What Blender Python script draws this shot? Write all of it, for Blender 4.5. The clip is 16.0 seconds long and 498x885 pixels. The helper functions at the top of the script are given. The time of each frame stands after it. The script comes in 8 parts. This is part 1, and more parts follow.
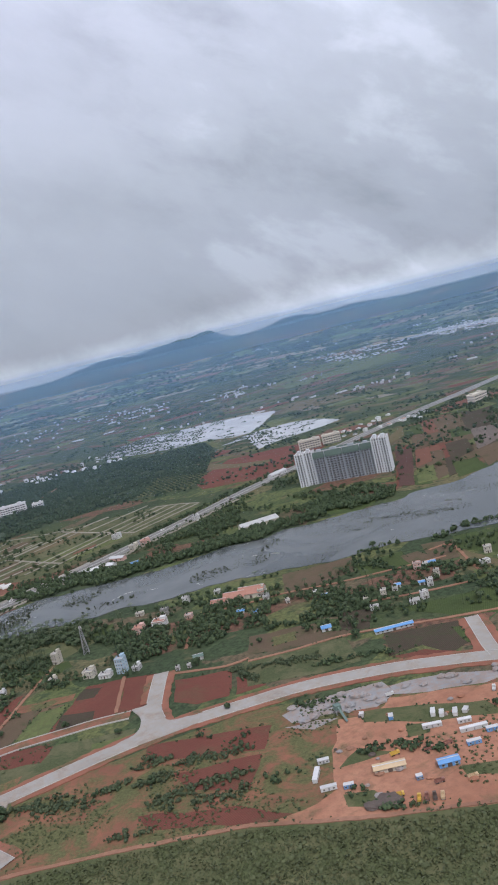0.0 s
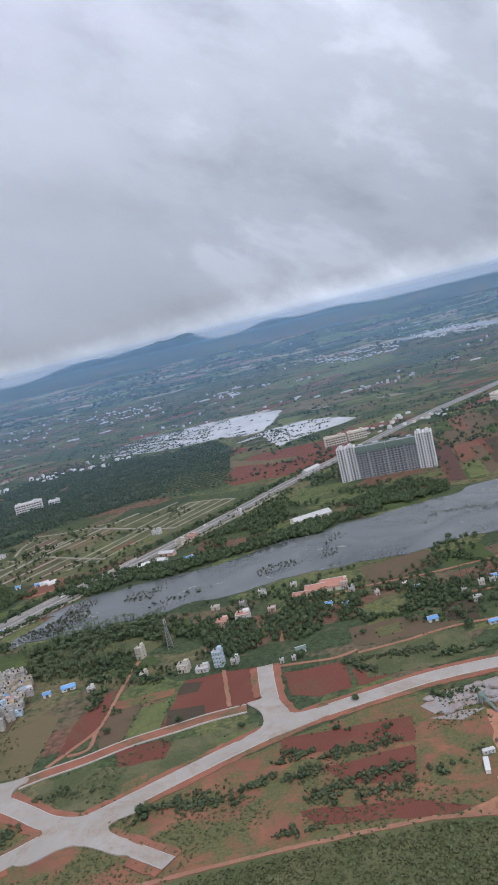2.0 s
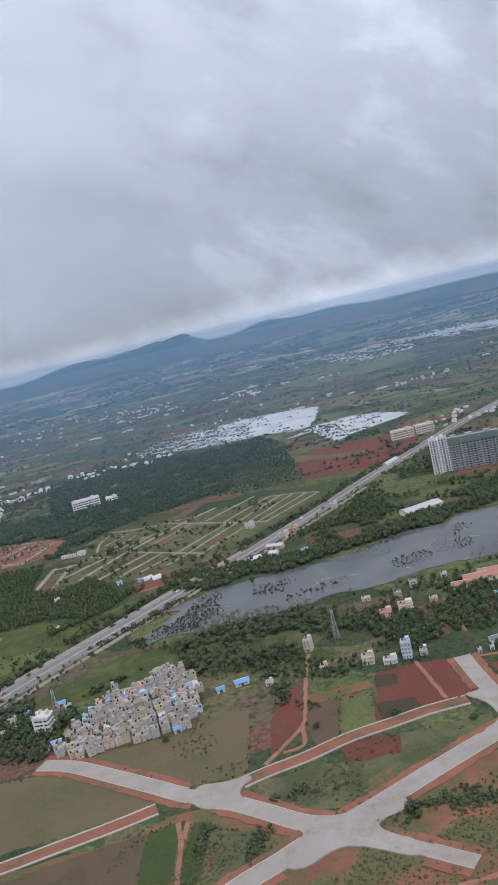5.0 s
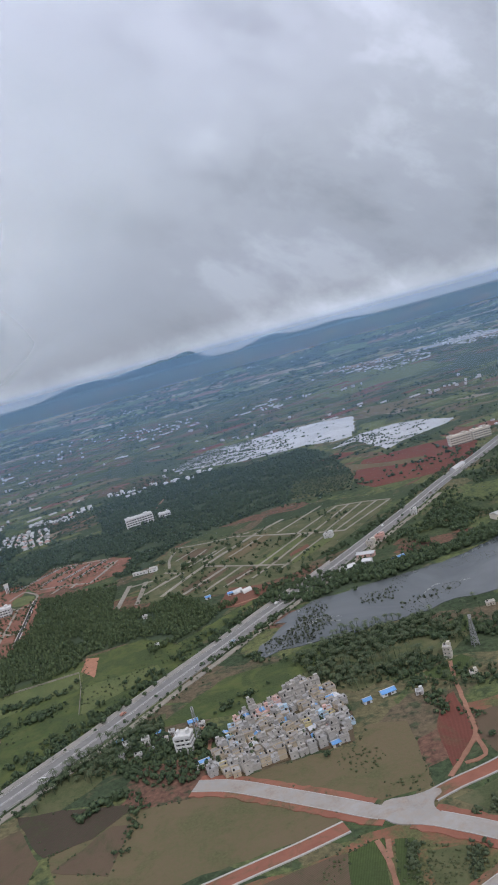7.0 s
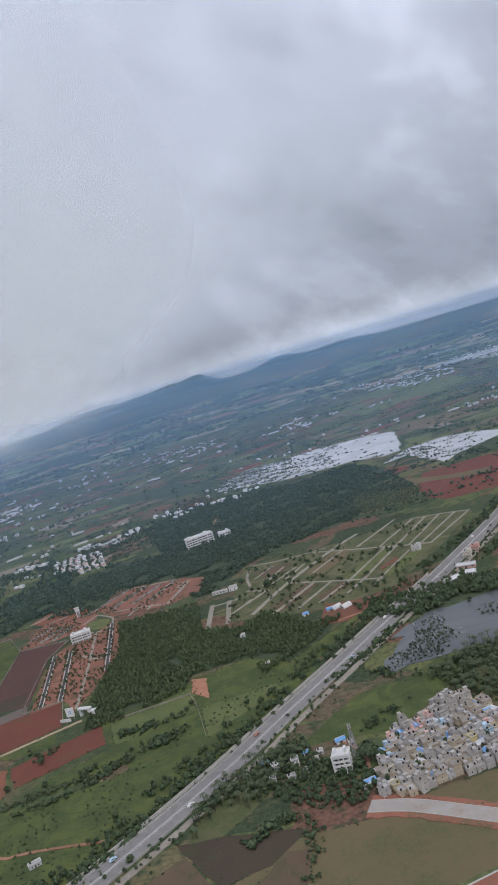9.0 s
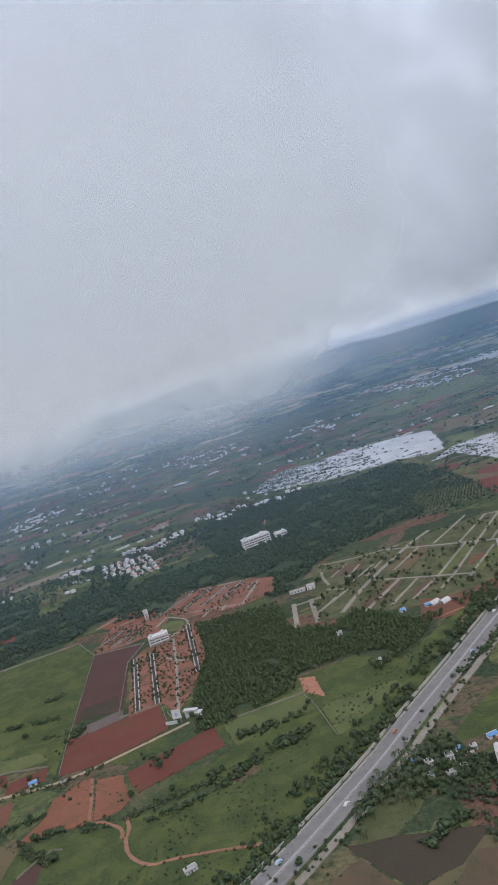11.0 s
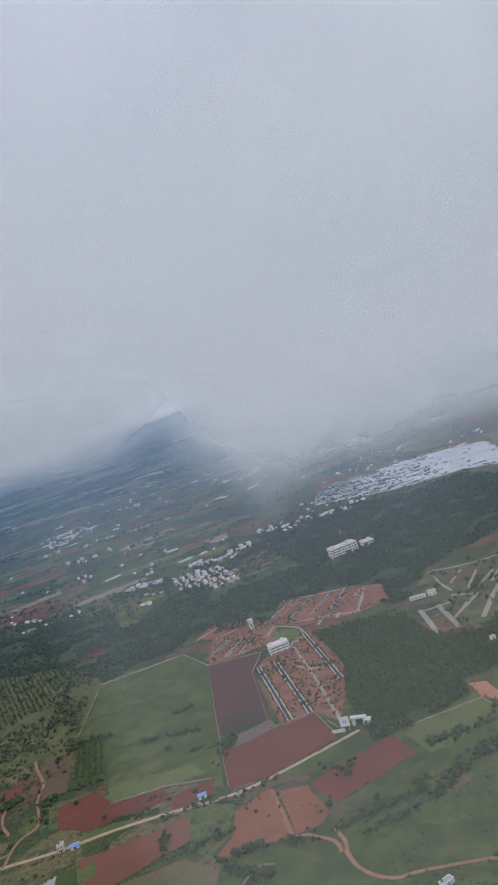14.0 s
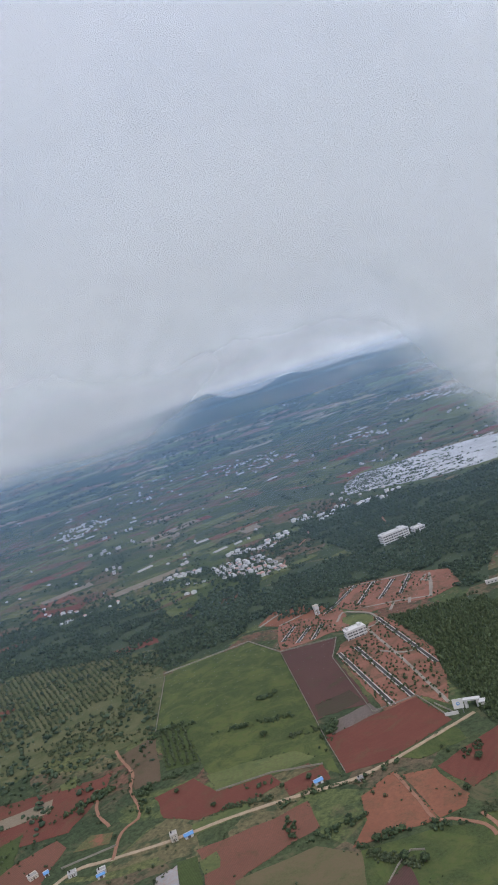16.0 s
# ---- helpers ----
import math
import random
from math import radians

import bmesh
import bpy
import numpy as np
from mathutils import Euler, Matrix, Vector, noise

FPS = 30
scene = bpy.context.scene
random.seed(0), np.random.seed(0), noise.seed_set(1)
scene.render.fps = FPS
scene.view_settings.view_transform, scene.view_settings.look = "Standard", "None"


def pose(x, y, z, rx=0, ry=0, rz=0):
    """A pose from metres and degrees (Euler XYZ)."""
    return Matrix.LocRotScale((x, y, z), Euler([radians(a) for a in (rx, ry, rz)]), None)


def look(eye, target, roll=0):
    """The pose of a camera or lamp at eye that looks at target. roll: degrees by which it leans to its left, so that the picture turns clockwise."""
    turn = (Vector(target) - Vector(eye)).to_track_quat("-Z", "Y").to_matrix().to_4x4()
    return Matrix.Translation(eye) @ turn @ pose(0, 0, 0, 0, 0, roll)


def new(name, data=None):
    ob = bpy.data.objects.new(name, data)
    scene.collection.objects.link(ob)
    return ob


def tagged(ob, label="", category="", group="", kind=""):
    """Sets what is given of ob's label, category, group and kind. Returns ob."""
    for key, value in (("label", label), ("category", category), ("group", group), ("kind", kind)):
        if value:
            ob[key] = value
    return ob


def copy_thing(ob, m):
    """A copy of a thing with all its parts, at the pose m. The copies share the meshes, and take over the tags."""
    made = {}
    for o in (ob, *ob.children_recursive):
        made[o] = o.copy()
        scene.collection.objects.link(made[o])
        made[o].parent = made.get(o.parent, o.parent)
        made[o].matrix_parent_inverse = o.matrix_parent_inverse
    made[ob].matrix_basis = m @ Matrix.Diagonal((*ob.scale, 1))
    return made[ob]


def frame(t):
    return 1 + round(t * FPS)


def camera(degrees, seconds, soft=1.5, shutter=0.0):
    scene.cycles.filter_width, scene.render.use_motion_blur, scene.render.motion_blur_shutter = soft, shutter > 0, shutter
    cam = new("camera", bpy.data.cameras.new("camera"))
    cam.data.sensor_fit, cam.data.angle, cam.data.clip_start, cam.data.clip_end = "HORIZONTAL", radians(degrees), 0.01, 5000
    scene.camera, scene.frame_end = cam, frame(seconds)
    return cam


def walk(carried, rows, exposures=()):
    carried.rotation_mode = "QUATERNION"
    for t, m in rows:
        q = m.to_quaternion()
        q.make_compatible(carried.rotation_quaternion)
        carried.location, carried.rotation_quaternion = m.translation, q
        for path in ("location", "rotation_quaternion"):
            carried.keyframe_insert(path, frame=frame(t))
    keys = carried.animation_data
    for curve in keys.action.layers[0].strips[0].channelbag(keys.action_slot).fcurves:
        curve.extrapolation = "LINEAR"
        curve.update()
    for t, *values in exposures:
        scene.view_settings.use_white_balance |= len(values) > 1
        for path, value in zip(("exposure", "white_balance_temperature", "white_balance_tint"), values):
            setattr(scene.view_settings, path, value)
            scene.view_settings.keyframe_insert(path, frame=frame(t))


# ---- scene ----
cam = camera(35.07, 16.0, 1.9)
# seconds, eye, target, roll
PATH = [
    (0, (20.61, -13.37, 160.61), (12.93, 85.30, 146.28), -14.00),
    (0.5, (2.63, -11.37, 161.81), (-3.97, 87.36, 147.34), -13.82),
    (1, (-15.12, -9.15, 163.06), (-20.66, 89.63, 148.51), -13.64),
    (1.5, (-32.68, -6.73, 164.38), (-37.14, 92.09, 149.70), -13.38),
    (2, (-50.08, -4.15, 165.76), (-53.55, 94.70, 151.01), -13.37),
    (2.5, (-67.36, -1.42, 167.23), (-69.82, 97.44, 152.37), -13.15),
    (3, (-84.54, 1.42, 168.78), (-86.24, 100.26, 153.69), -12.88),
    (3.5, (-101.66, 4.36, 170.44), (-103.08, 103.15, 154.99), -13.23),
    (4, (-118.74, 7.38, 172.19), (-119.93, 106.14, 156.58), -13.32),
    (4.5, (-135.81, 10.46, 174.05), (-136.70, 109.25, 158.59), -13.30),
    (5, (-152.88, 13.59, 176.01), (-153.60, 112.45, 161.03), -13.35),
    (5.2, (-159.72, 14.85, 176.83), (-160.33, 113.77, 162.18), -13.41),
    (7.3, (-232.04, 28.40, 186.35), (-231.64, 127.61, 173.79), -15.37),
    (7.5, (-239.00, 29.72, 187.34), (-238.57, 128.98, 175.22), -15.48),
    (8, (-256.46, 33.03, 189.87), (-255.93, 132.38, 178.55), -15.98),
    (8.5, (-274.03, 36.37, 192.46), (-273.28, 135.79, 181.76), -16.27),
    (9, (-291.70, 39.75, 195.11), (-290.53, 139.21, 184.80), -16.55),
    (9.2, (-298.80, 41.12, 196.18), (-297.55, 140.59, 186.03), -16.86),
    (11.5, (-381.67, 57.79, 208.61), (-379.34, 157.32, 199.16), -17.44),
    (12, (-399.96, 61.76, 211.23), (-397.27, 161.31, 202.24), -17.46),
    (12.5, (-418.32, 65.89, 213.77), (-415.37, 165.51, 205.46), -17.44),
    (13, (-436.75, 70.24, 216.20), (-433.37, 169.88, 208.44), -17.42),
    (13.5, (-455.23, 74.82, 218.50), (-451.38, 174.46, 210.94), -17.46),
    (14, (-473.75, 79.67, 220.63), (-469.36, 179.29, 213.07), -17.44),
    (14.5, (-492.27, 84.84, 222.57), (-487.37, 184.41, 214.76), -17.46),
    (15, (-510.79, 90.35, 224.29), (-505.40, 189.87, 216.16), -17.57),
    (15.5, (-529.28, 96.26, 225.74), (-523.48, 195.74, 217.41), -17.48),
    (16, (-547.71, 102.60, 226.90), (-541.42, 202.05, 218.52), -17.47),
]
EXPOSURES = [(0, 1.33), (3.5, 1.38), (5, 1.3), (9, 1.11), (11.5, 1.05), (12.6, 0.92), (13.2, 0.9), (14.0, 0.96), (14.8, 1.1), (16, 1.14)]
walk(cam, [(t, look(eye, target, roll)) for t, eye, target, roll in PATH], EXPOSURES)

# ---- world, sun ----
world = bpy.data.worlds.new("overcast")
scene.world = world
world.use_nodes = True
wn, wl = world.node_tree.nodes, world.node_tree.links
wn.clear()
sky = wn.new("ShaderNodeTexSky")
sky.sky_type = "NISHITA"
sky.sun_disc = False
sky.sun_elevation = radians(55)
sky.sun_rotation = radians(200)
sky.air_density, sky.dust_density = 1.0, 3.0
hsv = wn.new("ShaderNodeHueSaturation")
hsv.inputs["Saturation"].default_value = 0.9
bg = wn.new("ShaderNodeBackground")
bg.inputs["Strength"].default_value = 0.15
wo = wn.new("ShaderNodeOutputWorld")
wl.new(sky.outputs[0], hsv.inputs["Color"])
wl.new(hsv.outputs[0], bg.inputs["Color"])
wl.new(bg.outputs[0], wo.inputs["Surface"])

sun = new("sun", bpy.data.lights.new("sun", "SUN"))
sun.data.energy, sun.data.angle, sun.data.color = 1.0, radians(25), (1.0, 0.975, 0.97)
sun.matrix_world = look((0, 0, 400), (-120, 260, 0))

# ---- materials ----


def nodes_of(name):
    m = bpy.data.materials.new(name)
    m.use_nodes = True
    n = m.node_tree.nodes
    return m, n, m.node_tree.links, n["Principled BSDF"]


def noise_node(n, l, coord, scale, detail=4.0, rough=0.6, distortion=0.0):
    t = n.new("ShaderNodeTexNoise")
    t.inputs["Scale"].default_value, t.inputs["Detail"].default_value = scale, detail
    t.inputs["Roughness"].default_value, t.inputs["Distortion"].default_value = rough, distortion
    l.new(coord, t.inputs["Vector"])
    return t.outputs["Fac"]


def ramp(n, l, fac, stops):
    r = n.new("ShaderNodeValToRGB")
    el = r.color_ramp.elements
    while len(el) < len(stops):
        el.new(0.5)
    for e, (p, c) in zip(el, stops):
        e.position, e.color = p, (*c, 1)
    l.new(fac, r.inputs["Fac"])
    return r.outputs["Color"]


def mixed(n, l, fac, a, b, blend="MIX"):
    m = n.new("ShaderNodeMix")
    m.data_type, m.blend_type = "RGBA", blend
    for src, sock in ((fac, m.inputs[0]), (a, m.inputs[6]), (b, m.inputs[7])):
        if isinstance(src, (int, float)):
            sock.default_value = src
        elif isinstance(src, tuple):
            sock.default_value = (*src, 1)
        else:
            l.new(src, sock)
    return m.outputs[2]


def soil(name, a, b, c, big=0.035, fine=0.5, rows=0.0, turn=0.0, weeds=0.0, weed=(0.045, 0.06, 0.025), cut=0.52):
    """Ground cover: two tones in broad patches, a third in small ones, furrows, and weeds that grow over it."""
    m, n, l, p = nodes_of(name)
    pos = n.new("ShaderNodeNewGeometry").outputs["Position"]
    broad = noise_node(n, l, pos, big, 5, 0.65, 0.4)
    col = ramp(n, l, broad, [(0.32, a), (0.68, b)])
    small = noise_node(n, l, pos, fine, 6, 0.75)
    col = mixed(n, l, ramp(n, l, small, [(0.42, (0, 0, 0)), (0.72, (1, 1, 1))]), col, c)
    if rows:
        mp = n.new("ShaderNodeMapping")
        mp.inputs["Rotation"].default_value = (0, 0, radians(turn))
        l.new(pos, mp.inputs["Vector"])
        w = n.new("ShaderNodeTexWave")
        w.inputs["Scale"].default_value, w.inputs["Distortion"].default_value = rows, 1.5
        w.inputs["Detail"].default_value = 2
        l.new(mp.outputs[0], w.inputs["Vector"])
        dark = tuple(0.62 * v for v in a)
        f = n.new("ShaderNodeMath")
        f.operation = "MULTIPLY"
        f.inputs[1].default_value = 0.55
        l.new(w.outputs["Fac"], f.inputs[0])
        col = mixed(n, l, f.outputs[0], col, dark)
    if weeds:
        patch = noise_node(n, l, pos, 0.06, 8, 0.72, 0.6)
        k = ramp(n, l, patch, [(cut - 0.05, (0, 0, 0)), (cut + 0.08, (weeds, weeds, weeds))])
        tone = ramp(n, l, noise_node(n, l, pos, 0.8, 4, 0.7), [(0.3, tuple(0.6 * v for v in weed)), (0.7, tuple(1.35 * v for v in weed))])
        col = mixed(n, l, k, col, tone)
    l.new(col, p.inputs["Base Color"])
    p.inputs["Roughness"].default_value = 0.95
    p.inputs["Specular IOR Level"].default_value = 0.15
    bump = n.new("ShaderNodeBump")
    bump.inputs["Strength"].default_value, bump.inputs["Distance"].default_value = 0.5, 0.5
    l.new(small, bump.inputs["Height"])
    l.new(bump.outputs[0], p.inputs["Normal"])
    return m


def paint(name, a, b, rough=0.7, scale=0.4, metal=0.0, spec=0.3):
    """Plaster, paint, sheet metal or concrete: two tones of stain, fine grain, and a tone for each piece."""
    m, n, l, p = nodes_of(name)
    pos = n.new("ShaderNodeNewGeometry").outputs["Position"]
    col = ramp(n, l, noise_node(n, l, pos, scale, 6, 0.7, 0.5), [(0.3, a), (0.7, b)])
    grain = noise_node(n, l, pos, scale * 9, 3, 0.7)
    col = mixed(n, l, 0.25, col, ramp(n, l, grain, [(0.3, tuple(0.6 * v for v in a)), (0.7, tuple(min(1, 1.1 * v) for v in b))]))
    rnd = n.new("ShaderNodeObjectInfo").outputs["Random"]
    col = mixed(n, l, 1.0, col, ramp(n, l, rnd, [(0.0, (0.8, 0.8, 0.8)), (1.0, (1, 1, 1))]), "MULTIPLY")
    l.new(col, p.inputs["Base Color"])
    p.inputs["Roughness"].default_value, p.inputs["Metallic"].default_value = rough, metal
    p.inputs["Specular IOR Level"].default_value = spec
    return m


def leafy(name, a, b, c):
    """Foliage: clumps differ one from another, trees differ over some metres."""
    m, n, l, p = nodes_of(name)
    geo = n.new("ShaderNodeNewGeometry")
    col = ramp(n, l, geo.outputs["Random Per Island"], [(0.0, a), (1.0, b)])
    broad = noise_node(n, l, geo.outputs["Position"], 0.11, 4, 0.7)
    col = mixed(n, l, ramp(n, l, broad, [(0.45, (0, 0, 0)), (0.7, (0.8, 0.8, 0.8))]), col, c)
    l.new(col, p.inputs["Base Color"])
    p.inputs["Roughness"].default_value = 0.8
    p.inputs["Specular IOR Level"].default_value = 0.2
    return m


M_RED = soil("red_soil", (0.125, 0.045, 0.035), (0.168, 0.062, 0.046), (0.135, 0.055, 0.04), rows=0.55, turn=20, weeds=0.45, weed=(0.09, 0.07, 0.04), cut=0.56)
M_REDBROWN = soil("red_brown_soil", (0.15, 0.07, 0.05), (0.19, 0.085, 0.06), (0.13, 0.07, 0.05), rows=0.5, turn=-30, weeds=0.5, cut=0.62)
M_ORANGERED = soil("orange_red_soil", (0.17, 0.07, 0.044), (0.245, 0.108, 0.066), (0.145, 0.07, 0.048), big=0.02, weeds=0.5, weed=(0.11, 0.075, 0.045), cut=0.55)
M_ORANGE = soil("bare_orange_earth", (0.27, 0.125, 0.08), (0.37, 0.19, 0.125), (0.22, 0.11, 0.075), fine=0.3, weeds=0.8, weed=(0.12, 0.095, 0.055), cut=0.58)
M_REDSCRUB = soil("weedy_red_earth", (0.16, 0.066, 0.047), (0.25, 0.106, 0.07), (0.14, 0.09, 0.055), big=0.05, fine=0.35, weeds=0.95, weed=(0.088, 0.096, 0.043), cut=0.455)
M_SCRUB = soil("scrub", (0.075, 0.084, 0.04), (0.112, 0.112, 0.056), (0.1, 0.094, 0.052), weeds=0.8, weed=(0.058, 0.074, 0.032), cut=0.49)
M_OLIVE = soil("fallow", (0.13, 0.1, 0.06), (0.095, 0.092, 0.046), (0.13, 0.092, 0.06), big=0.02, weeds=0.6, weed=(0.08, 0.088, 0.04), cut=0.53)
M_BROWN = soil("brown_soil", (0.12, 0.085, 0.058), (0.1, 0.068, 0.05), (0.1, 0.085, 0.05), rows=0.4, turn=60, weeds=0.5, cut=0.56)
M_DARK = soil("dark_soil", (0.06, 0.045, 0.035), (0.075, 0.055, 0.042), (0.05, 0.055, 0.03), rows=0.35, turn=35, weeds=0.5, cut=0.58)
M_PLUM = soil("plum_soil", (0.085, 0.045, 0.042), (0.1, 0.055, 0.048), (0.08, 0.05, 0.042), rows=0.5, weeds=0.4, cut=0.58)
M_GREYRED = soil("grey_fallow", (0.14, 0.115, 0.105), (0.17, 0.14, 0.125), (0.1, 0.085, 0.075), rows=0.35, turn=-25, weeds=0.3, cut=0.6)
M_BEIGE = soil("stubble", (0.2, 0.165, 0.12), (0.23, 0.19, 0.14), (0.17, 0.14, 0.1), rows=0.4)
M_GREEN = soil("crop_green", (0.05, 0.075, 0.026), (0.075, 0.1, 0.035), (0.045, 0.06, 0.025), rows=0.35, turn=15, weeds=0.5)
M_LGREEN = soil("light_grass", (0.085, 0.11, 0.042), (0.12, 0.136, 0.054), (0.085, 0.088, 0.042), weeds=0.6, weed=(0.062, 0.084, 0.036))
M_GRASS = soil("meadow", (0.044, 0.07, 0.024), (0.092, 0.112, 0.036), (0.088, 0.092, 0.038), big=0.02, fine=0.16, weeds=0.85, weed=(0.044, 0.062, 0.026), cut=0.49)
M_DKGREEN = soil("plantation", (0.034, 0.054, 0.036), (0.058, 0.076, 0.044), (0.045, 0.058, 0.034), weeds=0.5)
M_PLOT = soil("plot_grass", (0.09, 0.095, 0.05), (0.13, 0.12, 0.07), (0.08, 0.085, 0.045), weeds=0.8, weed=(0.055, 0.07, 0.032), cut=0.48)
M_REDDEV = soil("salmon_earth", (0.185, 0.084, 0.062), (0.245, 0.115, 0.084), (0.17, 0.088, 0.062), weeds=0.6, weed=(0.06, 0.06, 0.035), cut=0.53)
M_GRAVEL = soil("gravel", (0.2, 0.205, 0.215), (0.29, 0.29, 0.3), (0.27, 0.19, 0.145), fine=0.35, weeds=0.3, weed=(0.22, 0.13, 0.09))
M_DIRT = soil("dirt_track", (0.22, 0.115, 0.078), (0.29, 0.16, 0.11), (0.2, 0.105, 0.072), weeds=0.3, cut=0.6)
M_VERGE = soil("red_verge", (0.18, 0.075, 0.053), (0.26, 0.112, 0.076), (0.22, 0.1, 0.07), big=0.08, weeds=0.85, weed=(0.1, 0.09, 0.05), cut=0.54)
# white and grey of the estate, tinted blue for the haze before it
M_APT = paint("hazed_white_render", (0.54, 0.565, 0.6), (0.68, 0.7, 0.73))
M_APTGREY = paint("hazed_grey_render", (0.29, 0.32, 0.36), (0.4, 0.43, 0.47))
# concrete darkened to put the shade of the recesses into its colour
M_APTSHADE = paint("recess_shade_concrete", (0.13, 0.145, 0.165), (0.2, 0.215, 0.235))
M_PALEDIRT = soil("pale_track", (0.3, 0.24, 0.17), (0.36, 0.29, 0.21), (0.26, 0.18, 0.12), weeds=0.3, cut=0.62)
M_LANE = soil("pale_lane", (0.205, 0.19, 0.165), (0.28, 0.26, 0.225), (0.2, 0.17, 0.135), weeds=0.3, weed=(0.1, 0.1, 0.06), cut=0.54)
M_CONCRETE = soil("concrete_paving", (0.25, 0.24, 0.225), (0.315, 0.305, 0.29), (0.28, 0.24, 0.205), big=0.05, fine=0.25, weeds=0.5, weed=(0.24, 0.18, 0.14), cut=0.54)
M_ASPHALT = soil("highway_surface", (0.16, 0.155, 0.15), (0.205, 0.2, 0.192), (0.14, 0.135, 0.13), big=0.03, fine=0.2)
M_TAR = soil("dark_tar", (0.05, 0.05, 0.052), (0.07, 0.07, 0.072), (0.06, 0.055, 0.05))
M_KERB = paint("kerb", (0.34, 0.32, 0.295), (0.44, 0.425, 0.4))
M_WHITE = paint("white_paint", (0.5, 0.5, 0.49), (0.64, 0.635, 0.63))
M_CREAM = paint("cream_paint", (0.45, 0.41, 0.34), (0.58, 0.54, 0.46))
M_PINK = paint("pink_paint", (0.5, 0.3, 0.26), (0.6, 0.4, 0.35))
M_PALEBLUE = paint("pale_blue_paint", (0.32, 0.45, 0.56), (0.42, 0.55, 0.66))
M_YELLOW = paint("yellow_paint", (0.5, 0.42, 0.2), (0.6, 0.52, 0.28))
M_GREY = paint("grey_render", (0.27, 0.26, 0.25), (0.38, 0.37, 0.36))
M_BLUEROOF = paint("blue_sheet_roof", (0.1, 0.25, 0.5), (0.16, 0.34, 0.62), rough=0.5)
M_TIN = paint("tin_roof", (0.45, 0.45, 0.46), (0.6, 0.6, 0.61), rough=0.45)
M_DULLTIN = paint("dull_tin_roof", (0.33, 0.33, 0.33), (0.46, 0.46, 0.455), rough=0.6)
M_TAN = paint("tan_sheet", (0.45, 0.33, 0.2), (0.55, 0.42, 0.28))
M_VWHITE = paint("weathered_whitewash", (0.27, 0.255, 0.235), (0.44, 0.42, 0.39))
M_VCREAM = paint("weathered_cream", (0.31, 0.255, 0.18), (0.45, 0.38, 0.28))
M_ROOFDIRT = paint("weathered_roof", (0.19, 0.175, 0.16), (0.3, 0.28, 0.255))
M_TILE = paint("red_roof", (0.3, 0.14, 0.1), (0.42, 0.22, 0.17))
M_DARKPANE = paint("dark_window", (0.03, 0.035, 0.04), (0.05, 0.055, 0.06), rough=0.2, spec=0.5)
M_NET = paint("green_netting", (0.1, 0.15, 0.135), (0.14, 0.19, 0.17))
M_STEEL = paint("grey_steel", (0.25, 0.25, 0.26), (0.35, 0.35, 0.36), rough=0.5, metal=0.4)
M_RUST = paint("dark_scrap", (0.07, 0.055, 0.05), (0.13, 0.1, 0.085))
M_YELLOWMACH = paint("yellow_machine", (0.5, 0.32, 0.06), (0.6, 0.4, 0.1), rough=0.5)
M_TRUCK = paint("dull_red_truck", (0.22, 0.1, 0.08), (0.3, 0.15, 0.12), rough=0.5)
M_TYRE = paint("tyre", (0.02, 0.02, 0.02), (0.04, 0.04, 0.04), rough=0.9)
M_BARK = paint("bark", (0.09, 0.065, 0.045), (0.14, 0.105, 0.075), rough=0.95, scale=2)
M_TREE = leafy("tree_leaves", (0.02, 0.036, 0.022), (0.072, 0.1, 0.048), (0.046, 0.068, 0.034))
M_WOOD = leafy("wood_leaves", (0.018, 0.034, 0.026), (0.07, 0.098, 0.058), (0.042, 0.066, 0.04))
M_PLANTATION = leafy("plantation_leaves", (0.028, 0.046, 0.024), (0.082, 0.108, 0.05), (0.054, 0.078, 0.036))
M_PALM = leafy("palm_fronds", (0.03, 0.045, 0.026), (0.08, 0.1, 0.052), (0.055, 0.073, 0.036))
M_BUSH = leafy("bush_leaves", (0.036, 0.052, 0.03), (0.078, 0.096, 0.052), (0.056, 0.074, 0.038))
M_SCRUBLEAF = leafy("scrub_leaves", (0.052, 0.062, 0.03), (0.095, 0.108, 0.054), (0.072, 0.086, 0.042))
M_WEED = leafy("water_weed", (0.03, 0.04, 0.025), (0.06, 0.07, 0.045), (0.045, 0.055, 0.035))


def water_mat(name, deep, pale, rough, weedy):
    m, n, l, p = nodes_of(name)
    pos = n.new("ShaderNodeNewGeometry").outputs["Position"]
    col = ramp(n, l, noise_node(n, l, pos, 0.012, 5, 0.6, 0.8), [(0.35, deep), (0.7, pale)])
    scum = ramp(n, l, noise_node(n, l, pos, 0.035, 8, 0.7, 1.2), [(weedy, (0, 0, 0)), (weedy + 0.05, (0.8, 0.8, 0.8))])
    l.new(mixed(n, l, scum, col, (0.12, 0.13, 0.1)), p.inputs["Base Color"])
    l.new(mixed(n, l, scum, (rough, rough, rough), (0.6, 0.6, 0.6)), p.inputs["Roughness"])
    p.inputs["IOR"].default_value = 1.33
    b = n.new("ShaderNodeBump")
    b.inputs["Strength"].default_value, b.inputs["Distance"].default_value = 0.12, 0.3
    l.new(noise_node(n, l, pos, 0.35, 4, 0.6), b.inputs["Height"])
    l.new(b.outputs[0], p.inputs["Normal"])
    return m


M_RIVER = water_mat("river_water", (0.05, 0.058, 0.062), (0.1, 0.108, 0.112), 0.14, 0.62)
# the lakes' pale base colour holds the sheen of the sky
M_LAKESHEEN = water_mat("lake_water_sheen", (0.34, 0.345, 0.35), (0.45, 0.455, 0.46), 0.2, 0.66)


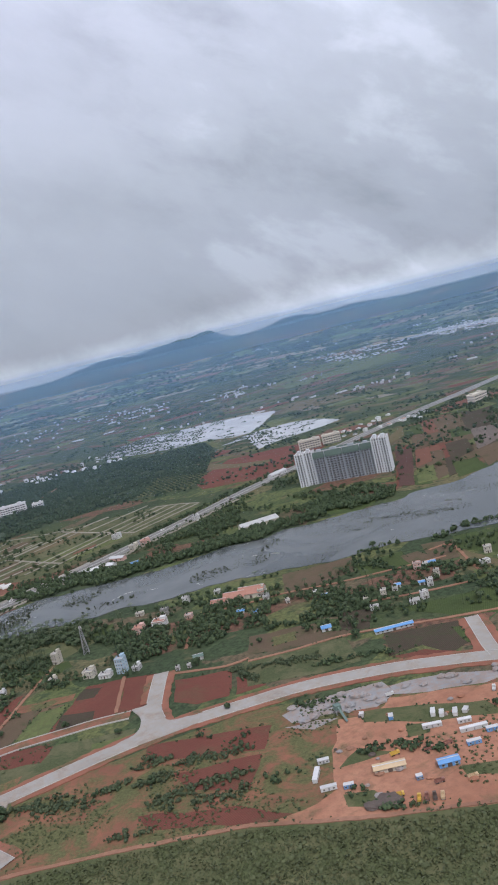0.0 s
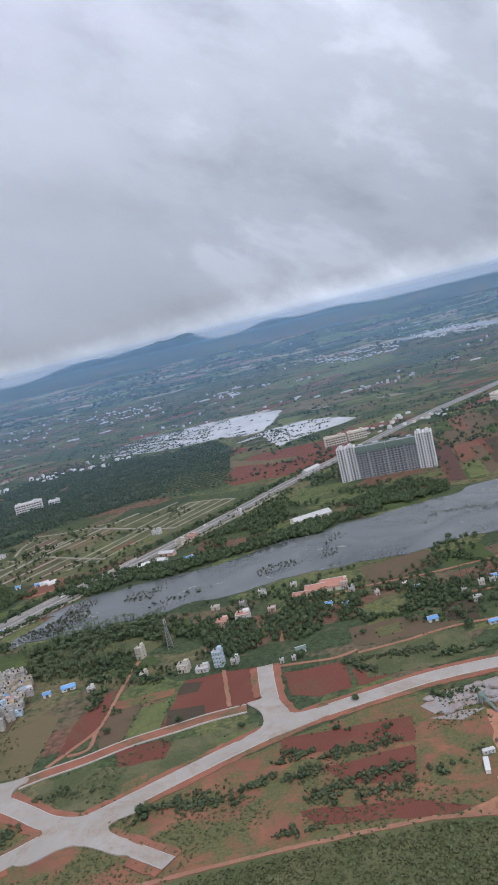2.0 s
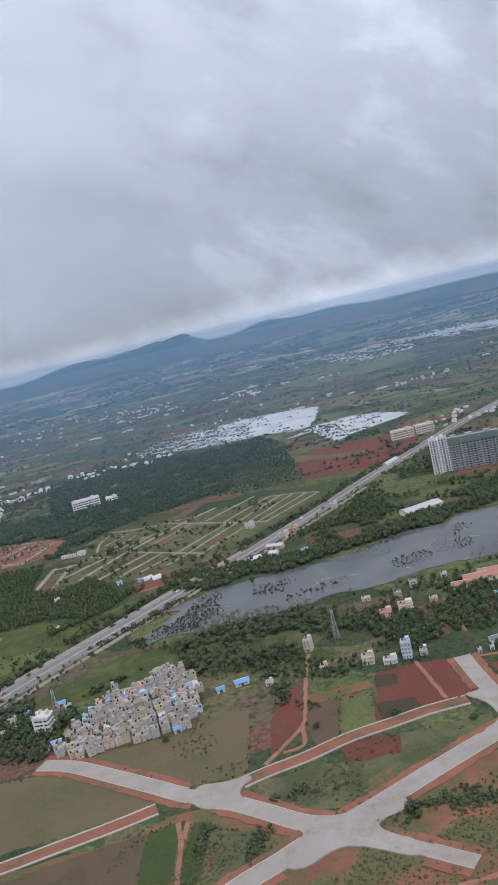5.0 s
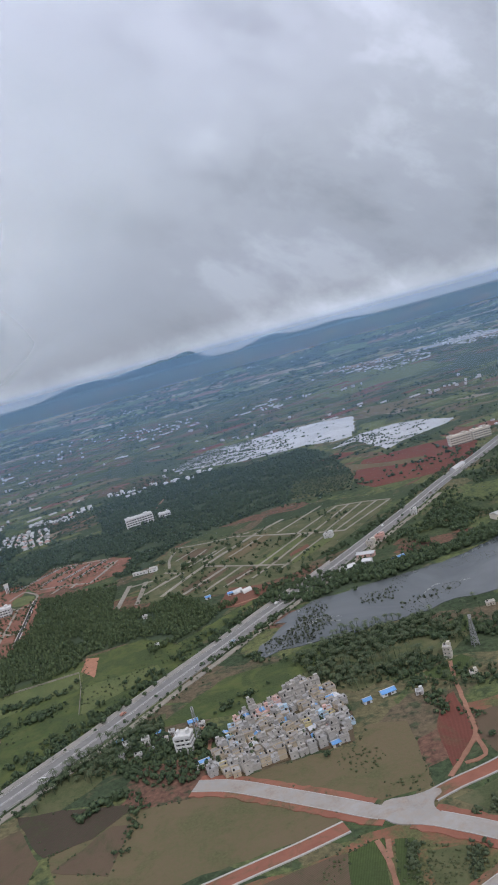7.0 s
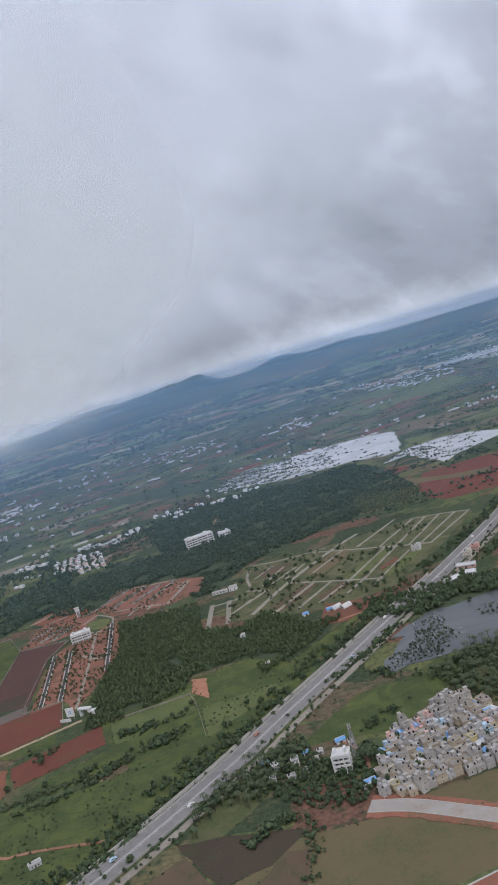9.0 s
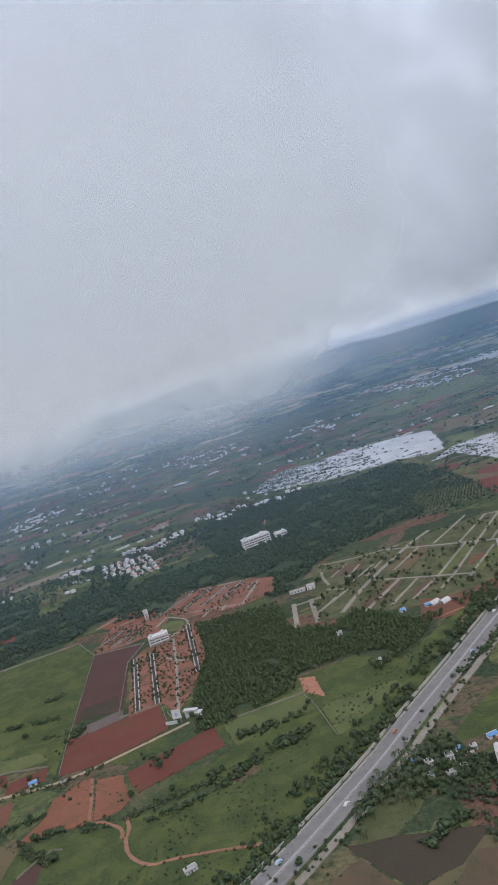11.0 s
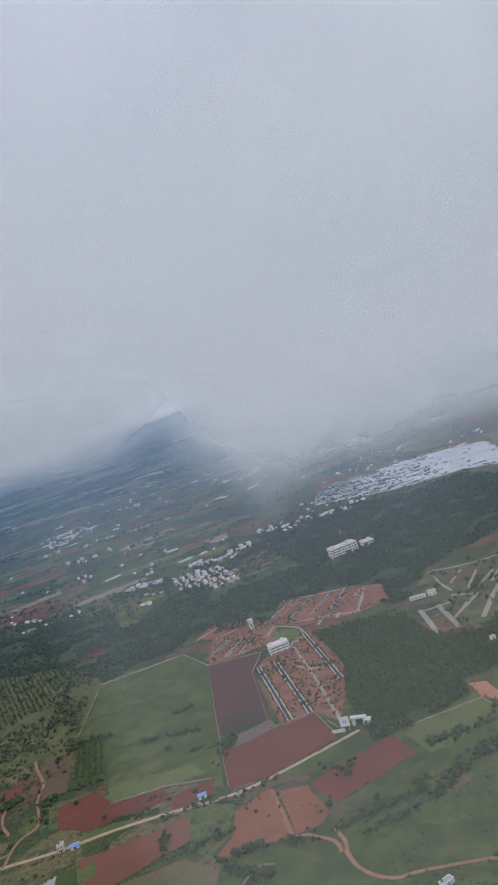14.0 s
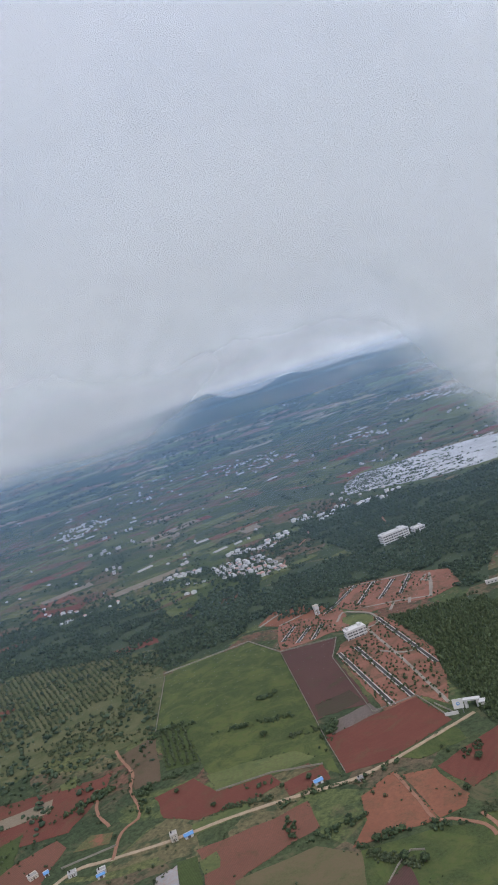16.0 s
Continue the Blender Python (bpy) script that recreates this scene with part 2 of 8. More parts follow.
def mosaic(name, tones, cell, seed, flecks=0.8, grain=0.12):
    """Small farms seen from afar: crooked parcels of many tones, hedged by dark lines, over broad noise."""
    m, n, l, p = nodes_of(name)
    pos = n.new("ShaderNodeNewGeometry").outputs["Position"]
    warp = n.new("ShaderNodeTexNoise")
    warp.inputs["Scale"].default_value = 0.01
    l.new(pos, warp.inputs["Vector"])
    add = n.new("ShaderNodeVectorMath")
    add.operation = "MULTIPLY_ADD"
    add.inputs[1].default_value = (60, 60, 0)
    l.new(warp.outputs["Color"], add.inputs[0])
    l.new(pos, add.inputs[2])
    mp = n.new("ShaderNodeMapping")
    mp.inputs["Rotation"].default_value = (0, 0, radians(seed))
    mp.inputs["Scale"].default_value = (1 / cell, 1.5 / cell, 0)
    l.new(add.outputs[0], mp.inputs["Vector"])
    v = n.new("ShaderNodeTexVoronoi")
    v.distance = "CHEBYCHEV"
    v.inputs["Scale"].default_value = 1.0
    l.new(mp.outputs[0], v.inputs["Vector"])
    sep = n.new("ShaderNodeSeparateColor")
    l.new(v.outputs["Color"], sep.inputs[0])
    r = n.new("ShaderNodeValToRGB")
    r.color_ramp.interpolation = "CONSTANT"
    el = r.color_ramp.elements
    while len(el) < len(tones):
        el.new(0.5)
    for i, (e, c) in enumerate(zip(el, tones)):
        e.position, e.color = i / len(tones), (*c, 1)
    l.new(sep.outputs[0], r.inputs["Fac"])
    woods = ramp(n, l, noise_node(n, l, pos, 0.006, 6, 0.7, 0.5), [(0.54, (0, 0, 0)), (0.61, (1, 1, 1))])
    col = mixed(n, l, woods, r.outputs["Color"], tones[0])
    fleck = ramp(n, l, noise_node(n, l, pos, grain, 3, 0.6), [(0.52, (0, 0, 0)), (0.62, (flecks, flecks, flecks))])
    col = mixed(n, l, fleck, col, tones[0])
    if grain > 0.1:
        mottle = ramp(n, l, noise_node(n, l, pos, 0.35, 5, 0.7, 0.4), [(0.35, (0.6, 0.62, 0.6)), (0.65, (1.35, 1.3, 1.2))])
        col = mixed(n, l, 1.0, col, mottle, "MULTIPLY")
        bare = ramp(n, l, noise_node(n, l, pos, 0.05, 6, 0.7, 0.5), [(0.55, (0, 0, 0)), (0.66, (0.7, 0.7, 0.7))])
        col = mixed(n, l, bare, col, (0.12, 0.1, 0.06))
    l.new(col, p.inputs["Base Color"])
    p.inputs["Roughness"].default_value = 0.95
    p.inputs["Specular IOR Level"].default_value = 0.1
    return m


M_GROUND = mosaic("farmland", [(0.04, 0.058, 0.034), (0.06, 0.082, 0.04), (0.1, 0.112, 0.052), (0.055, 0.072, 0.038), (0.105, 0.085, 0.06), (0.125, 0.072, 0.056), (0.05, 0.068, 0.038), (0.115, 0.105, 0.062), (0.085, 0.105, 0.048), (0.045, 0.064, 0.036)], 46, 25)
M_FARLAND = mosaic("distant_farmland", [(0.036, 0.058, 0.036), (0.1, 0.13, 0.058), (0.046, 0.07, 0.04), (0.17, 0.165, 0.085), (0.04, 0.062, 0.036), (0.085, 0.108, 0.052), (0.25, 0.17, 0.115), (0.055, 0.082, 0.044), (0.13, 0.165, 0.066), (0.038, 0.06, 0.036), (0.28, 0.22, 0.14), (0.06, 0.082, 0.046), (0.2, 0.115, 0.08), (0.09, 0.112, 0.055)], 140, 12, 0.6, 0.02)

# green of the woods with the blue of distant haze mixed into it
M_HAZEHILL = soil("hazed_wooded_hill", (0.05, 0.086, 0.09), (0.066, 0.108, 0.108), (0.046, 0.078, 0.084), big=0.006, fine=0.025)

# ---- building helpers ----


def mesh_from(name, verts, faces, material=None):
    me = bpy.data.meshes.new(name)
    me.from_pydata([tuple(map(float, v)) for v in verts], [], faces)
    if material:
        me.materials.append(material)
    me.update()
    return me


def tri_mesh(name, v, f, material):
    """A mesh from numpy arrays of places and triangles."""
    me = bpy.data.meshes.new(name)
    me.vertices.add(len(v))
    me.vertices.foreach_set("co", np.asarray(v, np.float32).ravel())
    me.loops.add(len(f) * 3)
    me.loops.foreach_set("vertex_index", np.asarray(f, np.int32).ravel())
    me.polygons.add(len(f))
    me.polygons.foreach_set("loop_start", np.arange(0, len(f) * 3, 3, dtype=np.int32))
    me.materials.append(material)
    me.update(calc_edges=True)
    return me


def part(name, bm, material, parent, label=""):
    me = bpy.data.meshes.new(name)
    bm.to_mesh(me)
    bm.free()
    me.materials.append(material)
    ob = new(name, me)
    ob.parent = parent
    return tagged(ob, label)


def box(bm, x0, y0, z0, x1, y1, z1, bevel=0.0):
    m = Matrix.Translation(((x0 + x1) / 2, (y0 + y1) / 2, (z0 + z1) / 2)) @ Matrix.Diagonal((x1 - x0, y1 - y0, z1 - z0, 1))
    r = bmesh.ops.create_cube(bm, size=1, matrix=m)
    if bevel:
        edges = list({e for v in r["verts"] for e in v.link_edges})
        bmesh.ops.bevel(bm, geom=edges, offset=bevel, segments=1, affect="EDGES")
    return bm


def boxes(*rows):
    bm = bmesh.new()
    for r in rows:
        box(bm, *r)
    return bm


def smooth_line(pts, step=6.0):
    """A soft curve through the points, with a point every few metres."""
    p = [Vector((*q, 0)) for q in pts]
    p = [2 * p[0] - p[1], *p, 2 * p[-1] - p[-2]]
    out = []
    for a, b, c, d in zip(p, p[1:], p[2:], p[3:]):
        n = max(1, int((c - b).length / step))
        for i in range(n):
            t = i / n
            out.append(0.5 * (2 * b + (c - a) * t + (2 * a - 5 * b + 4 * c - d) * t * t + (3 * b - a - 3 * c + d) * t ** 3))
    out.append(p[-2])
    return out


def sides(line):
    out = []
    for i, q in enumerate(line):
        d = (line[min(i + 1, len(line) - 1)] - line[max(i - 1, 0)]).normalized()
        out.append(Vector((-d.y, d.x, 0)))
    return out


def ribbon(line, lo, hi, z0, z1, rough=0.0, seed=1):
    """A strip along a line, from lo to hi metres to its left, with a top at z1 and sides down to z0."""
    rnd = random.Random(seed)
    bm = bmesh.new()
    rows = []
    for q, s in zip(line, sides(line)):
        a, b = lo - rnd.random() * rough, hi + rnd.random() * rough
        rows.append([bm.verts.new((*(q + s * w).xy, z)) for w, z in ((a, z0), (a, z1), (b, z1), (b, z0))])
    for r, t in zip(rows, rows[1:]):
        for i in range(3):
            bm.faces.new((r[i], t[i], t[i + 1], r[i + 1]))
    bmesh.ops.recalc_face_normals(bm, faces=bm.faces)
    return bm


LEVEL = [0.03]
PAVED = [0.0]


def lift():
    """A few millimetres more for each paved strip, so that crossings do not share a plane."""
    PAVED[0] += 0.001
    return PAVED[0]


def outline(pts, step=7.0, wobble=0.7):
    """The corners of a parcel, with edges that are a little crooked."""
    rnd = random.Random(int(abs(pts[0][0]) * 7 + abs(pts[0][1])))
    out = []
    for a, b in zip(pts, pts[1:] + pts[:1]):
        a, b = Vector(a), Vector(b)
        n = max(1, int((b - a).length / step))
        for i in range(n):
            q = a.lerp(b, i / n)
            out.append((q.x + rnd.uniform(-wobble, wobble), q.y + rnd.uniform(-wobble, wobble)))
    return out


def slab(name, pts, z, material):
    bm = bmesh.new()
    top = [bm.verts.new((x, y, z)) for x, y in pts]
    low = [bm.verts.new((x, y, 0.02)) for x, y in pts]
    f = bm.faces.new(top)
    f.normal_update()
    n = len(pts)
    for i in range(n):
        bm.faces.new((top[i], low[i], low[(i + 1) % n], top[(i + 1) % n]))
    if f.normal.z < 0:
        bmesh.ops.reverse_faces(bm, faces=bm.faces)
    bmesh.ops.triangulate(bm, faces=[f])
    me = bpy.data.meshes.new(name)
    bm.to_mesh(me)
    bm.free()
    me.materials.append(material)
    return new(name, me)


EDGES = []
ROADS = []


def on_road(x, y):
    """Whether a place lies on a road, a junction, a lane or in water."""
    if any(inside(p, x, y) for p in JUNCTIONS):
        return True
    for q, w in ROADS:
        if abs(q.x - x) < w and abs(q.y - y) < w and (q.x - x) ** 2 + (q.y - y) ** 2 < w * w:
            return True
    return False


def field(material, label, pts):
    LEVEL[0] += 0.001
    if max(p[1] for p in pts) < 900:
        EDGES.append(pts)
    far = max(p[1] for p in pts) > 1000
    return tagged(slab("field", outline(pts, 25 if far else 6, 3 if far else 0.7), LEVEL[0], material), label, "field", "fields", "structure")


JUNCTIONS = []


def junction(pts):
    JUNCTIONS.append(pts)
    for _ in range(2):
        pts = [q for a, b in zip(pts, pts[1:] + pts[:1]) for q in ((a[0] * 0.75 + b[0] * 0.25, a[1] * 0.75 + b[1] * 0.25), (a[0] * 0.25 + b[0] * 0.75, a[1] * 0.25 + b[1] * 0.75))]
    return tagged(slab("road_junction", outline(pts, 4, 0.1), 0.51, M_CONCRETE), "pale concrete road junction with dusty edges", "road", "", "structure")


def water(material, name, label, pts):
    return tagged(slab(name, outline(pts, 8, 2.5), 0.3, material), label, "water", "", "structure")


def track(pts, width, material):
    ob = part("dirt_track", ribbon(smooth_line(pts, 4), -width / 2, width / 2, 0.02, 0.33 + lift(), 0.5), material, None)
    return tagged(ob, "trodden dirt track of pale orange earth", "track", "dirt tracks", "structure")


def lane(pts, width):
    ob = part("lane", ribbon(smooth_line(pts, 6), -0.39 * width, 0.39 * width, 0.02, 0.33 + lift(), 0.2), M_LANE, None)
    return tagged(ob, "pale unfinished lane of a housing layout", "lane", "layout lanes", "structure")


TAR_LINES = []


def tar_lane(pts, width):
    line = smooth_line(pts, 3)
    TAR_LINES.append(line)
    up = 0.33 + lift()
    ob = tagged(part("lane", ribbon(line, -width / 2, width / 2, 0.02, up), M_TAR, None), "dark tarred lane between pale kerb stones", "lane", "layout lanes", "structure")
    for lo in (-width / 2 - 0.7, width / 2):
        part("kerb", ribbon(line, lo, lo + 0.7, 0.02, up + 0.12), M_KERB, ob, "pale kerb stones")
    return ob


def wall_line(pts):
    line = []
    for a, b in zip(pts, pts[1:]):
        a, b = Vector((*a, 0)), Vector((*b, 0))
        k = max(1, int((b - a).length / 6))
        line += [a.lerp(b, i / k) for i in range(k)]
    line.append(Vector((*pts[-1], 0)))
    ob = part("boundary_wall", ribbon(line, -0.12, 0.12, 0, 1.05), M_LANE, None)
    return tagged(ob, "low whitewashed boundary wall along a field", "wall", "boundary walls", "structure")


def inside(poly, x, y):
    hit, j = False, len(poly) - 1
    for i in range(len(poly)):
        (xi, yi), (xj, yj) = poly[i], poly[j]
        if (yi > y) != (yj > y) and x < (xj - xi) * (y - yi) / (yj - yi) + xi:
            hit = not hit
        j = i
    return hit


def open_runs(line, off):
    """The stretches of a line, shifted to its left, that lie outside the road junctions."""
    runs, run = [], []
    for q, s in zip(line, sides(line)):
        p = q + s * off
        if any(inside(j, p.x, p.y) for j in JUNCTIONS):
            if len(run) > 1:
                runs.append(run)
            run = []
        else:
            run.append(q)
    if len(run) > 1:
        runs.append(run)
    return runs


def ditch(pts):
    line = smooth_line(pts, 5)
    ROADS.extend((q, 4.2) for q in line)
    ob = tagged(part("unfinished_road", ribbon(line, -3.2, 3.2, 0.02, 0.31 + lift(), 0.3), M_VERGE, None), "unfinished red earth road between concrete kerbs", "road", "", "structure")
    for lo in (-3.9, 3.2):
        for run in open_runs(line, lo):
            part("kerb", ribbon(run, lo, lo + 0.7, 0.02, 0.5), M_KERB, ob, "pale concrete kerb")
    return ob

# ---- ground, distance, cloud ----
HUB = Vector((-250.0, 250.0))


def rings(r0, r1, grow, spokes, height, name, material):
    """A round sheet of land or cloud about the hub, with a height for each place."""
    radii = [r0]
    while radii[-1] < r1:
        radii.append(min(r1, radii[-1] * grow + 4))
    verts, faces = [], []
    for r in radii:
        for k in range(spokes):
            a = 2 * math.pi * k / spokes
            x, y = HUB.x + r * math.sin(a), HUB.y + r * math.cos(a)
            verts.append((x, y, height(x, y, r, a)))
    for i in range(len(radii) - 1):
        for k in range(spokes):
            a, b = i * spokes + k, i * spokes + (k + 1) % spokes
            faces.append((a, b, b + spokes, a + spokes))
    if r0 < 20:
        faces.append(tuple(range(spokes)))
    me = mesh_from(name, verts, faces, material)
    for p in me.polygons:
        p.use_smooth = True
    return new(name, me)


def ease(a, b, x):
    t = min(1.0, max(0.0, (x - a) / (b - a)))
    return t * t * (3 - 2 * t)


def land_height(x, y, r, a):
    """Level farmland that rises gently to the skyline."""
    return 118 * ease(2300, 4600, r) ** 1.4 + 9 * ease(2200, 3400, r) * noise.noise(Vector((x, y, 0)) / 500)


EDGE = 2300.0
ground = tagged(rings(8, EDGE, 1.06, 96, land_height, "ground", M_GROUND), "level farmland of small green and brown parcels", "ground", "", "structure")
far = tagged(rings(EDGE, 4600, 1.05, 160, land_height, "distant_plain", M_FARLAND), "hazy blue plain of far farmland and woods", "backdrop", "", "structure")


def ridge(name, lo, hi, humps, base, dist, label):
    """A long low hill on the skyline: bearings of its ends, and humps of bearing, spread and height."""
    verts, faces = [], []
    cols, rows = 120, 8
    for i in range(cols + 1):
        deg = lo + (hi - lo) * i / cols
        a = radians(deg)
        crest = sum(h * math.exp(-((deg - c) / w) ** 2) for c, w, h in humps) * (1 + 0.16 * noise.noise(Vector((deg * 0.9, 1.7, lo))) + 0.06 * noise.noise(Vector((deg * 3.1, 5.7, lo))))
        crest *= min(1.0, i / 14, (cols - i) / 14)
        for j in range(rows + 1):
            t = j / rows
            r = dist - 260 * (1 - t)
            z = base - 10 + (crest + 10) * math.sin(t * math.pi / 2) + 4 * t * (1 - t) * noise.noise(Vector((deg * 4, t * 3, 0)))
            verts.append((HUB.x + r * math.sin(a), HUB.y + r * math.cos(a), z))
    for i in range(cols):
        for j in range(rows):
            k = i * (rows + 1) + j
            faces.append((k, k + rows + 1, k + rows + 2, k + 1))
    me = mesh_from(name, verts, faces, M_HAZEHILL)
    for p in me.polygons:
        p.use_smooth = True
    return tagged(new(name, me), label, "hill", "", "structure")


ridge("hill", -19, 5, ((-2.3, 1.7, 62), (-5.2, 2.6, 55), (-10.5, 3.6, 52)), 104, 4300, "long wooded hill tinted haze blue under low cloud")
ridge("hill", 0, 16, ((4.0, 2.0, 44), (9, 3, 30)), 108, 4420, "low hill on the skyline tinted haze blue")


def cloud_shade(n, l, col, flat=False):
    """Light comes through a cloud and is scattered back from it."""
    tr = n.new("ShaderNodeBsdfTranslucent")
    di = n.new("ShaderNodeBsdfDiffuse")
    facing = n.new("ShaderNodeCombineXYZ")
    facing.inputs[2].default_value = -1.0
    for b in (tr, di):
        if flat:
            l.new(facing.outputs[0], b.inputs["Normal"])
        if isinstance(col, tuple):
            b.inputs["Color"].default_value = (*col, 1)
        else:
            l.new(col, b.inputs["Color"])
    mix = n.new("ShaderNodeMixShader")
    mix.inputs[0].default_value = 0.35
    l.new(tr.outputs[0], mix.inputs[1])
    l.new(di.outputs[0], mix.inputs[2])
    return mix.outputs[0]


def maths(n, l, op, a, b):
    m = n.new("ShaderNodeMath")
    m.operation = op
    for src, sock in ((a, m.inputs[0]), (b, m.inputs[1])):
        if isinstance(src, (int, float)):
            sock.default_value = src
        else:
            l.new(src, sock)
    return m.outputs[0]


def ranged(n, l, v, a, b, c, d, kind="SMOOTHSTEP"):
    m = n.new("ShaderNodeMapRange")
    m.interpolation_type = kind
    for k, x in (("From Min", a), ("From Max", b), ("To Min", c), ("To Max", d)):
        m.inputs[k].default_value = x
    l.new(v, m.inputs["Value"])
    return m.outputs[0]


def deck_mat(name, dark, pale):
    """Overcast: torn billows drawn out in one direction, brighter breaks between them, pale under the far rim."""
    m, n, l, p = nodes_of(name)
    n.remove(p)
    pos = n.new("ShaderNodeNewGeometry").outputs["Position"]
    off = n.new("ShaderNodeVectorMath")
    off.operation = "SUBTRACT"
    off.inputs[1].default_value = (-160, 20, 190)
    l.new(pos, off.inputs[0])
    way = n.new("ShaderNodeVectorMath")
    way.operation = "NORMALIZE"
    l.new(off.outputs[0], way.inputs[0])
    turned = n.new("ShaderNodeMapping")
    turned.inputs["Rotation"].default_value = (0, radians(-32), 0)
    l.new(way.outputs[0], turned.inputs["Vector"])
    drawn = n.new("ShaderNodeMapping")
    drawn.inputs["Scale"].default_value = (0.72, 0.9, 1.3)
    l.new(turned.outputs[0], drawn.inputs["Vector"])
    big = noise_node(n, l, drawn.outputs[0], 5.5, 4, 0.5, 0.3)
    small = noise_node(n, l, drawn.outputs[0], 14.0, 8, 0.58, 0.2)
    tone = maths(n, l, "ADD", maths(n, l, "MULTIPLY", big, 0.6), maths(n, l, "MULTIPLY", small, 0.4))
    up = n.new("ShaderNodeSeparateXYZ")
    l.new(way.outputs[0], up.inputs[0])
    calm = ranged(n, l, up.outputs[0], -0.12, 0.02, 0.35, 1.0)
    tone = maths(n, l, "ADD", maths(n, l, "MULTIPLY", maths(n, l, "SUBTRACT", tone, 0.5), calm), 0.5)
    half = tuple((x + y) / 2 for x, y in zip(dark, pale))
    col = ramp(n, l, tone, [(0.36, dark), (0.5, half), (0.56, tuple(0.4 * x + 0.6 * y for x, y in zip(dark, pale))), (0.63, pale)])
    west = ranged(n, l, up.outputs[0], -0.3, 0.25, 0.014, 0.0)
    torn = maths(n, l, "MULTIPLY", maths(n, l, "SUBTRACT", noise_node(n, l, way.outputs[0], 15.0, 7, 0.6, 0.3), 0.5), 0.05)
    k = maths(n, l, "ADD", up.outputs[2], maths(n, l, "ADD", west, torn))
    depth = ramp(n, l, k, [(0.0, (0.86,) * 3), (0.008, (0.82,) * 3), (0.03, (0.58,) * 3), (0.09, (0.59,) * 3), (0.2, (0.67,) * 3), (0.3, (0.8, 0.79, 0.81)), (0.46, (1.0, 0.97, 1.02))])
    col = mixed(n, l, 1.0, col, depth, "MULTIPLY")
    l.new(cloud_shade(n, l, col, True), n["Material Output"].inputs["Surface"])
    return m


def wisp_mat(name, col, size, most, torn=2.2):
    """Fog: torn at its foot, thin at its rim. The sheet's first coordinate is the height over its foot, the second its cover."""
    m, n, l, p = nodes_of(name)
    n.remove(p)
    pos = n.new("ShaderNodeNewGeometry").outputs["Position"]
    sep = n.new("ShaderNodeSeparateXYZ")
    l.new(n.new("ShaderNodeUVMap").outputs[0], sep.inputs[0])
    mp = n.new("ShaderNodeMapping")
    mp.inputs["Rotation"].default_value = (0, radians(35), 0)
    mp.inputs["Scale"].default_value = (0.8, 1, 1.2)
    l.new(pos, mp.inputs["Vector"])
    soft = noise_node(n, l, mp.outputs[0], 1 / size, 7, 0.58, 0.5)
    edge = maths(n, l, "ADD", sep.outputs[0], maths(n, l, "MULTIPLY", maths(n, l, "SUBTRACT", soft, 0.5), torn))
    cover = maths(n, l, "MULTIPLY", ranged(n, l, edge, -0.25, 1.35, 0.0, most), sep.outputs[1])
    clear = n.new("ShaderNodeBsdfTransparent")
    fin = n.new("ShaderNodeMixShader")
    l.new(cover, fin.inputs[0])
    l.new(clear.outputs[0], fin.inputs[1])
    l.new(cloud_shade(n, l, col), fin.inputs[2])
    l.new(fin.outputs[0], n["Material Output"].inputs["Surface"])
    return m


M_DECK = deck_mat("cloud_deck", (0.355, 0.383, 0.41), (0.612, 0.652, 0.69))
FOG = (0.655, 0.69, 0.717)
M_WISP = wisp_mat("near_cloud_rim", FOG, 34, 0.24)
M_BODY = wisp_mat("near_cloud_body", FOG, 34, 0.93, 1.2)
M_FARWISP = wisp_mat("far_cloud_rim", FOG, 150, 0.24)
M_FARBODY = wisp_mat("far_cloud_body", FOG, 150, 0.9, 1.0)



def deck_height(x, y, r, a):
    """A wide vault: high overhead, down behind the skyline at its rim."""
    return 60 + 860 * math.cos(math.pi / 2 * (r / 4690) ** 1.25) + 14 * noise.fractal(Vector((x, y, 0)) / 500, 0.9, 2.1, 3) * (1 - r / 4690)


deck = tagged(rings(8, 4690, 1.035, 180, deck_height, "cloud_deck", M_DECK), "low grey overcast cloud deck with paler breaks", "cloud", "", "structure")
deck.visible_shadow = False


def haze_mat():
    """Blue haze put into the colour of a see-through sheet: almost clear at its near rim, thicker with depth."""
    m, n, l, p = nodes_of("ground_haze")
    n.remove(p)
    uv = n.new("ShaderNodeUVMap").outputs[0]
    sep = n.new("ShaderNodeSeparateXYZ")
    l.new(uv, sep.inputs[0])
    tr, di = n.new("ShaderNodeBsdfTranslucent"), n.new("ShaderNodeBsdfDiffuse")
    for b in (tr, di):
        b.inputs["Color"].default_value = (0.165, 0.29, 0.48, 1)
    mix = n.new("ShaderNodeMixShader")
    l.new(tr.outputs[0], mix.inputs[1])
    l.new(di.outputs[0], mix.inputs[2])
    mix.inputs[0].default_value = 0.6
    clear = n.new("ShaderNodeBsdfTransparent")
    fin = n.new("ShaderNodeMixShader")
    l.new(sep.outputs[1], fin.inputs[0])
    l.new(clear.outputs[0], fin.inputs[1])
    l.new(mix.outputs[0], fin.inputs[2])
    l.new(fin.outputs[0], n["Material Output"].inputs["Surface"])
    return m


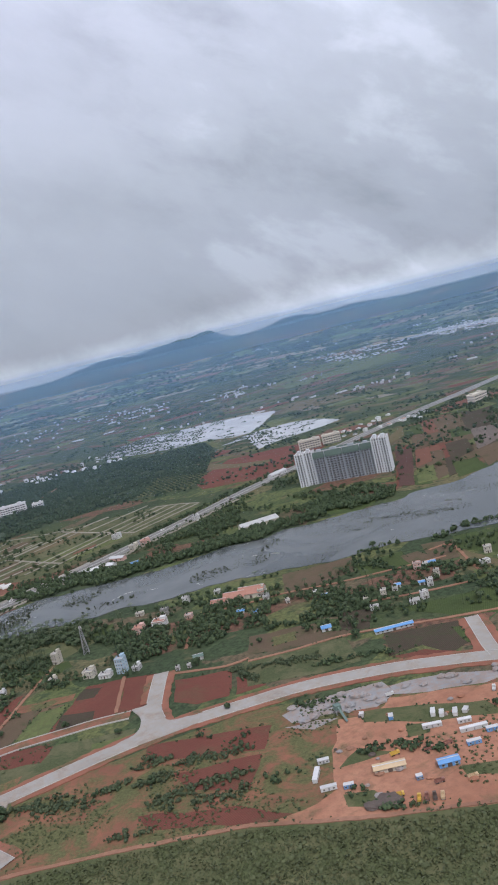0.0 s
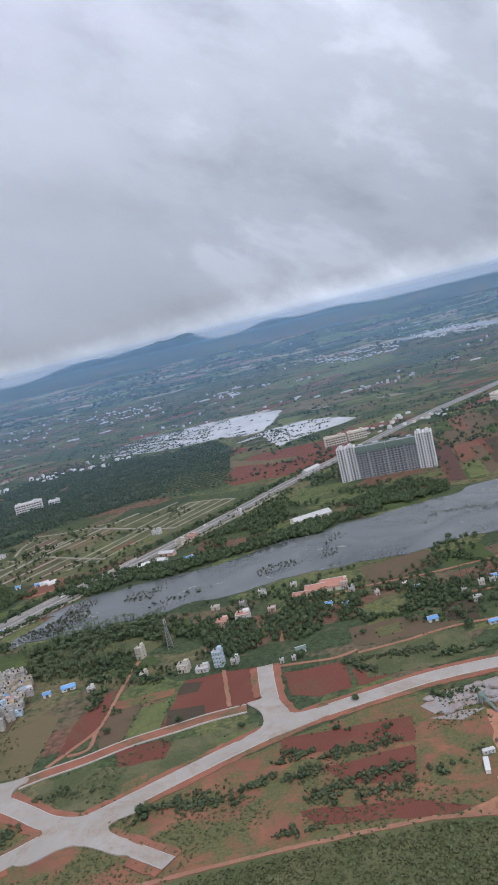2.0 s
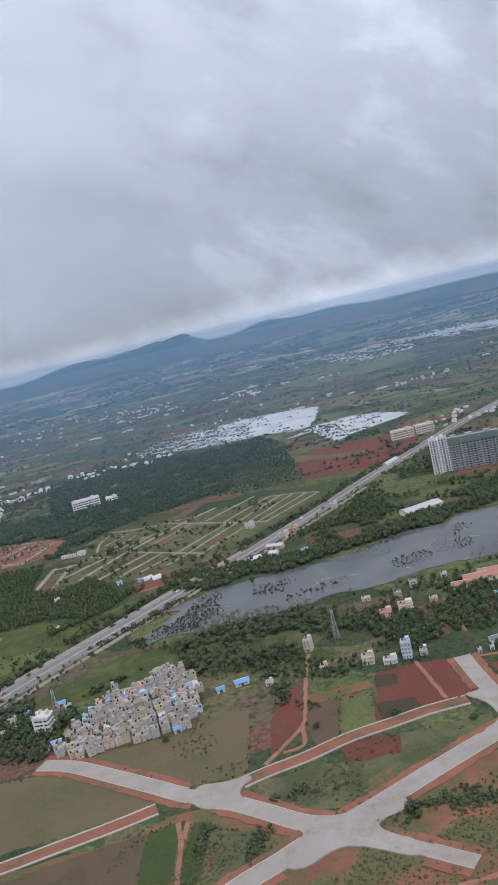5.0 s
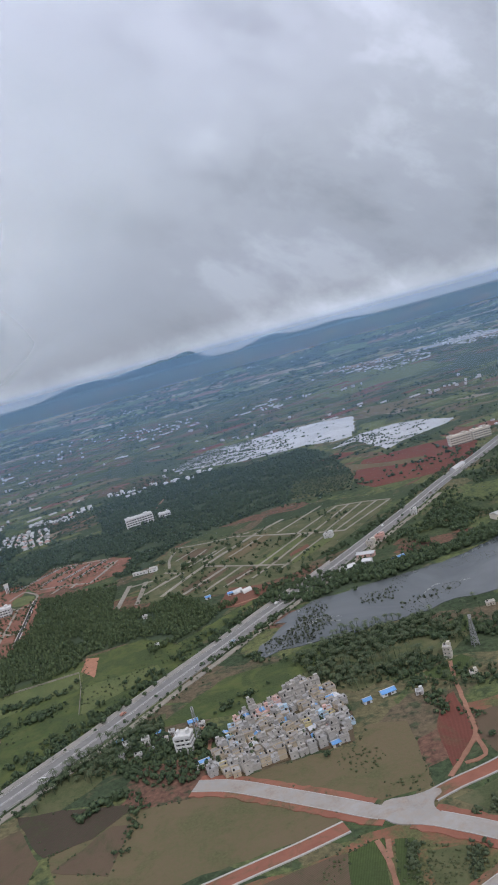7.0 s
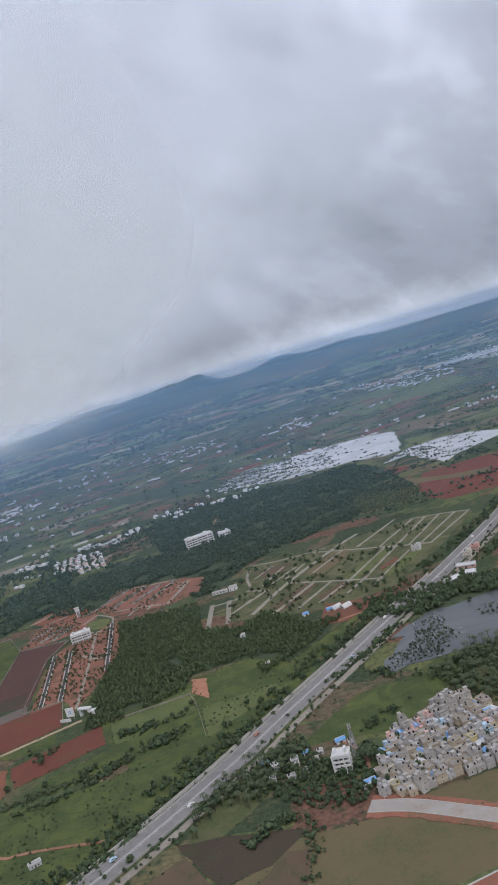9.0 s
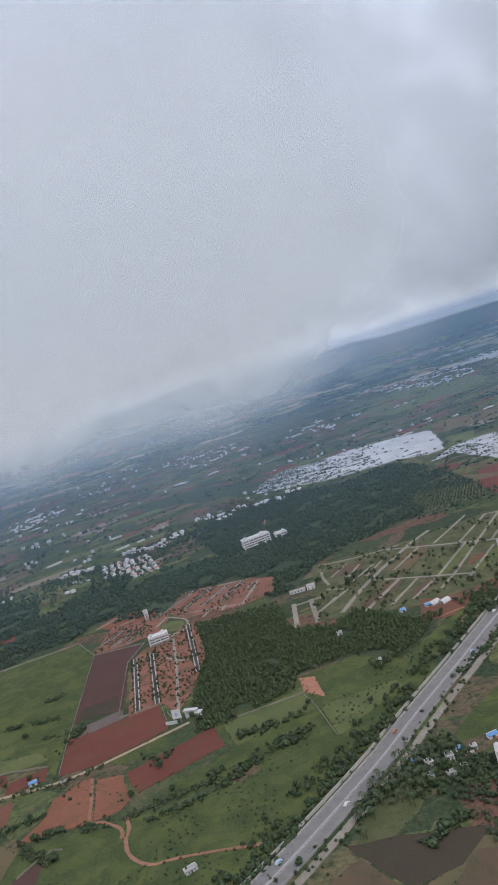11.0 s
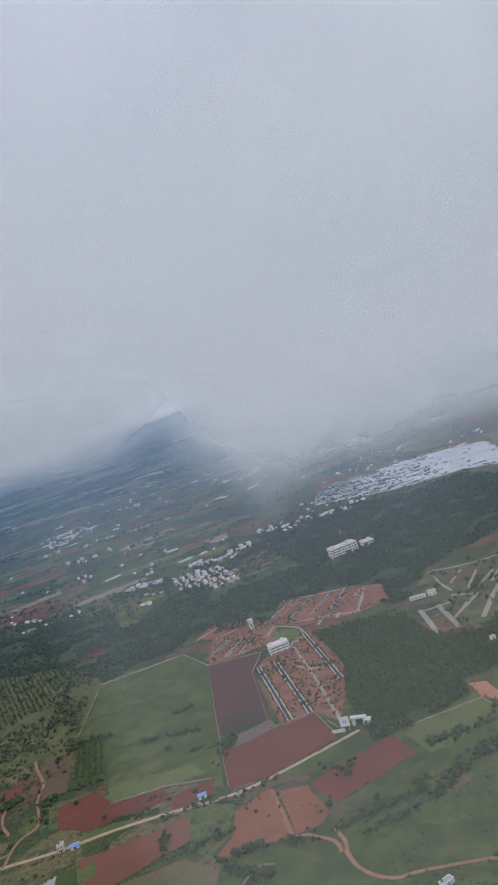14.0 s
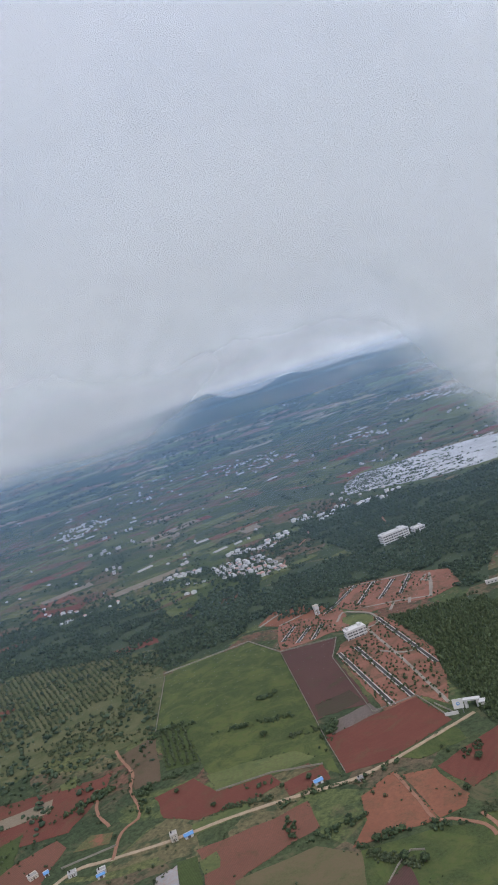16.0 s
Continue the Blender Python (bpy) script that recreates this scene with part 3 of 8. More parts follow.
# added sheet that stands in for the haze of distance
def haze_blanket():
    ys = [560, 620, 700, 780, 880, 1000, 1100, 1200, 1320, 1450, 1600, 1800, 2050, 2400, 2800, 3300, 3700, 4020]
    verts, faces, uv = [], [], []
    for j, y in enumerate(ys):
        for i in range(13):
            x = -4200 + 7400 * i / 12
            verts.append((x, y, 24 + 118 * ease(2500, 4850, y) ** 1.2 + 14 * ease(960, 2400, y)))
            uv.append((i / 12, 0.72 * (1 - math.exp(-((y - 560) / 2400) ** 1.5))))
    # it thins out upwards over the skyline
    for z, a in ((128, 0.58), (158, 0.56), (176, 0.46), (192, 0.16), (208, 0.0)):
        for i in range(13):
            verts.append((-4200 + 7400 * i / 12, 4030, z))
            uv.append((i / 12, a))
    for j in range(len(ys) + 4):
        for i in range(12):
            k = j * 13 + i
            faces.append((k, k + 1, k + 14, k + 13))
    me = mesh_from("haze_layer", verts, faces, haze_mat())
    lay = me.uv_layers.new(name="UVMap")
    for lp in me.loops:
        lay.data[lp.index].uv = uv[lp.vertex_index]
    ob = tagged(new("haze_layer", me), "tinted sheet for the blue haze over the far plain", "haze", "", "structure")
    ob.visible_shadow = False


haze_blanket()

# ---- plan: fields, water, lanes, woods ----
NEW_LAYOUT = []
FOREST1 = [(-460, 1162), (-380, 1217), (-299, 1221), (-233, 1174), (-142, 1203), (-114, 1089), (-113, 900), (-127, 849), (-190, 860), (-242, 846), (-317, 806), (-352, 740), (-374, 740), (-373, 800), (-436, 825), (-480, 801), (-543, 823), (-581, 875), (-511, 947), (-483, 994), (-415, 956)]
FOREST2 = [(-441, 732), (-394, 721), (-368, 721), (-361, 643), (-330, 624), (-310, 643), (-276, 585), (-255, 585), (-280, 554), (-318, 523), (-327, 562), (-368, 557), (-372, 537), (-418, 518), (-437, 518), (-439, 568), (-442, 621), (-434, 650)]
GROVE1 = [(-305, 429), (-323, 424), (-332, 393), (-305, 361), (-287, 356), (-275, 363), (-273, 378), (-287, 389), (-300, 407)]
GROVE2 = [(-236, 447), (-213, 463), (-196, 480), (-171, 474), (-147, 464), (-131, 431), (-146, 416), (-155, 414), (-183, 404), (-202, 400), (-217, 415)]
GROVE3 = [(-350, 403), (-331, 418), (-318, 427), (-302, 434), (-303, 411), (-334, 375), (-352, 360), (-362, 366), (-363, 379)]
BAND1 = [(-247, 574), (-222, 585), (-191, 592), (-131, 579), (-96, 591), (-55, 607), (-17, 610), (11, 622), (51, 634), (80, 636), (67, 608), (10, 592), (-31, 579), (-84, 567), (-149, 553), (-209, 544)]
BAND2 = [(-178, 576), (-144, 578), (-110, 579), (-67, 599), (-20, 608), (-26, 570), (-68, 575), (-112, 566), (-138, 552), (-179, 538)]
BAND3 = [(-119, 647), (-62, 694), (-53, 642), (-91, 587), (-116, 600)]
GROVEE = [(-40, 404), (-28, 431), (3, 431), (32, 422), (32, 391), (14, 390), (-11, 388), (-36, 390)]
GROVEF = [(-202, 455), (-176, 469), (-151, 474), (-131, 411), (-150, 406), (-171, 397), (-181, 399)]
GROVEG = [(-132, 428), (-110, 442), (-88, 438), (-76, 377), (-90, 370), (-118, 413)]
GROVEH = [(-84, 436), (-68, 455), (-47, 462), (-38, 433), (-54, 381), (-72, 375)]
BANDW = [(-863, 1118), (-787, 1109), (-649, 1030), (-634, 949), (-545, 923), (-470, 924), (-422, 910), (-456, 868), (-516, 865), (-555, 817), (-631, 783), (-690, 866), (-818, 927)]
BANDW2 = [(-477, 960), (-417, 931), (-361, 903), (-336, 820), (-341, 767), (-367, 782), (-406, 835), (-458, 859)]
ORCH = [(-182, 975), (-107, 922), (-127, 849), (-189, 868)]
FAR1 = [(-614, 947), (-562, 1028), (-522, 1011), (-536, 904), (-594, 878)]
BANDA = [(55, 674), (81, 642), (76, 609), (11, 604), (-7, 639)]
NEW_LAYOUT.append([(-473, 800), (-457, 852), (-434, 847), (-386, 828), (-362, 803), (-368, 756), (-399, 744), (-424, 757), (-451, 760)])
NEW_LAYOUT.append([(-536, 739), (-529, 801), (-491, 802), (-470, 799), (-470, 760), (-475, 737), (-490, 742), (-502, 739)])
NEW_LAYOUT.append([(-495, 693), (-488, 709), (-462, 726), (-448, 754), (-439, 720), (-431, 646), (-439, 593), (-450, 559), (-462, 581), (-487, 576)])
VILLAS = [(-457, 1199), (-428, 1269), (-392, 1297), (-326, 1248), (-327, 1153), (-379, 1179), (-427, 1125)]
TOWN1 = [(-563, 1051), (-548, 1160), (-484, 1188), (-456, 1190), (-459, 1070), (-509, 1048), (-543, 1012)]
TOWN2 = [(-642, 1127), (-583, 1124), (-571, 1077), (-620, 1080)]
TOWN3 = [(-674, 1104), (-637, 1154), (-571, 1127), (-583, 1085), (-632, 1043)]
TOWN4 = [(-850, 1122), (-835, 1203), (-768, 1191), (-714, 1176), (-715, 1072), (-739, 1028)]
TOWN5 = [(-940, 1964), (-826, 2051), (-778, 1873), (-872, 1780)]
TOWN6 = [(50, 997), (95, 1065), (180, 1038), (170, 959), (118, 947), (57, 939)]
FARTOWN1 = [(94, 2486), (217, 2638), (387, 2512), (349, 2172), (195, 2053)]
FARTOWN2 = [(-744, 2412), (-535, 2304), (-355, 2272), (-317, 2009), (-467, 1996)]
FARTOWN3 = [(410, 2655), (565, 2669), (681, 2524), (585, 2172), (471, 2234)]
FARTOWN4 = [(-205, 2114), (-124, 2072), (-99, 1861), (-169, 1862)]
for wood in (FOREST1, FOREST2, BANDW, BANDW2, BAND1, BAND2, GROVE2, GROVE3, ORCH):
    field(M_SCRUB if wood in (GROVE2, GROVE3, ORCH) else M_DKGREEN, "dark grassy floor under dense trees", wood)
field(M_SCRUB, "dull green scrub land with low bushes", [(-162, 214), (-116, 223), (-77, 227), (-29, 226), (12, 218), (51, 214), (96, 210), (72, 121), (-113, 140)])
field(M_REDSCRUB, "red earth half grown over with weeds", [(-333, 255), (-293, 279), (-232, 284), (-218, 291), (-204, 292), (-183, 278), (-162, 270), (-142, 269), (-67, 294), (-32, 304), (7, 304), (74, 296), (122, 291), (96, 210), (51, 214), (12, 217), (-29, 226), (-77, 226), (-116, 223), (-162, 214)])
field(M_OLIVE, "fallow olive brown field", [(-352, 344), (-300, 346), (-271, 343), (-234, 315), (-224, 306), (-228, 299), (-285, 292), (-325, 282)])
field(M_BROWN, "bare brown field with faint rows", [(-299, 271), (-231, 284), (-225, 283), (-227, 249)])
field(M_GREEN, "green crop field", [(-225, 283), (-215, 287), (-211, 286), (-215, 253), (-219, 236), (-227, 249)])
field(M_GREEN, "green crop field", [(-208, 285), (-201, 283), (-202, 269), (-206, 250), (-213, 253), (-209, 274)])
field(M_SCRUB, "dull green scrub land with low bushes", [(-199, 274), (-187, 273), (-181, 268), (-184, 256), (-195, 249), (-201, 251)])
field(M_OLIVE, "fallow olive brown field", [(-262, 350), (-230, 353), (-210, 351), (-202, 366), (-184, 360), (-186, 309), (-207, 309), (-227, 322), (-256, 345)])
field(M_RED, "freshly ploughed red soil field", [(-174, 349), (-162, 374), (-158, 374), (-161, 336), (-171, 323), (-176, 317)])
field(M_BROWN, "bare brown field with faint rows", [(-156, 361), (-141, 362), (-143, 345), (-145, 321), (-157, 316), (-159, 328)])
field(M_REDSCRUB, "red earth half grown over with weeds", [(-156, 361), (-126, 362), (-126, 354), (-140, 353), (-157, 352)])
field(M_LGREEN, "light green grass field", [(-142, 348), (-127, 351), (-130, 323), (-147, 319)])
field(M_RED, "freshly ploughed red soil field", [(-122, 368), (-100, 368), (-98, 329), (-115, 323), (-130, 324)])
field(M_DARK, "dark tilled field", [(-123, 366), (-113, 363), (-114, 352), (-125, 353)])
field(M_DARK, "dark tilled field", [(-127, 340), (-110, 338), (-108, 325), (-127, 322)])
field(M_RED, "freshly ploughed red soil field", [(-100, 368), (-84, 365), (-83, 334), (-86, 329), (-97, 328)])
field(M_PLOT, "olive green grass field with bare patches", [(-181, 297), (-163, 303), (-141, 300), (-121, 311), (-101, 311), (-85, 311), (-85, 302), (-110, 289), (-132, 277), (-146, 272), (-162, 275), (-178, 293)])
field(M_RED, "freshly ploughed red soil field", [(-146, 306), (-123, 311), (-125, 298), (-145, 299)])
field(M_REDSCRUB, "red earth half grown over with weeds", [(-141, 286), (-131, 290), (-131, 281), (-141, 275)])
field(M_GRASS, "open green meadow", [(-309, 419), (-268, 459), (-237, 460), (-210, 481), (-198, 455), (-228, 433), (-257, 409), (-286, 416)])
field(M_GRASS, "open green meadow", [(-430, 521), (-360, 551), (-315, 549), (-278, 499), (-304, 480), (-334, 460), (-386, 422)])
field(M_RED, "freshly ploughed red soil field", [(-72, 352), (-43, 351), (-42, 323), (-57, 322), (-69, 329)])
field(M_RED, "freshly ploughed red soil field", [(-40, 341), (-26, 343), (-26, 326), (-39, 323)])
field(M_RED, "freshly ploughed red soil field", [(-76, 293), (-22, 290), (-24, 272), (-74, 280)])
field(M_RED, "freshly ploughed red soil field", [(-61, 267), (-26, 269), (-29, 246), (-54, 254)])
field(M_RED, "freshly ploughed red soil field", [(-71, 244), (-34, 238), (-14, 228), (-23, 226), (-66, 235)])
field(M_RED, "freshly ploughed red soil field", [(-149, 313), (-126, 313), (-126, 299), (-145, 301)])
field(M_LGREEN, "light green grass field", [(-103, 305), (-81, 307), (-82, 298), (-102, 295)])
field(M_ORANGE, "bare orange earth of a building yard", [(-23, 225), (-6, 231), (1, 236), (2, 261), (6, 282), (20, 282), (28, 291), (71, 286), (107, 283), (84, 209), (51, 213), (12, 218)])
field(M_SCRUB, "dull green scrub land with low bushes", [(15, 285), (37, 281), (63, 274), (68, 263), (40, 267), (16, 276)])
field(M_SCRUB, "dull green scrub land with low bushes", [(3, 249), (12, 259), (24, 252), (12, 250)])
field(M_SCRUB, "dull green scrub land with low bushes", [(31, 268), (39, 267), (38, 259), (30, 259)])
field(M_SCRUB, "dull green scrub land with low bushes", [(44, 236), (60, 234), (58, 227), (46, 230)])
field(M_SCRUB, "dull green scrub land with low bushes", [(4, 232), (14, 232), (20, 222), (5, 225)])
field(M_GRAVEL, "grey patch of spread gravel", [(-18, 295), (-6, 303), (17, 305), (27, 306), (30, 294), (22, 286), (6, 288), (-13, 287)])
field(M_GRAVEL, "grey patch of spread gravel", [(29, 301), (43, 303), (71, 297), (76, 291), (66, 288), (44, 290), (30, 293)])
field(M_GRAVEL, "grey patch of spread gravel", [(-16, 285), (-3, 285), (6, 284), (-4, 279), (-13, 282)])
field(M_BROWN, "bare brown field with faint rows", [(-36, 387), (1, 386), (4, 372), (18, 368), (16, 360), (-18, 361), (-35, 364)])
field(M_REDSCRUB, "red earth half grown over with weeds", [(-23, 380), (-10, 381), (-10, 369), (-22, 368)])
field(M_PLOT, "olive green grass field with bare patches", [(-38, 357), (-12, 359), (14, 361), (20, 331), (-2, 326), (-34, 329)])
field(M_DARK, "dark tilled field", [(14, 393), (32, 389), (28, 364), (13, 369)])
field(M_DARK, "dark tilled field", [(34, 354), (70, 351), (68, 326), (59, 319), (49, 333), (33, 329)])
field(M_RED, "freshly ploughed red soil field", [(33, 329), (48, 328), (61, 321), (40, 322)])
field(M_GREEN, "green crop field", [(65, 345), (75, 342), (72, 323), (68, 326)])
field(M_GREEN, "green crop field", [(43, 382), (79, 382), (98, 387), (118, 385), (105, 345), (68, 360)])
field(M_BROWN, "bare brown field with faint rows", [(-17, 478), (28, 482), (28, 454), (-16, 435)])
field(M_GREEN, "green crop field", [(30, 466), (60, 472), (62, 444), (31, 441)])
field(M_BROWN, "bare brown field with faint rows", [(58, 463), (69, 465), (82, 440), (62, 441)])
field(M_GREEN, "green crop field", [(94, 479), (129, 476), (149, 473), (129, 411), (105, 439), (90, 454)])
field(M_BROWN, "bare brown field with faint rows", [(73, 476), (93, 473), (90, 439), (75, 439)])
field(M_GREEN, "green crop field", [(-141, 450), (-127, 456), (-122, 439), (-137, 435)])
field(M_GREEN, "green crop field", [(-168, 400), (-144, 410), (-138, 400), (-156, 384)])
field(M_OLIVE, "fallow olive brown field", [(90, 460), (103, 430), (123, 391), (118, 376), (89, 414)])
field(M_RED, "freshly ploughed red soil field", [(106, 818), (120, 806), (94, 641), (82, 641)])
field(M_GREEN, "green crop field", [(101, 667), (116, 665), (110, 624), (96, 630)])
field(M_BROWN, "bare brown field with faint rows", [(128, 845), (165, 871), (215, 865), (272, 847), (213, 667), (171, 695), (121, 653), (107, 686)])
field(M_RED, "freshly ploughed red soil field", [(135, 777), (158, 779), (146, 684), (123, 659)])
field(M_GREEN, "green crop field", [(169, 843), (195, 835), (188, 787), (161, 793)])
field(M_GREEN, "green crop field", [(12, 631), (50, 630), (78, 627), (46, 590), (15, 600)])
field(M_PLOT, "grassy housing plots with pale lanes", [(-324, 799), (-228, 782), (-147, 795), (-100, 757), (-152, 684), (-208, 616), (-256, 606), (-294, 623), (-343, 645)])
field(M_REDBROWN, "bare red earth round the poly tunnels", [(-274, 580), (-264, 622), (-254, 616), (-231, 606), (-244, 571), (-260, 573)])
field(M_RED, "freshly ploughed red soil field", [(-88, 986), (-14, 983), (18, 975), (45, 938), (-10, 811), (-106, 825), (-117, 861), (-115, 902)])
field(M_RED, "freshly ploughed red soil field", [(-152, 1058), (-111, 1036), (-84, 1050), (-107, 1085)])
field(M_OLIVE, "fallow olive brown field", [(-132, 1008), (-67, 932), (-26, 912), (-42, 888), (-130, 956)])
field(M_GRASS, "open green meadow", [(-314, 520), (-262, 567), (-243, 581), (-211, 612), (-255, 561), (-285, 521), (-310, 487), (-345, 439), (-363, 421), (-375, 422), (-332, 457)])
field(M_GRASS, "open green meadow", [(-485, 332), (-519, 412), (-471, 446), (-451, 441), (-409, 447), (-378, 462), (-363, 460), (-358, 452), (-335, 459), (-337, 447), (-363, 410), (-399, 377), (-412, 349)])
field(M_LGREEN, "light green grass field", [(-419, 515), (-366, 537), (-362, 505), (-412, 486)])
field(M_GRASS, "open green meadow", [(-366, 552), (-327, 559), (-295, 524), (-311, 479), (-339, 455), (-359, 453), (-362, 505)])
field(M_ORANGE, "bare orange earth of a building yard", [(-368, 551), (-357, 547), (-355, 512), (-367, 529)])
field(M_GRASS, "open green meadow", [(-457, 463), (-426, 478), (-412, 485), (-362, 503), (-360, 468), (-394, 459), (-420, 457), (-443, 448)])
field(M_RED, "freshly ploughed red soil field", [(-479, 497), (-426, 521), (-419, 492), (-470, 469)])
field(M_LGREEN, "pale green crop field behind a low wall", [(-420, 521), (-368, 526), (-362, 501), (-414, 490)])
field(M_LGREEN, "pale green crop field behind a low wall", [(-360, 501), (-312, 506), (-309, 495), (-355, 461)])
field(M_DARK, "dark tilled field", [(-369, 367), (-346, 363), (-309, 352), (-328, 335), (-348, 330), (-358, 347)])
field(M_BROWN, "bare brown field with faint rows", [(-398, 336), (-364, 357), (-349, 328), (-351, 311)])
field(M_BROWN, "bare brown field with faint rows", [(-342, 319), (-320, 340), (-311, 337), (-316, 308)])
field(M_PLUM, "dark plum coloured ploughed field", [(-535, 737), (-488, 727), (-498, 690), (-493, 617), (-492, 593), (-519, 600), (-529, 594)])
field(M_DARK, "dark tilled field", [(-526, 617), (-500, 623), (-496, 602), (-514, 596), (-527, 598)])
field(M_RED, "freshly ploughed red soil field", [(-528, 571), (-465, 581), (-456, 538), (-500, 519), (-525, 521)])
field(M_GREYRED, "grey striped fallow strip", [(-524, 584), (-493, 594), (-489, 578), (-523, 569)])
field(M_GRASS, "open green meadow", [(-640, 660), (-635, 773), (-558, 786), (-535, 737), (-530, 589), (-529, 561), (-528, 522), (-543, 546), (-579, 546), (-599, 550), (-612, 619)])
field(M_LGREEN, "light green grass field", [(-604, 573), (-577, 572), (-549, 566), (-537, 550), (-579, 546), (-599, 550)])
field(M_RED, "freshly ploughed red soil field", [(-560, 534), (-535, 539), (-534, 521), (-559, 518)])
field(M_REDBROWN, "red brown tilled field", [(-612, 498), (-571, 502), (-550, 507), (-548, 481), (-587, 465), (-599, 448), (-608, 453), (-608, 479)])
field(M_ORANGERED, "orange red bare earth field", [(-523, 494), (-500, 507), (-493, 454), (-509, 455), (-536, 455), (-525, 473)])
field(M_ORANGERED, "orange red bare earth field", [(-498, 501), (-481, 496), (-474, 465), (-479, 457), (-493, 455)])
field(M_OLIVE, "fallow olive brown field", [(-593, 462), (-552, 466), (-533, 449), (-521, 445), (-539, 424), (-595, 431)])
field(M_GRASS, "open green meadow", [(-498, 522), (-457, 532), (-456, 514), (-485, 509)])
field(M_GRASS, "open green meadow", [(-533, 451), (-517, 449), (-492, 448), (-477, 437), (-451, 433), (-478, 378), (-540, 403)])
field(M_PLUM, "dark plum coloured field", [(-529, 423), (-516, 432), (-515, 416), (-519, 406), (-532, 413)])
field(M_BROWN, "bare brown field with faint rows", [(-666, 642), (-640, 658), (-634, 587), (-651, 587), (-656, 620)])
field(M_RED, "freshly ploughed red soil field", [(-637, 568), (-612, 575), (-599, 549), (-566, 548), (-561, 534), (-581, 527), (-611, 527), (-631, 541)])
field(M_LGREEN, "light green grass field", [(-615, 524), (-581, 527), (-581, 516), (-613, 513)])
field(M_GREEN, "green orchard floor", [(-639, 659), (-616, 653), (-609, 594), (-630, 597)])
field(M_RED, "freshly ploughed red soil field", [(-822, 618), (-748, 628), (-676, 619), (-669, 624), (-672, 596), (-691, 562), (-719, 564), (-802, 567)])
field(M_BEIGE, "pale beige stubble field", [(-779, 603), (-743, 607), (-708, 612), (-707, 595), (-739, 592), (-775, 591)])
field(M_LGREEN, "light green grass field", [(-706, 628), (-695, 636), (-693, 618), (-704, 620)])
field(M_GREEN, "green crop field", [(-765, 557), (-722, 579), (-721, 543), (-751, 511)])
field(M_REDBROWN, "red brown tilled field", [(-742, 525), (-719, 547), (-697, 557), (-689, 546), (-699, 520), (-698, 492)])
field(M_LGREEN, "light green grass field", [(-611, 487), (-601, 491), (-600, 477), (-609, 475)])
field(M_GRAVEL, "grey patch of spread gravel", [(-634, 486), (-623, 490), (-620, 464), (-635, 472)])
field(M_GREEN, "green crop field", [(-623, 493), (-612, 493), (-609, 453), (-620, 460)])
field(M_REDSCRUB, "red earth half grown over with weeds", [(-684, 538), (-662, 534), (-661, 545), (-676, 550)])
field(M_SCRUB, "dull green scrub land with low bushes", [(-925, 892), (-814, 907), (-780, 917), (-644, 854), (-636, 771), (-641, 661), (-671, 651), (-716, 675), (-754, 655), (-842, 673)])
field(M_RED, "freshly ploughed red soil field", [(-693, 894), (-648, 898), (-643, 874), (-682, 875)])
field(M_RED, "freshly ploughed red soil field", [(-823, 812), (-794, 824), (-777, 819), (-788, 796), (-814, 782)])
field(M_LGREEN, "light green grass field", [(-644, 928), (-631, 979), (-608, 1005), (-611, 956), (-621, 928)])
field(M_DARK, "dark tilled field", [(-620, 927), (-604, 1000), (-571, 984), (-584, 924), (-609, 910)])
field(M_REDBROWN, "red brown tilled field", [(-581, 924), (-573, 956), (-543, 954), (-558, 934)])
field(M_GREEN, "green crop field", [(-720, 1345), (-631, 1340), (-635, 1280), (-712, 1301)])
field(M_GREEN, "green crop field", [(-809, 1297), (-775, 1306), (-767, 1243), (-797, 1249)])
field(M_RED, "freshly ploughed red soil field", [(-825, 1192), (-756, 1159), (-759, 1124), (-825, 1151)])
field(M_GREEN, "green crop field", [(-626, 1017), (-535, 1084), (-538, 1057), (-606, 968)])
field(M_DKGREEN, "dark green plantation", [(-600, 1349), (-498, 1407), (-344, 1363), (-223, 1276), (-294, 1376), (-448, 1590), (-568, 1615)])
field(M_LGREEN, "light green grass field", [(-300, 1218), (-241, 1189), (-248, 1158), (-297, 1186)])
field(M_DKGREEN, "dark green plantation", [(-91, 2253), (83, 2292), (259, 2192), (344, 1972), (413, 1793), (329, 1597), (193, 1768), (83, 1856), (-15, 1928)])
field(M_OLIVE, "fallow olive brown field", [(-19, 1424), (15, 1322), (113, 1323), (86, 1425), (12, 1467)])
field(M_LGREEN, "light green grass field", [(-38, 1285), (9, 1266), (-21, 1194), (-54, 1204)])
field(M_BROWN, "bare brown field with faint rows", [(1, 586), (11, 622), (-7, 639), (-17, 610)])
field(M_LGREEN, "light green grass field", [(92, 412), (125, 409), (118, 385), (91, 394)])
DROWNED = ([(-40, 509), (-27, 571), (-6, 570), (-6, 538), (-20, 495)], [(-201, 501), (-194, 524), (-168, 503), (-162, 474), (-184, 477)], [(-100, 486), (-102, 520), (-64, 530), (-52, 512), (-84, 498)], [(-246, 474), (-240, 510), (-205, 535), (-190, 520), (-215, 476)])
RIVER = [(-236, 521), (-208, 541), (-178, 547), (-148, 549), (-104, 552), (-84, 564), (-62, 573), (-31, 574), (-15, 583), (10, 585), (37, 592), (74, 597), (95, 610), (122, 611), (168, 643), (233, 668), (366, 745), (292, 553), (207, 494), (170, 491), (125, 485), (95, 484), (81, 489), (59, 491), (28, 484), (5, 483), (-17, 486), (-40, 489), (-56, 488), (-94, 481), (-125, 481), (-151, 476), (-200, 471), (-223, 475), (-246, 472), (-247, 490), (-226, 517)]
water(M_RIVER, "river", "wide grey river with floating weed", RIVER)
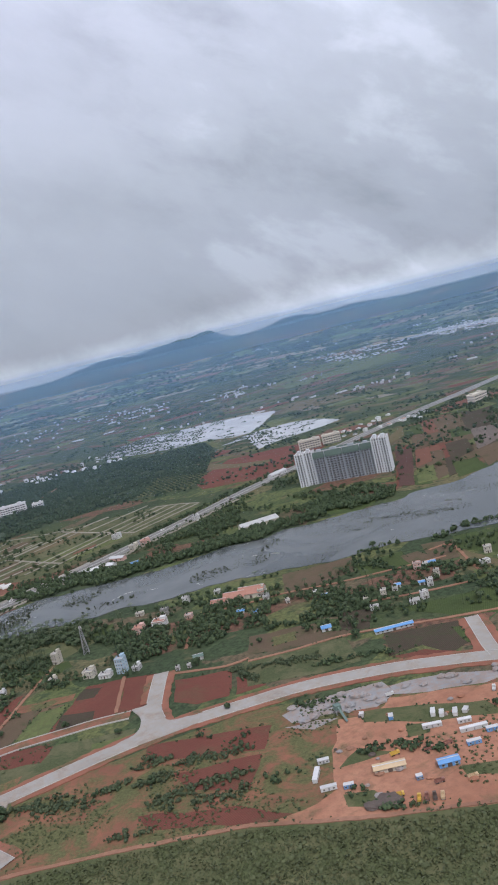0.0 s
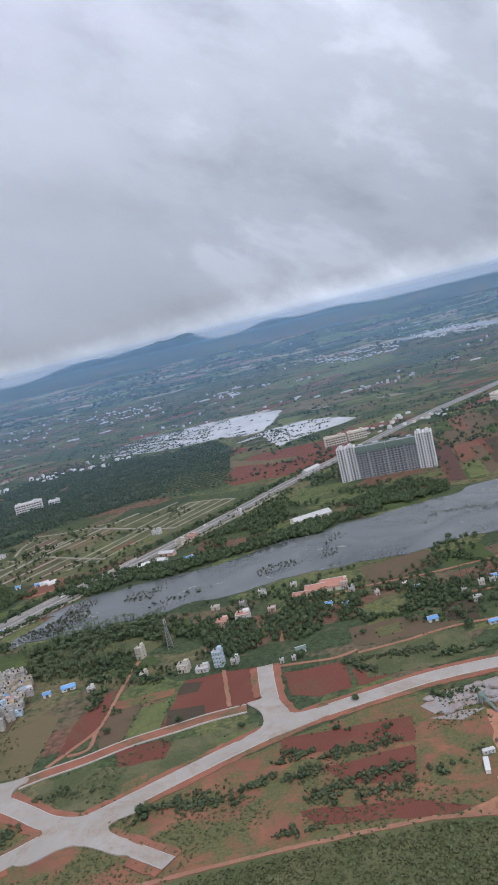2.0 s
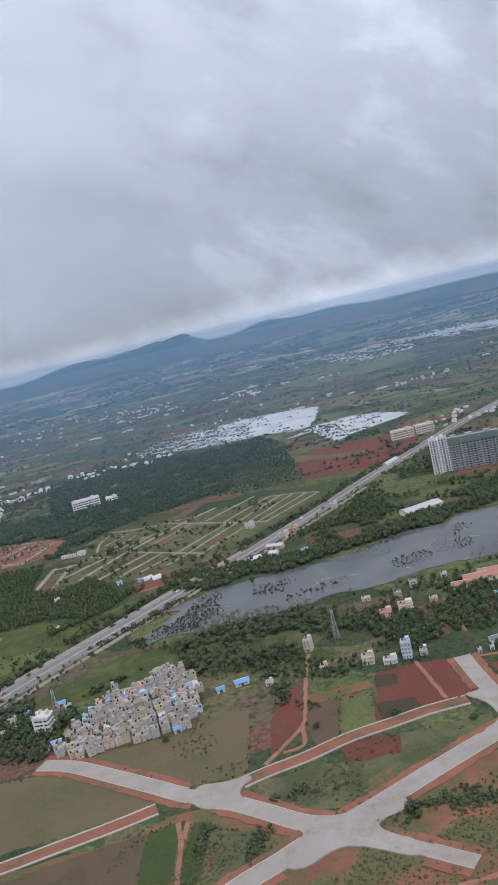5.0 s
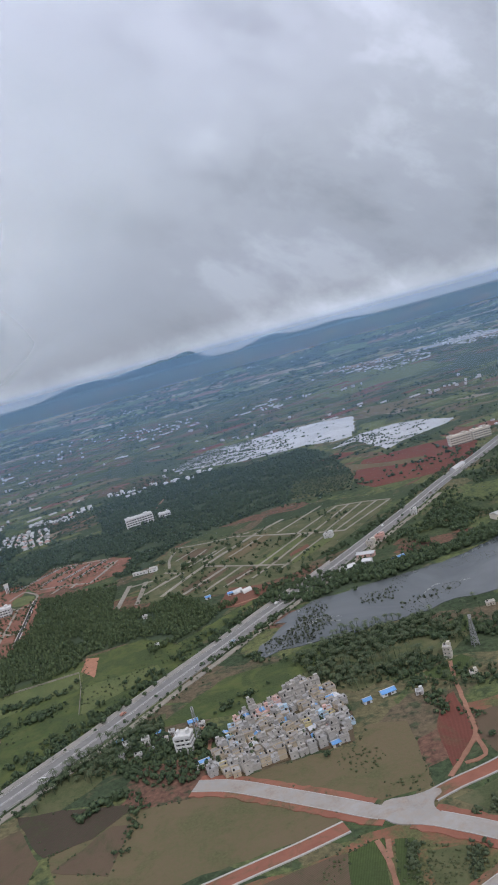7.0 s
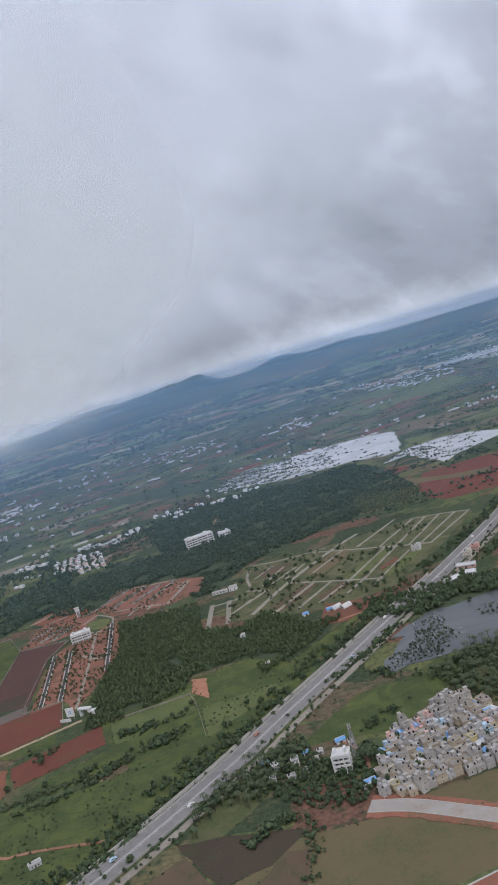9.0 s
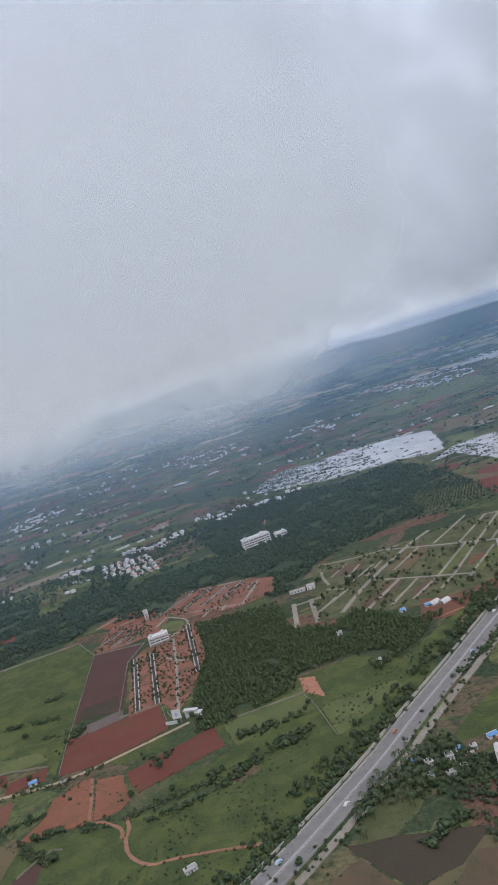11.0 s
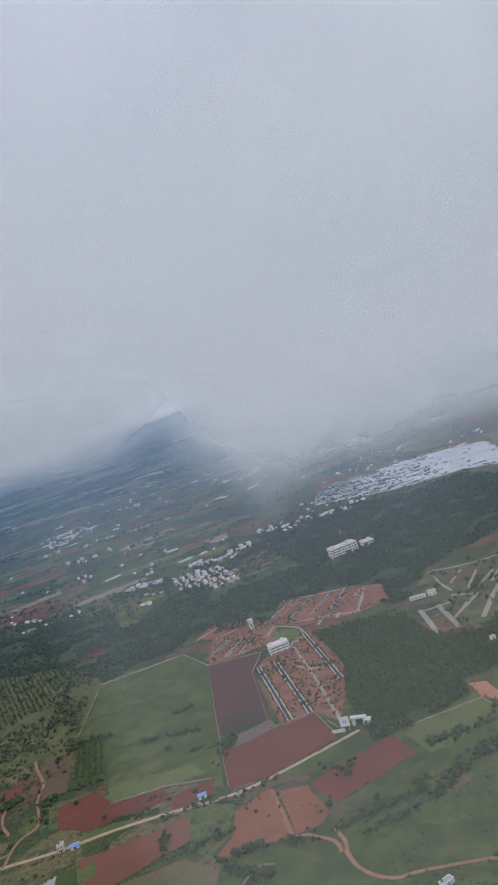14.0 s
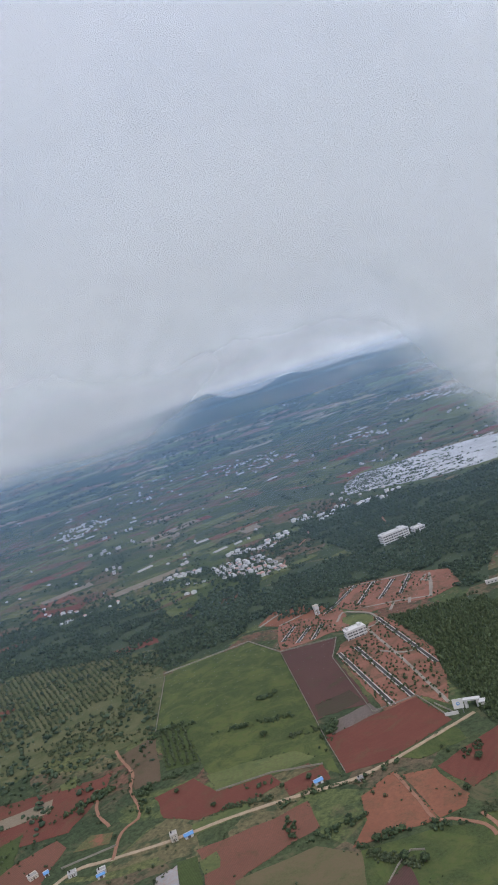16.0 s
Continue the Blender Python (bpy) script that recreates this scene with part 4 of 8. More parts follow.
LAKE = [(-349, 1312), (-297, 1279), (-245, 1238), (-192, 1223), (-139, 1223), (-93, 1184), (-67, 1192), (-51, 1258), (-27, 1401), (-80, 1438), (-161, 1466), (-227, 1451), (-289, 1462), (-334, 1408)]
water(M_LAKESHEEN, "lake", "lake with weed patches, sky sheen in its pale colour", LAKE)
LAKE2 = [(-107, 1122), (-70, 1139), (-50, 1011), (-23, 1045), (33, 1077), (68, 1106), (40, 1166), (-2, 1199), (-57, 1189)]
water(M_LAKESHEEN, "lake", "pale shallow lake beside bare banks", LAKE2)
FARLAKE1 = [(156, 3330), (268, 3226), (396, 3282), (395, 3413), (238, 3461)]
water(M_LAKESHEEN, "lake", "thin pale lake far away", FARLAKE1)
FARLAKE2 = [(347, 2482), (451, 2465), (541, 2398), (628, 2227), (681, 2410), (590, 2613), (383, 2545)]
water(M_LAKESHEEN, "lake", "long pale lake far away", FARLAKE2)
ditch([(-312, 278), (-282, 283), (-261, 288), (-240, 293), (-223, 298)])
ditch([(-189, 302), (-178, 306), (-162, 310), (-143, 317), (-122, 321), (-107, 324), (-90, 325)])
track([(-151, 405), (-155, 380), (-158, 352), (-161, 335), (-171, 321), (-179, 311)], 1.5, M_DIRT)
track([(-161, 335), (-162, 319), (-171, 317)], 1.5, M_DIRT)
track([(-102, 370), (-98, 330)], 1.5, M_DIRT)
track([(-214, 286), (-212, 275), (-212, 252)], 1.5, M_DIRT)
track([(-210, 285), (-211, 275)], 1.5, M_DIRT)
track([(-29, 226), (12, 218), (51, 214), (71, 212)], 1.5, M_DIRT)
track([(-29, 226), (-76, 226), (-116, 224), (-136, 222)], 1.5, M_DIRT)
track([(-700, 502), (-681, 518), (-659, 517), (-627, 515), (-595, 517), (-563, 516), (-534, 513), (-518, 513), (-497, 518), (-458, 532), (-442, 538)], 2.3, M_PALEDIRT)
track([(-659, 516), (-656, 541), (-647, 550), (-647, 563), (-654, 588), (-654, 610), (-664, 637), (-669, 654)], 1.5, M_DIRT)
track([(-664, 552), (-674, 574), (-676, 603)], 1.5, M_DIRT)
track([(-474, 429), (-476, 439), (-488, 451), (-495, 455), (-497, 475), (-501, 504)], 1.5, M_DIRT)
track([(-472, 430), (-469, 414), (-458, 400), (-445, 398), (-427, 394), (-401, 387)], 1.5, M_DIRT)
track([(-474, 448), (-471, 436), (-472, 425)], 1.5, M_DIRT)
track([(-243, 581), (-261, 578)], 1.5, M_DIRT)
track([(-35, 356), (-12, 358), (12, 362), (34, 361), (56, 358), (76, 356), (90, 355)], 1.5, M_DIRT)
track([(-76, 361), (-46, 356), (-35, 360)], 1.5, M_DIRT)
track([(76, 462), (90, 463), (95, 410), (106, 393)], 1.5, M_DIRT)
track([(-71, 389), (-73, 430)], 1.5, M_DIRT)
track([(-66, 437), (-38, 439), (-17, 442), (17, 440), (52, 442), (83, 445)], 1.5, M_DIRT)
track([(27, 400), (58, 397), (85, 397)], 1.5, M_DIRT)
wall_line([(-527, 423), (-520, 432), (-512, 439), (-506, 436)])
track([(-279, 367), (-277, 385), (-278, 399), (-287, 416)], 1.5, M_DIRT)
track([(-499, 992), (-484, 1048), (-447, 1118), (-438, 1193)], 1.5, M_DIRT)
track([(-348, 1112), (-359, 1022)], 1.5, M_DIRT)
wall_line([(-689, 525), (-658, 529)])
wall_line([(-535, 737), (-488, 727), (-499, 688), (-494, 580), (-464, 582), (-456, 544)])
wall_line([(-535, 737), (-529, 594), (-528, 566), (-525, 522)])
wall_line([(-636, 778), (-558, 788), (-535, 737)])
wall_line([(-640, 660), (-635, 770)])
wall_line([(-599, 550), (-565, 549), (-535, 539)])
wall_line([(-458, 564), (-452, 546)])
junction([(-180, 284), (-162, 270), (-148, 268), (-132, 276), (-128, 264), (-142, 261), (-141, 255), (-128, 245), (-132, 238), (-148, 250), (-157, 253), (-171, 244), (-180, 254), (-170, 260), (-167, 263), (-171, 268), (-181, 277)])
junction([(-209, 308), (-195, 305), (-186, 307), (-184, 303), (-190, 299), (-189, 291), (-180, 284), (-181, 277), (-195, 287), (-209, 293)])
junction([(-82, 336), (-83, 330), (-91, 330), (-87, 325), (-83, 318), (-82, 305), (-93, 299), (-91, 291), (-67, 299), (-55, 303), (-56, 312), (-69, 310), (-73, 317), (-75, 328)])
field(M_LGREEN, "light green grass field", [(-73, 2217), (118, 2291), (291, 2195), (286, 1816), (72, 1776), (-5, 1773)])
field(M_REDDEV, "bare salmon earth of a new housing layout", [(-473, 800), (-457, 852), (-434, 847), (-386, 828), (-362, 803), (-368, 756), (-399, 744), (-424, 757), (-451, 760)])
field(M_REDDEV, "bare salmon earth of a new housing layout", [(-536, 739), (-529, 801), (-491, 802), (-470, 799), (-470, 760), (-475, 737), (-490, 742), (-502, 739)])
field(M_REDDEV, "bare salmon earth of a new housing layout", [(-495, 693), (-488, 709), (-462, 726), (-448, 754), (-439, 720), (-431, 646), (-439, 593), (-450, 559), (-462, 581), (-487, 576)])
field(M_ORANGERED, "orange red bare earth field", [(-545, 823), (-528, 848), (-501, 846), (-478, 810), (-492, 797), (-528, 801)])
field(M_LGREEN, "light green grass field", [(-476, 758), (-473, 768), (-464, 767), (-455, 758), (-451, 747), (-453, 736), (-461, 734), (-471, 740)])
field(M_BROWN, "bare brown field with faint rows", [(-300, 632), (-276, 656), (-263, 674), (-272, 686), (-305, 651)])
field(M_REDBROWN, "red brown tilled field", [(-212, 669), (-194, 684), (-191, 668), (-208, 655)])
field(M_LGREEN, "light green grass field", [(-211, 638), (-183, 665), (-164, 691), (-176, 689), (-210, 661)])
field(M_LGREEN, "light green grass field", [(-237, 654), (-204, 689), (-188, 709), (-195, 717), (-223, 693), (-243, 667)])
field(M_BROWN, "bare brown field with faint rows", [(-265, 626), (-238, 651), (-244, 663), (-267, 643)])
field(M_BROWN, "bare brown field with faint rows", [(-314, 762), (-295, 768), (-276, 765), (-288, 739), (-306, 740)])
field(M_OLIVE, "fallow olive brown field", [(-269, 713), (-240, 755), (-226, 759), (-220, 744), (-243, 711), (-260, 691)])
field(M_PLUM, "dark plum coloured field", [(103, 798), (119, 786), (96, 633), (84, 639)])
field(M_BROWN, "bare brown field with faint rows", [(129, 856), (146, 850), (135, 777), (118, 777)])
field(M_REDBROWN, "red brown tilled field", [(119, 773), (144, 775), (136, 714), (108, 695)])
field(M_LGREEN, "light green grass field", [(107, 688), (131, 691), (126, 632), (99, 634)])
field(M_DARK, "dark tilled field beside the river farms", [(135, 706), (150, 705), (140, 646), (125, 633)])
field(M_BROWN, "bare brown field with faint rows", [(131, 749), (142, 746), (127, 643), (115, 632)])
field(M_REDBROWN, "red brown tilled field", [(154, 935), (189, 925), (171, 839), (142, 843)])
field(M_GREEN, "green crop field", [(139, 912), (149, 918), (142, 853), (133, 867)])
field(M_DARK, "dark tilled field beside the river farms", [(193, 895), (225, 893), (209, 807), (177, 812)])
field(M_DARK, "dark tilled field beside the river farms", [(186, 775), (204, 776), (188, 715), (178, 722)])
field(M_LGREEN, "light green grass field", [(169, 756), (186, 775), (183, 750), (166, 733)])
field(M_OLIVE, "fallow olive brown field", [(105, 875), (132, 932), (123, 865), (103, 838)])
field(M_PLUM, "dark plum coloured field", [(153, 751), (165, 755), (159, 711), (148, 713)])
field(M_DARK, "dark tilled field", [(149, 768), (172, 773), (165, 711), (139, 688)])
field(M_BROWN, "bare brown field with faint rows", [(166, 920), (197, 926), (186, 837), (157, 837)])
field(M_DARK, "dark tilled field", [(202, 932), (240, 937), (216, 820), (186, 819)])
field(M_GREEN, "green crop field", [(138, 681), (159, 681), (158, 637), (131, 625)])
field(M_GREYRED, "grey striped fallow strip", [(186, 815), (215, 812), (205, 745), (168, 711)])
field(M_BROWN, "bare brown field with faint rows", [(165, 705), (203, 737), (197, 690), (160, 640)])
field(M_LGREEN, "light green grass field", [(-643, 964), (-623, 1016), (-608, 975), (-629, 920)])
field(M_GREEN, "green crop field", [(-611, 953), (-581, 997), (-577, 938), (-603, 899)])
tar_lane([(-485, 792), (-465, 817), (-444, 846)], 2.2)
tar_lane([(-455, 787), (-427, 838)], 2.2)
tar_lane([(-435, 784), (-410, 827)], 2.2)
tar_lane([(-417, 780), (-394, 825)], 2.2)
lane([(-399, 749), (-389, 774), (-379, 811)], 2.6)
lane([(-459, 852), (-428, 840), (-389, 826)], 2.6)
lane([(-453, 776), (-423, 764), (-399, 750)], 2.6)
lane([(-462, 725), (-455, 643), (-450, 560)], 2.6)
lane([(-480, 762), (-471, 781), (-462, 773), (-451, 757), (-449, 738), (-453, 727), (-465, 728), (-477, 741)], 2.6)
tar_lane([(-530, 758), (-515, 787)], 2.2)
tar_lane([(-519, 744), (-502, 775)], 2.2)
tar_lane([(-506, 740), (-492, 770)], 2.2)
lane([(-545, 816), (-530, 830), (-514, 846)], 2.6)
lane([(-527, 802), (-504, 812), (-484, 826)], 2.6)
tar_lane([(-493, 693), (-480, 580)], 2.2)
tar_lane([(-479, 694), (-466, 582)], 2.2)
tar_lane([(-449, 741), (-437, 619)], 2.2)
lane([(-465, 671), (-451, 654), (-444, 652)], 2.6)
lane([(-321, 646), (-287, 701), (-235, 767), (-207, 795)], 5.0)
lane([(-325, 677), (-305, 700)], 3.4)
lane([(-305, 632), (-266, 681)], 4.2)
lane([(-285, 628), (-252, 671)], 3.2)
lane([(-268, 627), (-239, 659)], 3.2)
lane([(-245, 630), (-229, 650)], 2.6)
lane([(-239, 659), (-193, 724)], 3.0)
lane([(-229, 650), (-186, 715)], 3.0)
lane([(-225, 630), (-179, 693)], 2.6)
lane([(-274, 721), (-245, 754)], 2.6)
lane([(-263, 709), (-229, 752)], 2.6)
lane([(-255, 775), (-217, 742), (-176, 707), (-158, 695)], 3.4)
lane([(-216, 748), (-166, 807)], 3.0)
lane([(-198, 728), (-152, 789)], 2.6)
lane([(-186, 715), (-140, 784)], 2.6)
lane([(-176, 707), (-127, 779)], 2.6)
lane([(-168, 700), (-114, 770)], 2.6)
lane([(-160, 694), (-105, 759)], 2.6)
lane([(-154, 790), (-126, 777), (-103, 760)], 3.2)
lane([(-319, 724), (-321, 755), (-317, 780)], 3.0)
lane([(-320, 793), (-279, 780), (-242, 778)], 2.8)
lane([(-314, 744), (-295, 770)], 2.6)
lane([(-308, 716), (-285, 757)], 2.6)
lane([(-300, 713), (-275, 743)], 2.6)
lane([(-287, 716), (-266, 746)], 2.6)
lane([(-358, 636), (-354, 703)], 5.0)
lane([(-341, 642), (-339, 702)], 5.0)
lane([(-354, 698), (-329, 699)], 3.0)
lane([(-338, 663), (-327, 676), (-319, 687)], 3.4)
lane([(-323, 714), (-304, 696)], 3.0)
lane([(-288, 703), (-248, 668), (-214, 640)], 3.4)
lane([(-392, 796), (-383, 810)], 2.4)
lane([(-398, 748), (-381, 804)], 3.0)
lane([(-390, 797), (-385, 788)], 2.4)
lane([(-417, 750), (-413, 763)], 3.0)
lane([(-435, 748), (-428, 763)], 3.0)
wall_line([(-420, 522), (-368, 527), (-362, 502), (-356, 461)])
HEDGES = []
HEDGES.append([(-426, 462), (-410, 469), (-395, 472), (-378, 478), (-361, 480)])
HEDGES.append([(-409, 495), (-388, 499)])
HEDGES.append([(-462, 437), (-439, 440), (-418, 449), (-401, 463), (-385, 470), (-362, 473)])
HEDGES.append([(-420, 457), (-407, 464), (-388, 468)])
HEDGES.append([(-399, 492), (-380, 499), (-362, 501)])
HEDGES.append([(-562, 510), (-544, 512), (-534, 512), (-519, 510), (-498, 514)])
HEDGES.append([(-556, 473), (-539, 474), (-527, 476)])
HEDGES.append([(-532, 454), (-509, 455), (-489, 447), (-476, 446)])
HEDGES.append([(-530, 568), (-520, 581), (-531, 553)])
HEDGES.append([(-580, 539), (-567, 537)])
HEDGES.append([(-359, 388), (-340, 398), (-322, 409), (-310, 413)])
HEDGES.append([(-184, 385), (-166, 392), (-168, 362), (-153, 350)])
HEDGES.append([(-132, 259), (-123, 265), (-113, 268), (-99, 269)])
HEDGES.append([(-30, 248), (-13, 251), (-5, 259)])
HEDGES.append([(-102, 259), (-85, 265), (-72, 268), (-63, 268)])
HEDGES.append([(-54, 295), (-41, 281), (-32, 286)])
HEDGES.append([(8, 234), (20, 221), (38, 218)])
HEDGES.append([(12, 256), (29, 254), (43, 245)])
HEDGES.append([(-10, 301), (7, 298)])
HEDGES.append([(79, 478), (108, 494), (129, 498)])
HEDGES.append([(36, 486), (59, 493)])
HEDGES.append([(81, 420), (97, 419), (97, 381)])
HEDGES.append([(-336, 351), (-326, 358), (-310, 358), (-309, 338), (-313, 319)])
HEDGES.append([(-650, 640), (-630, 662), (-613, 653)])
HEDGES.append([(-563, 515), (-560, 471), (-545, 476)])
HEDGES.append([(-610, 587), (-628, 585), (-643, 581), (-647, 557)])
HEDGES.append([(-688, 589), (-666, 596), (-697, 582)])
HEDGES.append([(-453, 503), (-464, 498), (-470, 509)])
HEDGES.append([(-414, 363), (-396, 380), (-377, 405), (-352, 434), (-333, 456)])
HEDGES.append([(-287, 479), (-266, 498), (-249, 512), (-228, 537)])
HEDGES.append([(-182, 453), (-156, 446), (-144, 431)])
HEDGES.append([(-255, 481), (-240, 461), (-217, 460), (-199, 463)])
HEDGES.append([(-271, 419), (-257, 429), (-246, 435)])
HEDGES.append([(-601, 628), (-573, 622), (-542, 613)])
HEDGES.append([(-561, 657), (-552, 658)])
HEDGES.append([(-633, 878), (-586, 865), (-551, 865)])
HEDGES.append([(-1, 335), (20, 336), (36, 335)])
HEDGES.append([(37, 461), (58, 436), (80, 431)])
HEDGES.append([(-149, 389), (-139, 372), (-132, 387)])
THICKETS = []
THICKETS.append([(-115, 259), (-106, 260), (-94, 259)])
THICKETS.append([(-77, 276), (-69, 270), (-61, 265)])
THICKETS.append([(-90, 266), (-80, 267), (-68, 263)])
THICKETS.append([(-50, 245), (-41, 245), (-32, 246)])
THICKETS.append([(-64, 247), (-59, 246)])
THICKETS.append([(-78, 235), (-72, 235), (-66, 234)])
THICKETS.append([(-42, 350), (-36, 342), (-30, 333)])
THICKETS.append([(-35, 348), (-20, 347), (0, 343)])
THICKETS.append([(-134, 260), (-122, 264), (-106, 265)])
THICKETS.append([(-74, 281), (-53, 274), (-29, 275)])
THICKETS.append([(-67, 250), (-46, 255), (-31, 258)])
THICKETS.append([(-186, 255), (-184, 267), (-180, 269)])
THICKETS.append([(-206, 267), (-202, 279)])
THICKETS.append([(-179, 286), (-166, 288), (-152, 287)])
THICKETS.append([(-547, 586), (-530, 582)])
THICKETS.append([(-601, 531), (-568, 521)])
THICKETS.append([(-472, 447), (-453, 452), (-425, 456)])
THICKETS.append([(-530, 446), (-508, 425)])
BIG_TREES = [(-508, 428), (-527, 445), (-545, 528), (-564, 597), (-521, 577), (-640, 552), (-684, 577), (-623, 564), (-601, 534), (-561, 529), (-473, 468), (-458, 490), (-516, 434), (-524, 453), (-389, 365), (-426, 455), (-369, 504), (-426, 456), (-449, 460), (-366, 510), (-388, 468), (-223, 348), (-167, 362), (-256, 373), (-155, 330), (-128, 258), (-129, 261), (-180, 406), (-219, 450), (-69, 263), (44, 492), (60, 486), (20, 357), (33, 330), (-92, 309), (-121, 325), (-34, 338), (66, 269), (-42, 311), (89, 386), (-62, 364)]

# ---- parcels of the middle distance ----
RP = random.Random(31)
for i in range(300):
    d, a = 950 + 1500 * RP.random() ** 1.4, radians(RP.uniform(-42, 27))
    x, y = -200 + d * math.sin(a), 60 + d * math.cos(a)
    if any(inside(w, x, y) for w in (FOREST1, LAKE, LAKE2, VILLAS, BANDW)) or y < 900:
        continue
    w, h, k = RP.uniform(30, 110), RP.uniform(16, 46), radians(RP.choice((8, 16, 24)) + RP.uniform(-5, 5))
    pts = [(x + u * w * math.cos(k) - v * h * math.sin(k) + RP.uniform(-6, 6), y + u * w * math.sin(k) + v * h * math.cos(k) + RP.uniform(-6, 6)) for u, v in ((-0.5, -0.5), (0.5, -0.5), (0.5, 0.5), (-0.5, 0.5))]
    if any(inside(q, px, py) for q in (LAKE, LAKE2, FOREST1) for px, py in pts):
        continue
    m, n = RP.choice(((M_RED, "ploughed red field of the far farmland"), (M_REDBROWN, "red brown field of the far farmland"), (M_BROWN, "brown field of the far farmland"), (M_LGREEN, "light green field of the far farmland"), (M_GREEN, "green field of the far farmland"), (M_OLIVE, "olive fallow of the far farmland"), (M_GRASS, "green meadow of the far farmland"), (M_LGREEN, "light green field of the far farmland"), (M_BEIGE, "pale stubble field of the far farmland")))
    field(m, n, pts)

# ---- roads ----


def concrete_road(pts, width, label):
    line = smooth_line(pts, 2.5)
    ROADS.extend((q, width / 2 + 0.8) for q in line)
    up = lift()
    road = tagged(part("road", ribbon(line, -width / 2, width / 2, 0.02, 0.4 + up), M_CONCRETE, None), label, "road", "", "structure")
    for lo in (-width / 2 - 0.3, width / 2):
        for run in open_runs(line, lo + 0.15):
            part("kerb", ribbon(run, lo, lo + 0.3, 0.02, 0.54 + up), M_KERB, road, "pale concrete kerb")
    for lo, wide in ((-width / 2 - 3.1, 2.8), (width / 2 + 0.3, 2.8)):
        for run in open_runs(line, lo + 1.8):
            part("verge", ribbon(run, lo, lo + wide, 0.02, 0.29 + up, 1.3, int(width * 10 + lo)), M_VERGE, road, "red earth verge")
    return road


concrete_road([(-199, 239), (-188, 246), (-176, 252), (-164, 259), (-147, 266), (-133, 273), (-114, 283), (-90, 295), (-68, 304), (-53, 308), (-33, 312), (-12, 316), (8, 317), (34, 316), (58, 312), (77, 308), (103, 302), (150, 290)], 8.4, "pale new concrete road across red earth")
concrete_road([(-81, 364), (-80, 341), (-78, 323), (-72, 306)], 7.2, "short pale concrete road stub")
concrete_road([(76, 352), (76, 335), (76, 319), (77, 309)], 6.0, "short pale concrete road stub")
concrete_road([(-283, 353), (-266, 345), (-245, 329), (-226, 314), (-211, 302), (-195, 292), (-180, 280), (-167, 269), (-151, 261)], 7.8, "pale new concrete road below the village")
concrete_road([(-153, 263), (-145, 254), (-135, 246), (-126, 239), (-116, 231)], 5.8, "dusty concrete road that ends in red earth")

HWY = [(-620, 165), (-520, 255), (-450, 320), (-402, 361), (-345, 419), (-312, 458), (-273, 502), (-228, 554), (-189, 596), (-140, 655), (-90, 717), (-46, 775), (14, 845), (79, 925), (166, 1018), (240, 1087), (308, 1155), (451, 1285), (800, 1590), (1500, 2100)]
hline = smooth_line(HWY, 10)
ROADS.extend((q, 8.0) for q in smooth_line(HWY, 5))
highway = tagged(part("highway", ribbon(hline, -7.2, 7.2, 0.02, 0.47), M_ASPHALT, None), "grey four lane highway with a median", "road", "", "structure")
part("median", ribbon(hline, -0.5, 0.5, 0.47, 0.75), M_GREY, highway, "narrow grey median kerb")
for w in (-7.0, -0.85, 0.7, 6.85):
    part("edge_line", ribbon(hline, w, w + 0.1, 0.47, 0.485), M_WHITE, highway, "white painted edge line")
for w in (-7.6, 7.2):
    part("parapet", ribbon(hline, w, w + 0.3, 0.02, 1.1), M_GREY, highway, "grey concrete parapet")
part("service_road", ribbon(smooth_line([(q.x, q.y) for q in hline[:75]], 10), -14.5, -10.5, 0.02, 0.43, 0.4), M_LANE, highway, "dusty service road")
part("roadside_wall", ribbon(hline[4:60], 9.6, 9.9, 0, 1.8), M_KERB, highway, "broken whitewashed roadside wall")

# ---- trees ----


def clump_ball(rnd, radius, height, count, size, base=0.0, core=True):
    """A crown of many small bent leaf clumps round a dark core: places and triangles."""
    v, f = [], []
    if core:
        bm = bmesh.new()
        bmesh.ops.create_icosphere(bm, subdivisions=1, radius=1)
        off = rnd.random() * 50
        for q in bm.verts:
            k = 0.78 + 0.45 * noise.noise(q.co * 1.6 + Vector((off, 0, 0)))
            v.append((q.co.x * radius * 0.7 * k, q.co.y * radius * 0.7 * k, base + height / 2 + q.co.z * height * 0.42 * k))
        f += [tuple(q.index for q in t.verts) for t in bm.faces]
        bm.free()
    for _ in range(count):
        d = Vector((rnd.gauss(0, 1), rnd.gauss(0, 1), rnd.gauss(0.25, 1))).normalized()
        k = rnd.uniform(0.6, 1.16)
        c = Vector((d.x * radius * k, d.y * radius * k, base + height / 2 + d.z * height * 0.5 * k))
        a = d.orthogonal().normalized()
        b = d.cross(a)
        t = rnd.random() * 6.283
        a, b = a * math.cos(t) + b * math.sin(t), b * math.cos(t) - a * math.sin(t)
        s = size * rnd.uniform(0.7, 1.4)
        n = len(v)
        lift = d * s * 0.35
        v += [tuple(c - a * s - lift), tuple(c + b * s * 0.8), tuple(c + a * s - lift), tuple(c - b * s * 0.8 - lift * 0.4), tuple(c + lift)]
        f += [(n, n + 1, n + 4), (n + 1, n + 2, n + 4), (n + 2, n + 3, n + 4), (n + 3, n, n + 4)]
    return np.array(v, np.float32), np.array(f, np.int32)


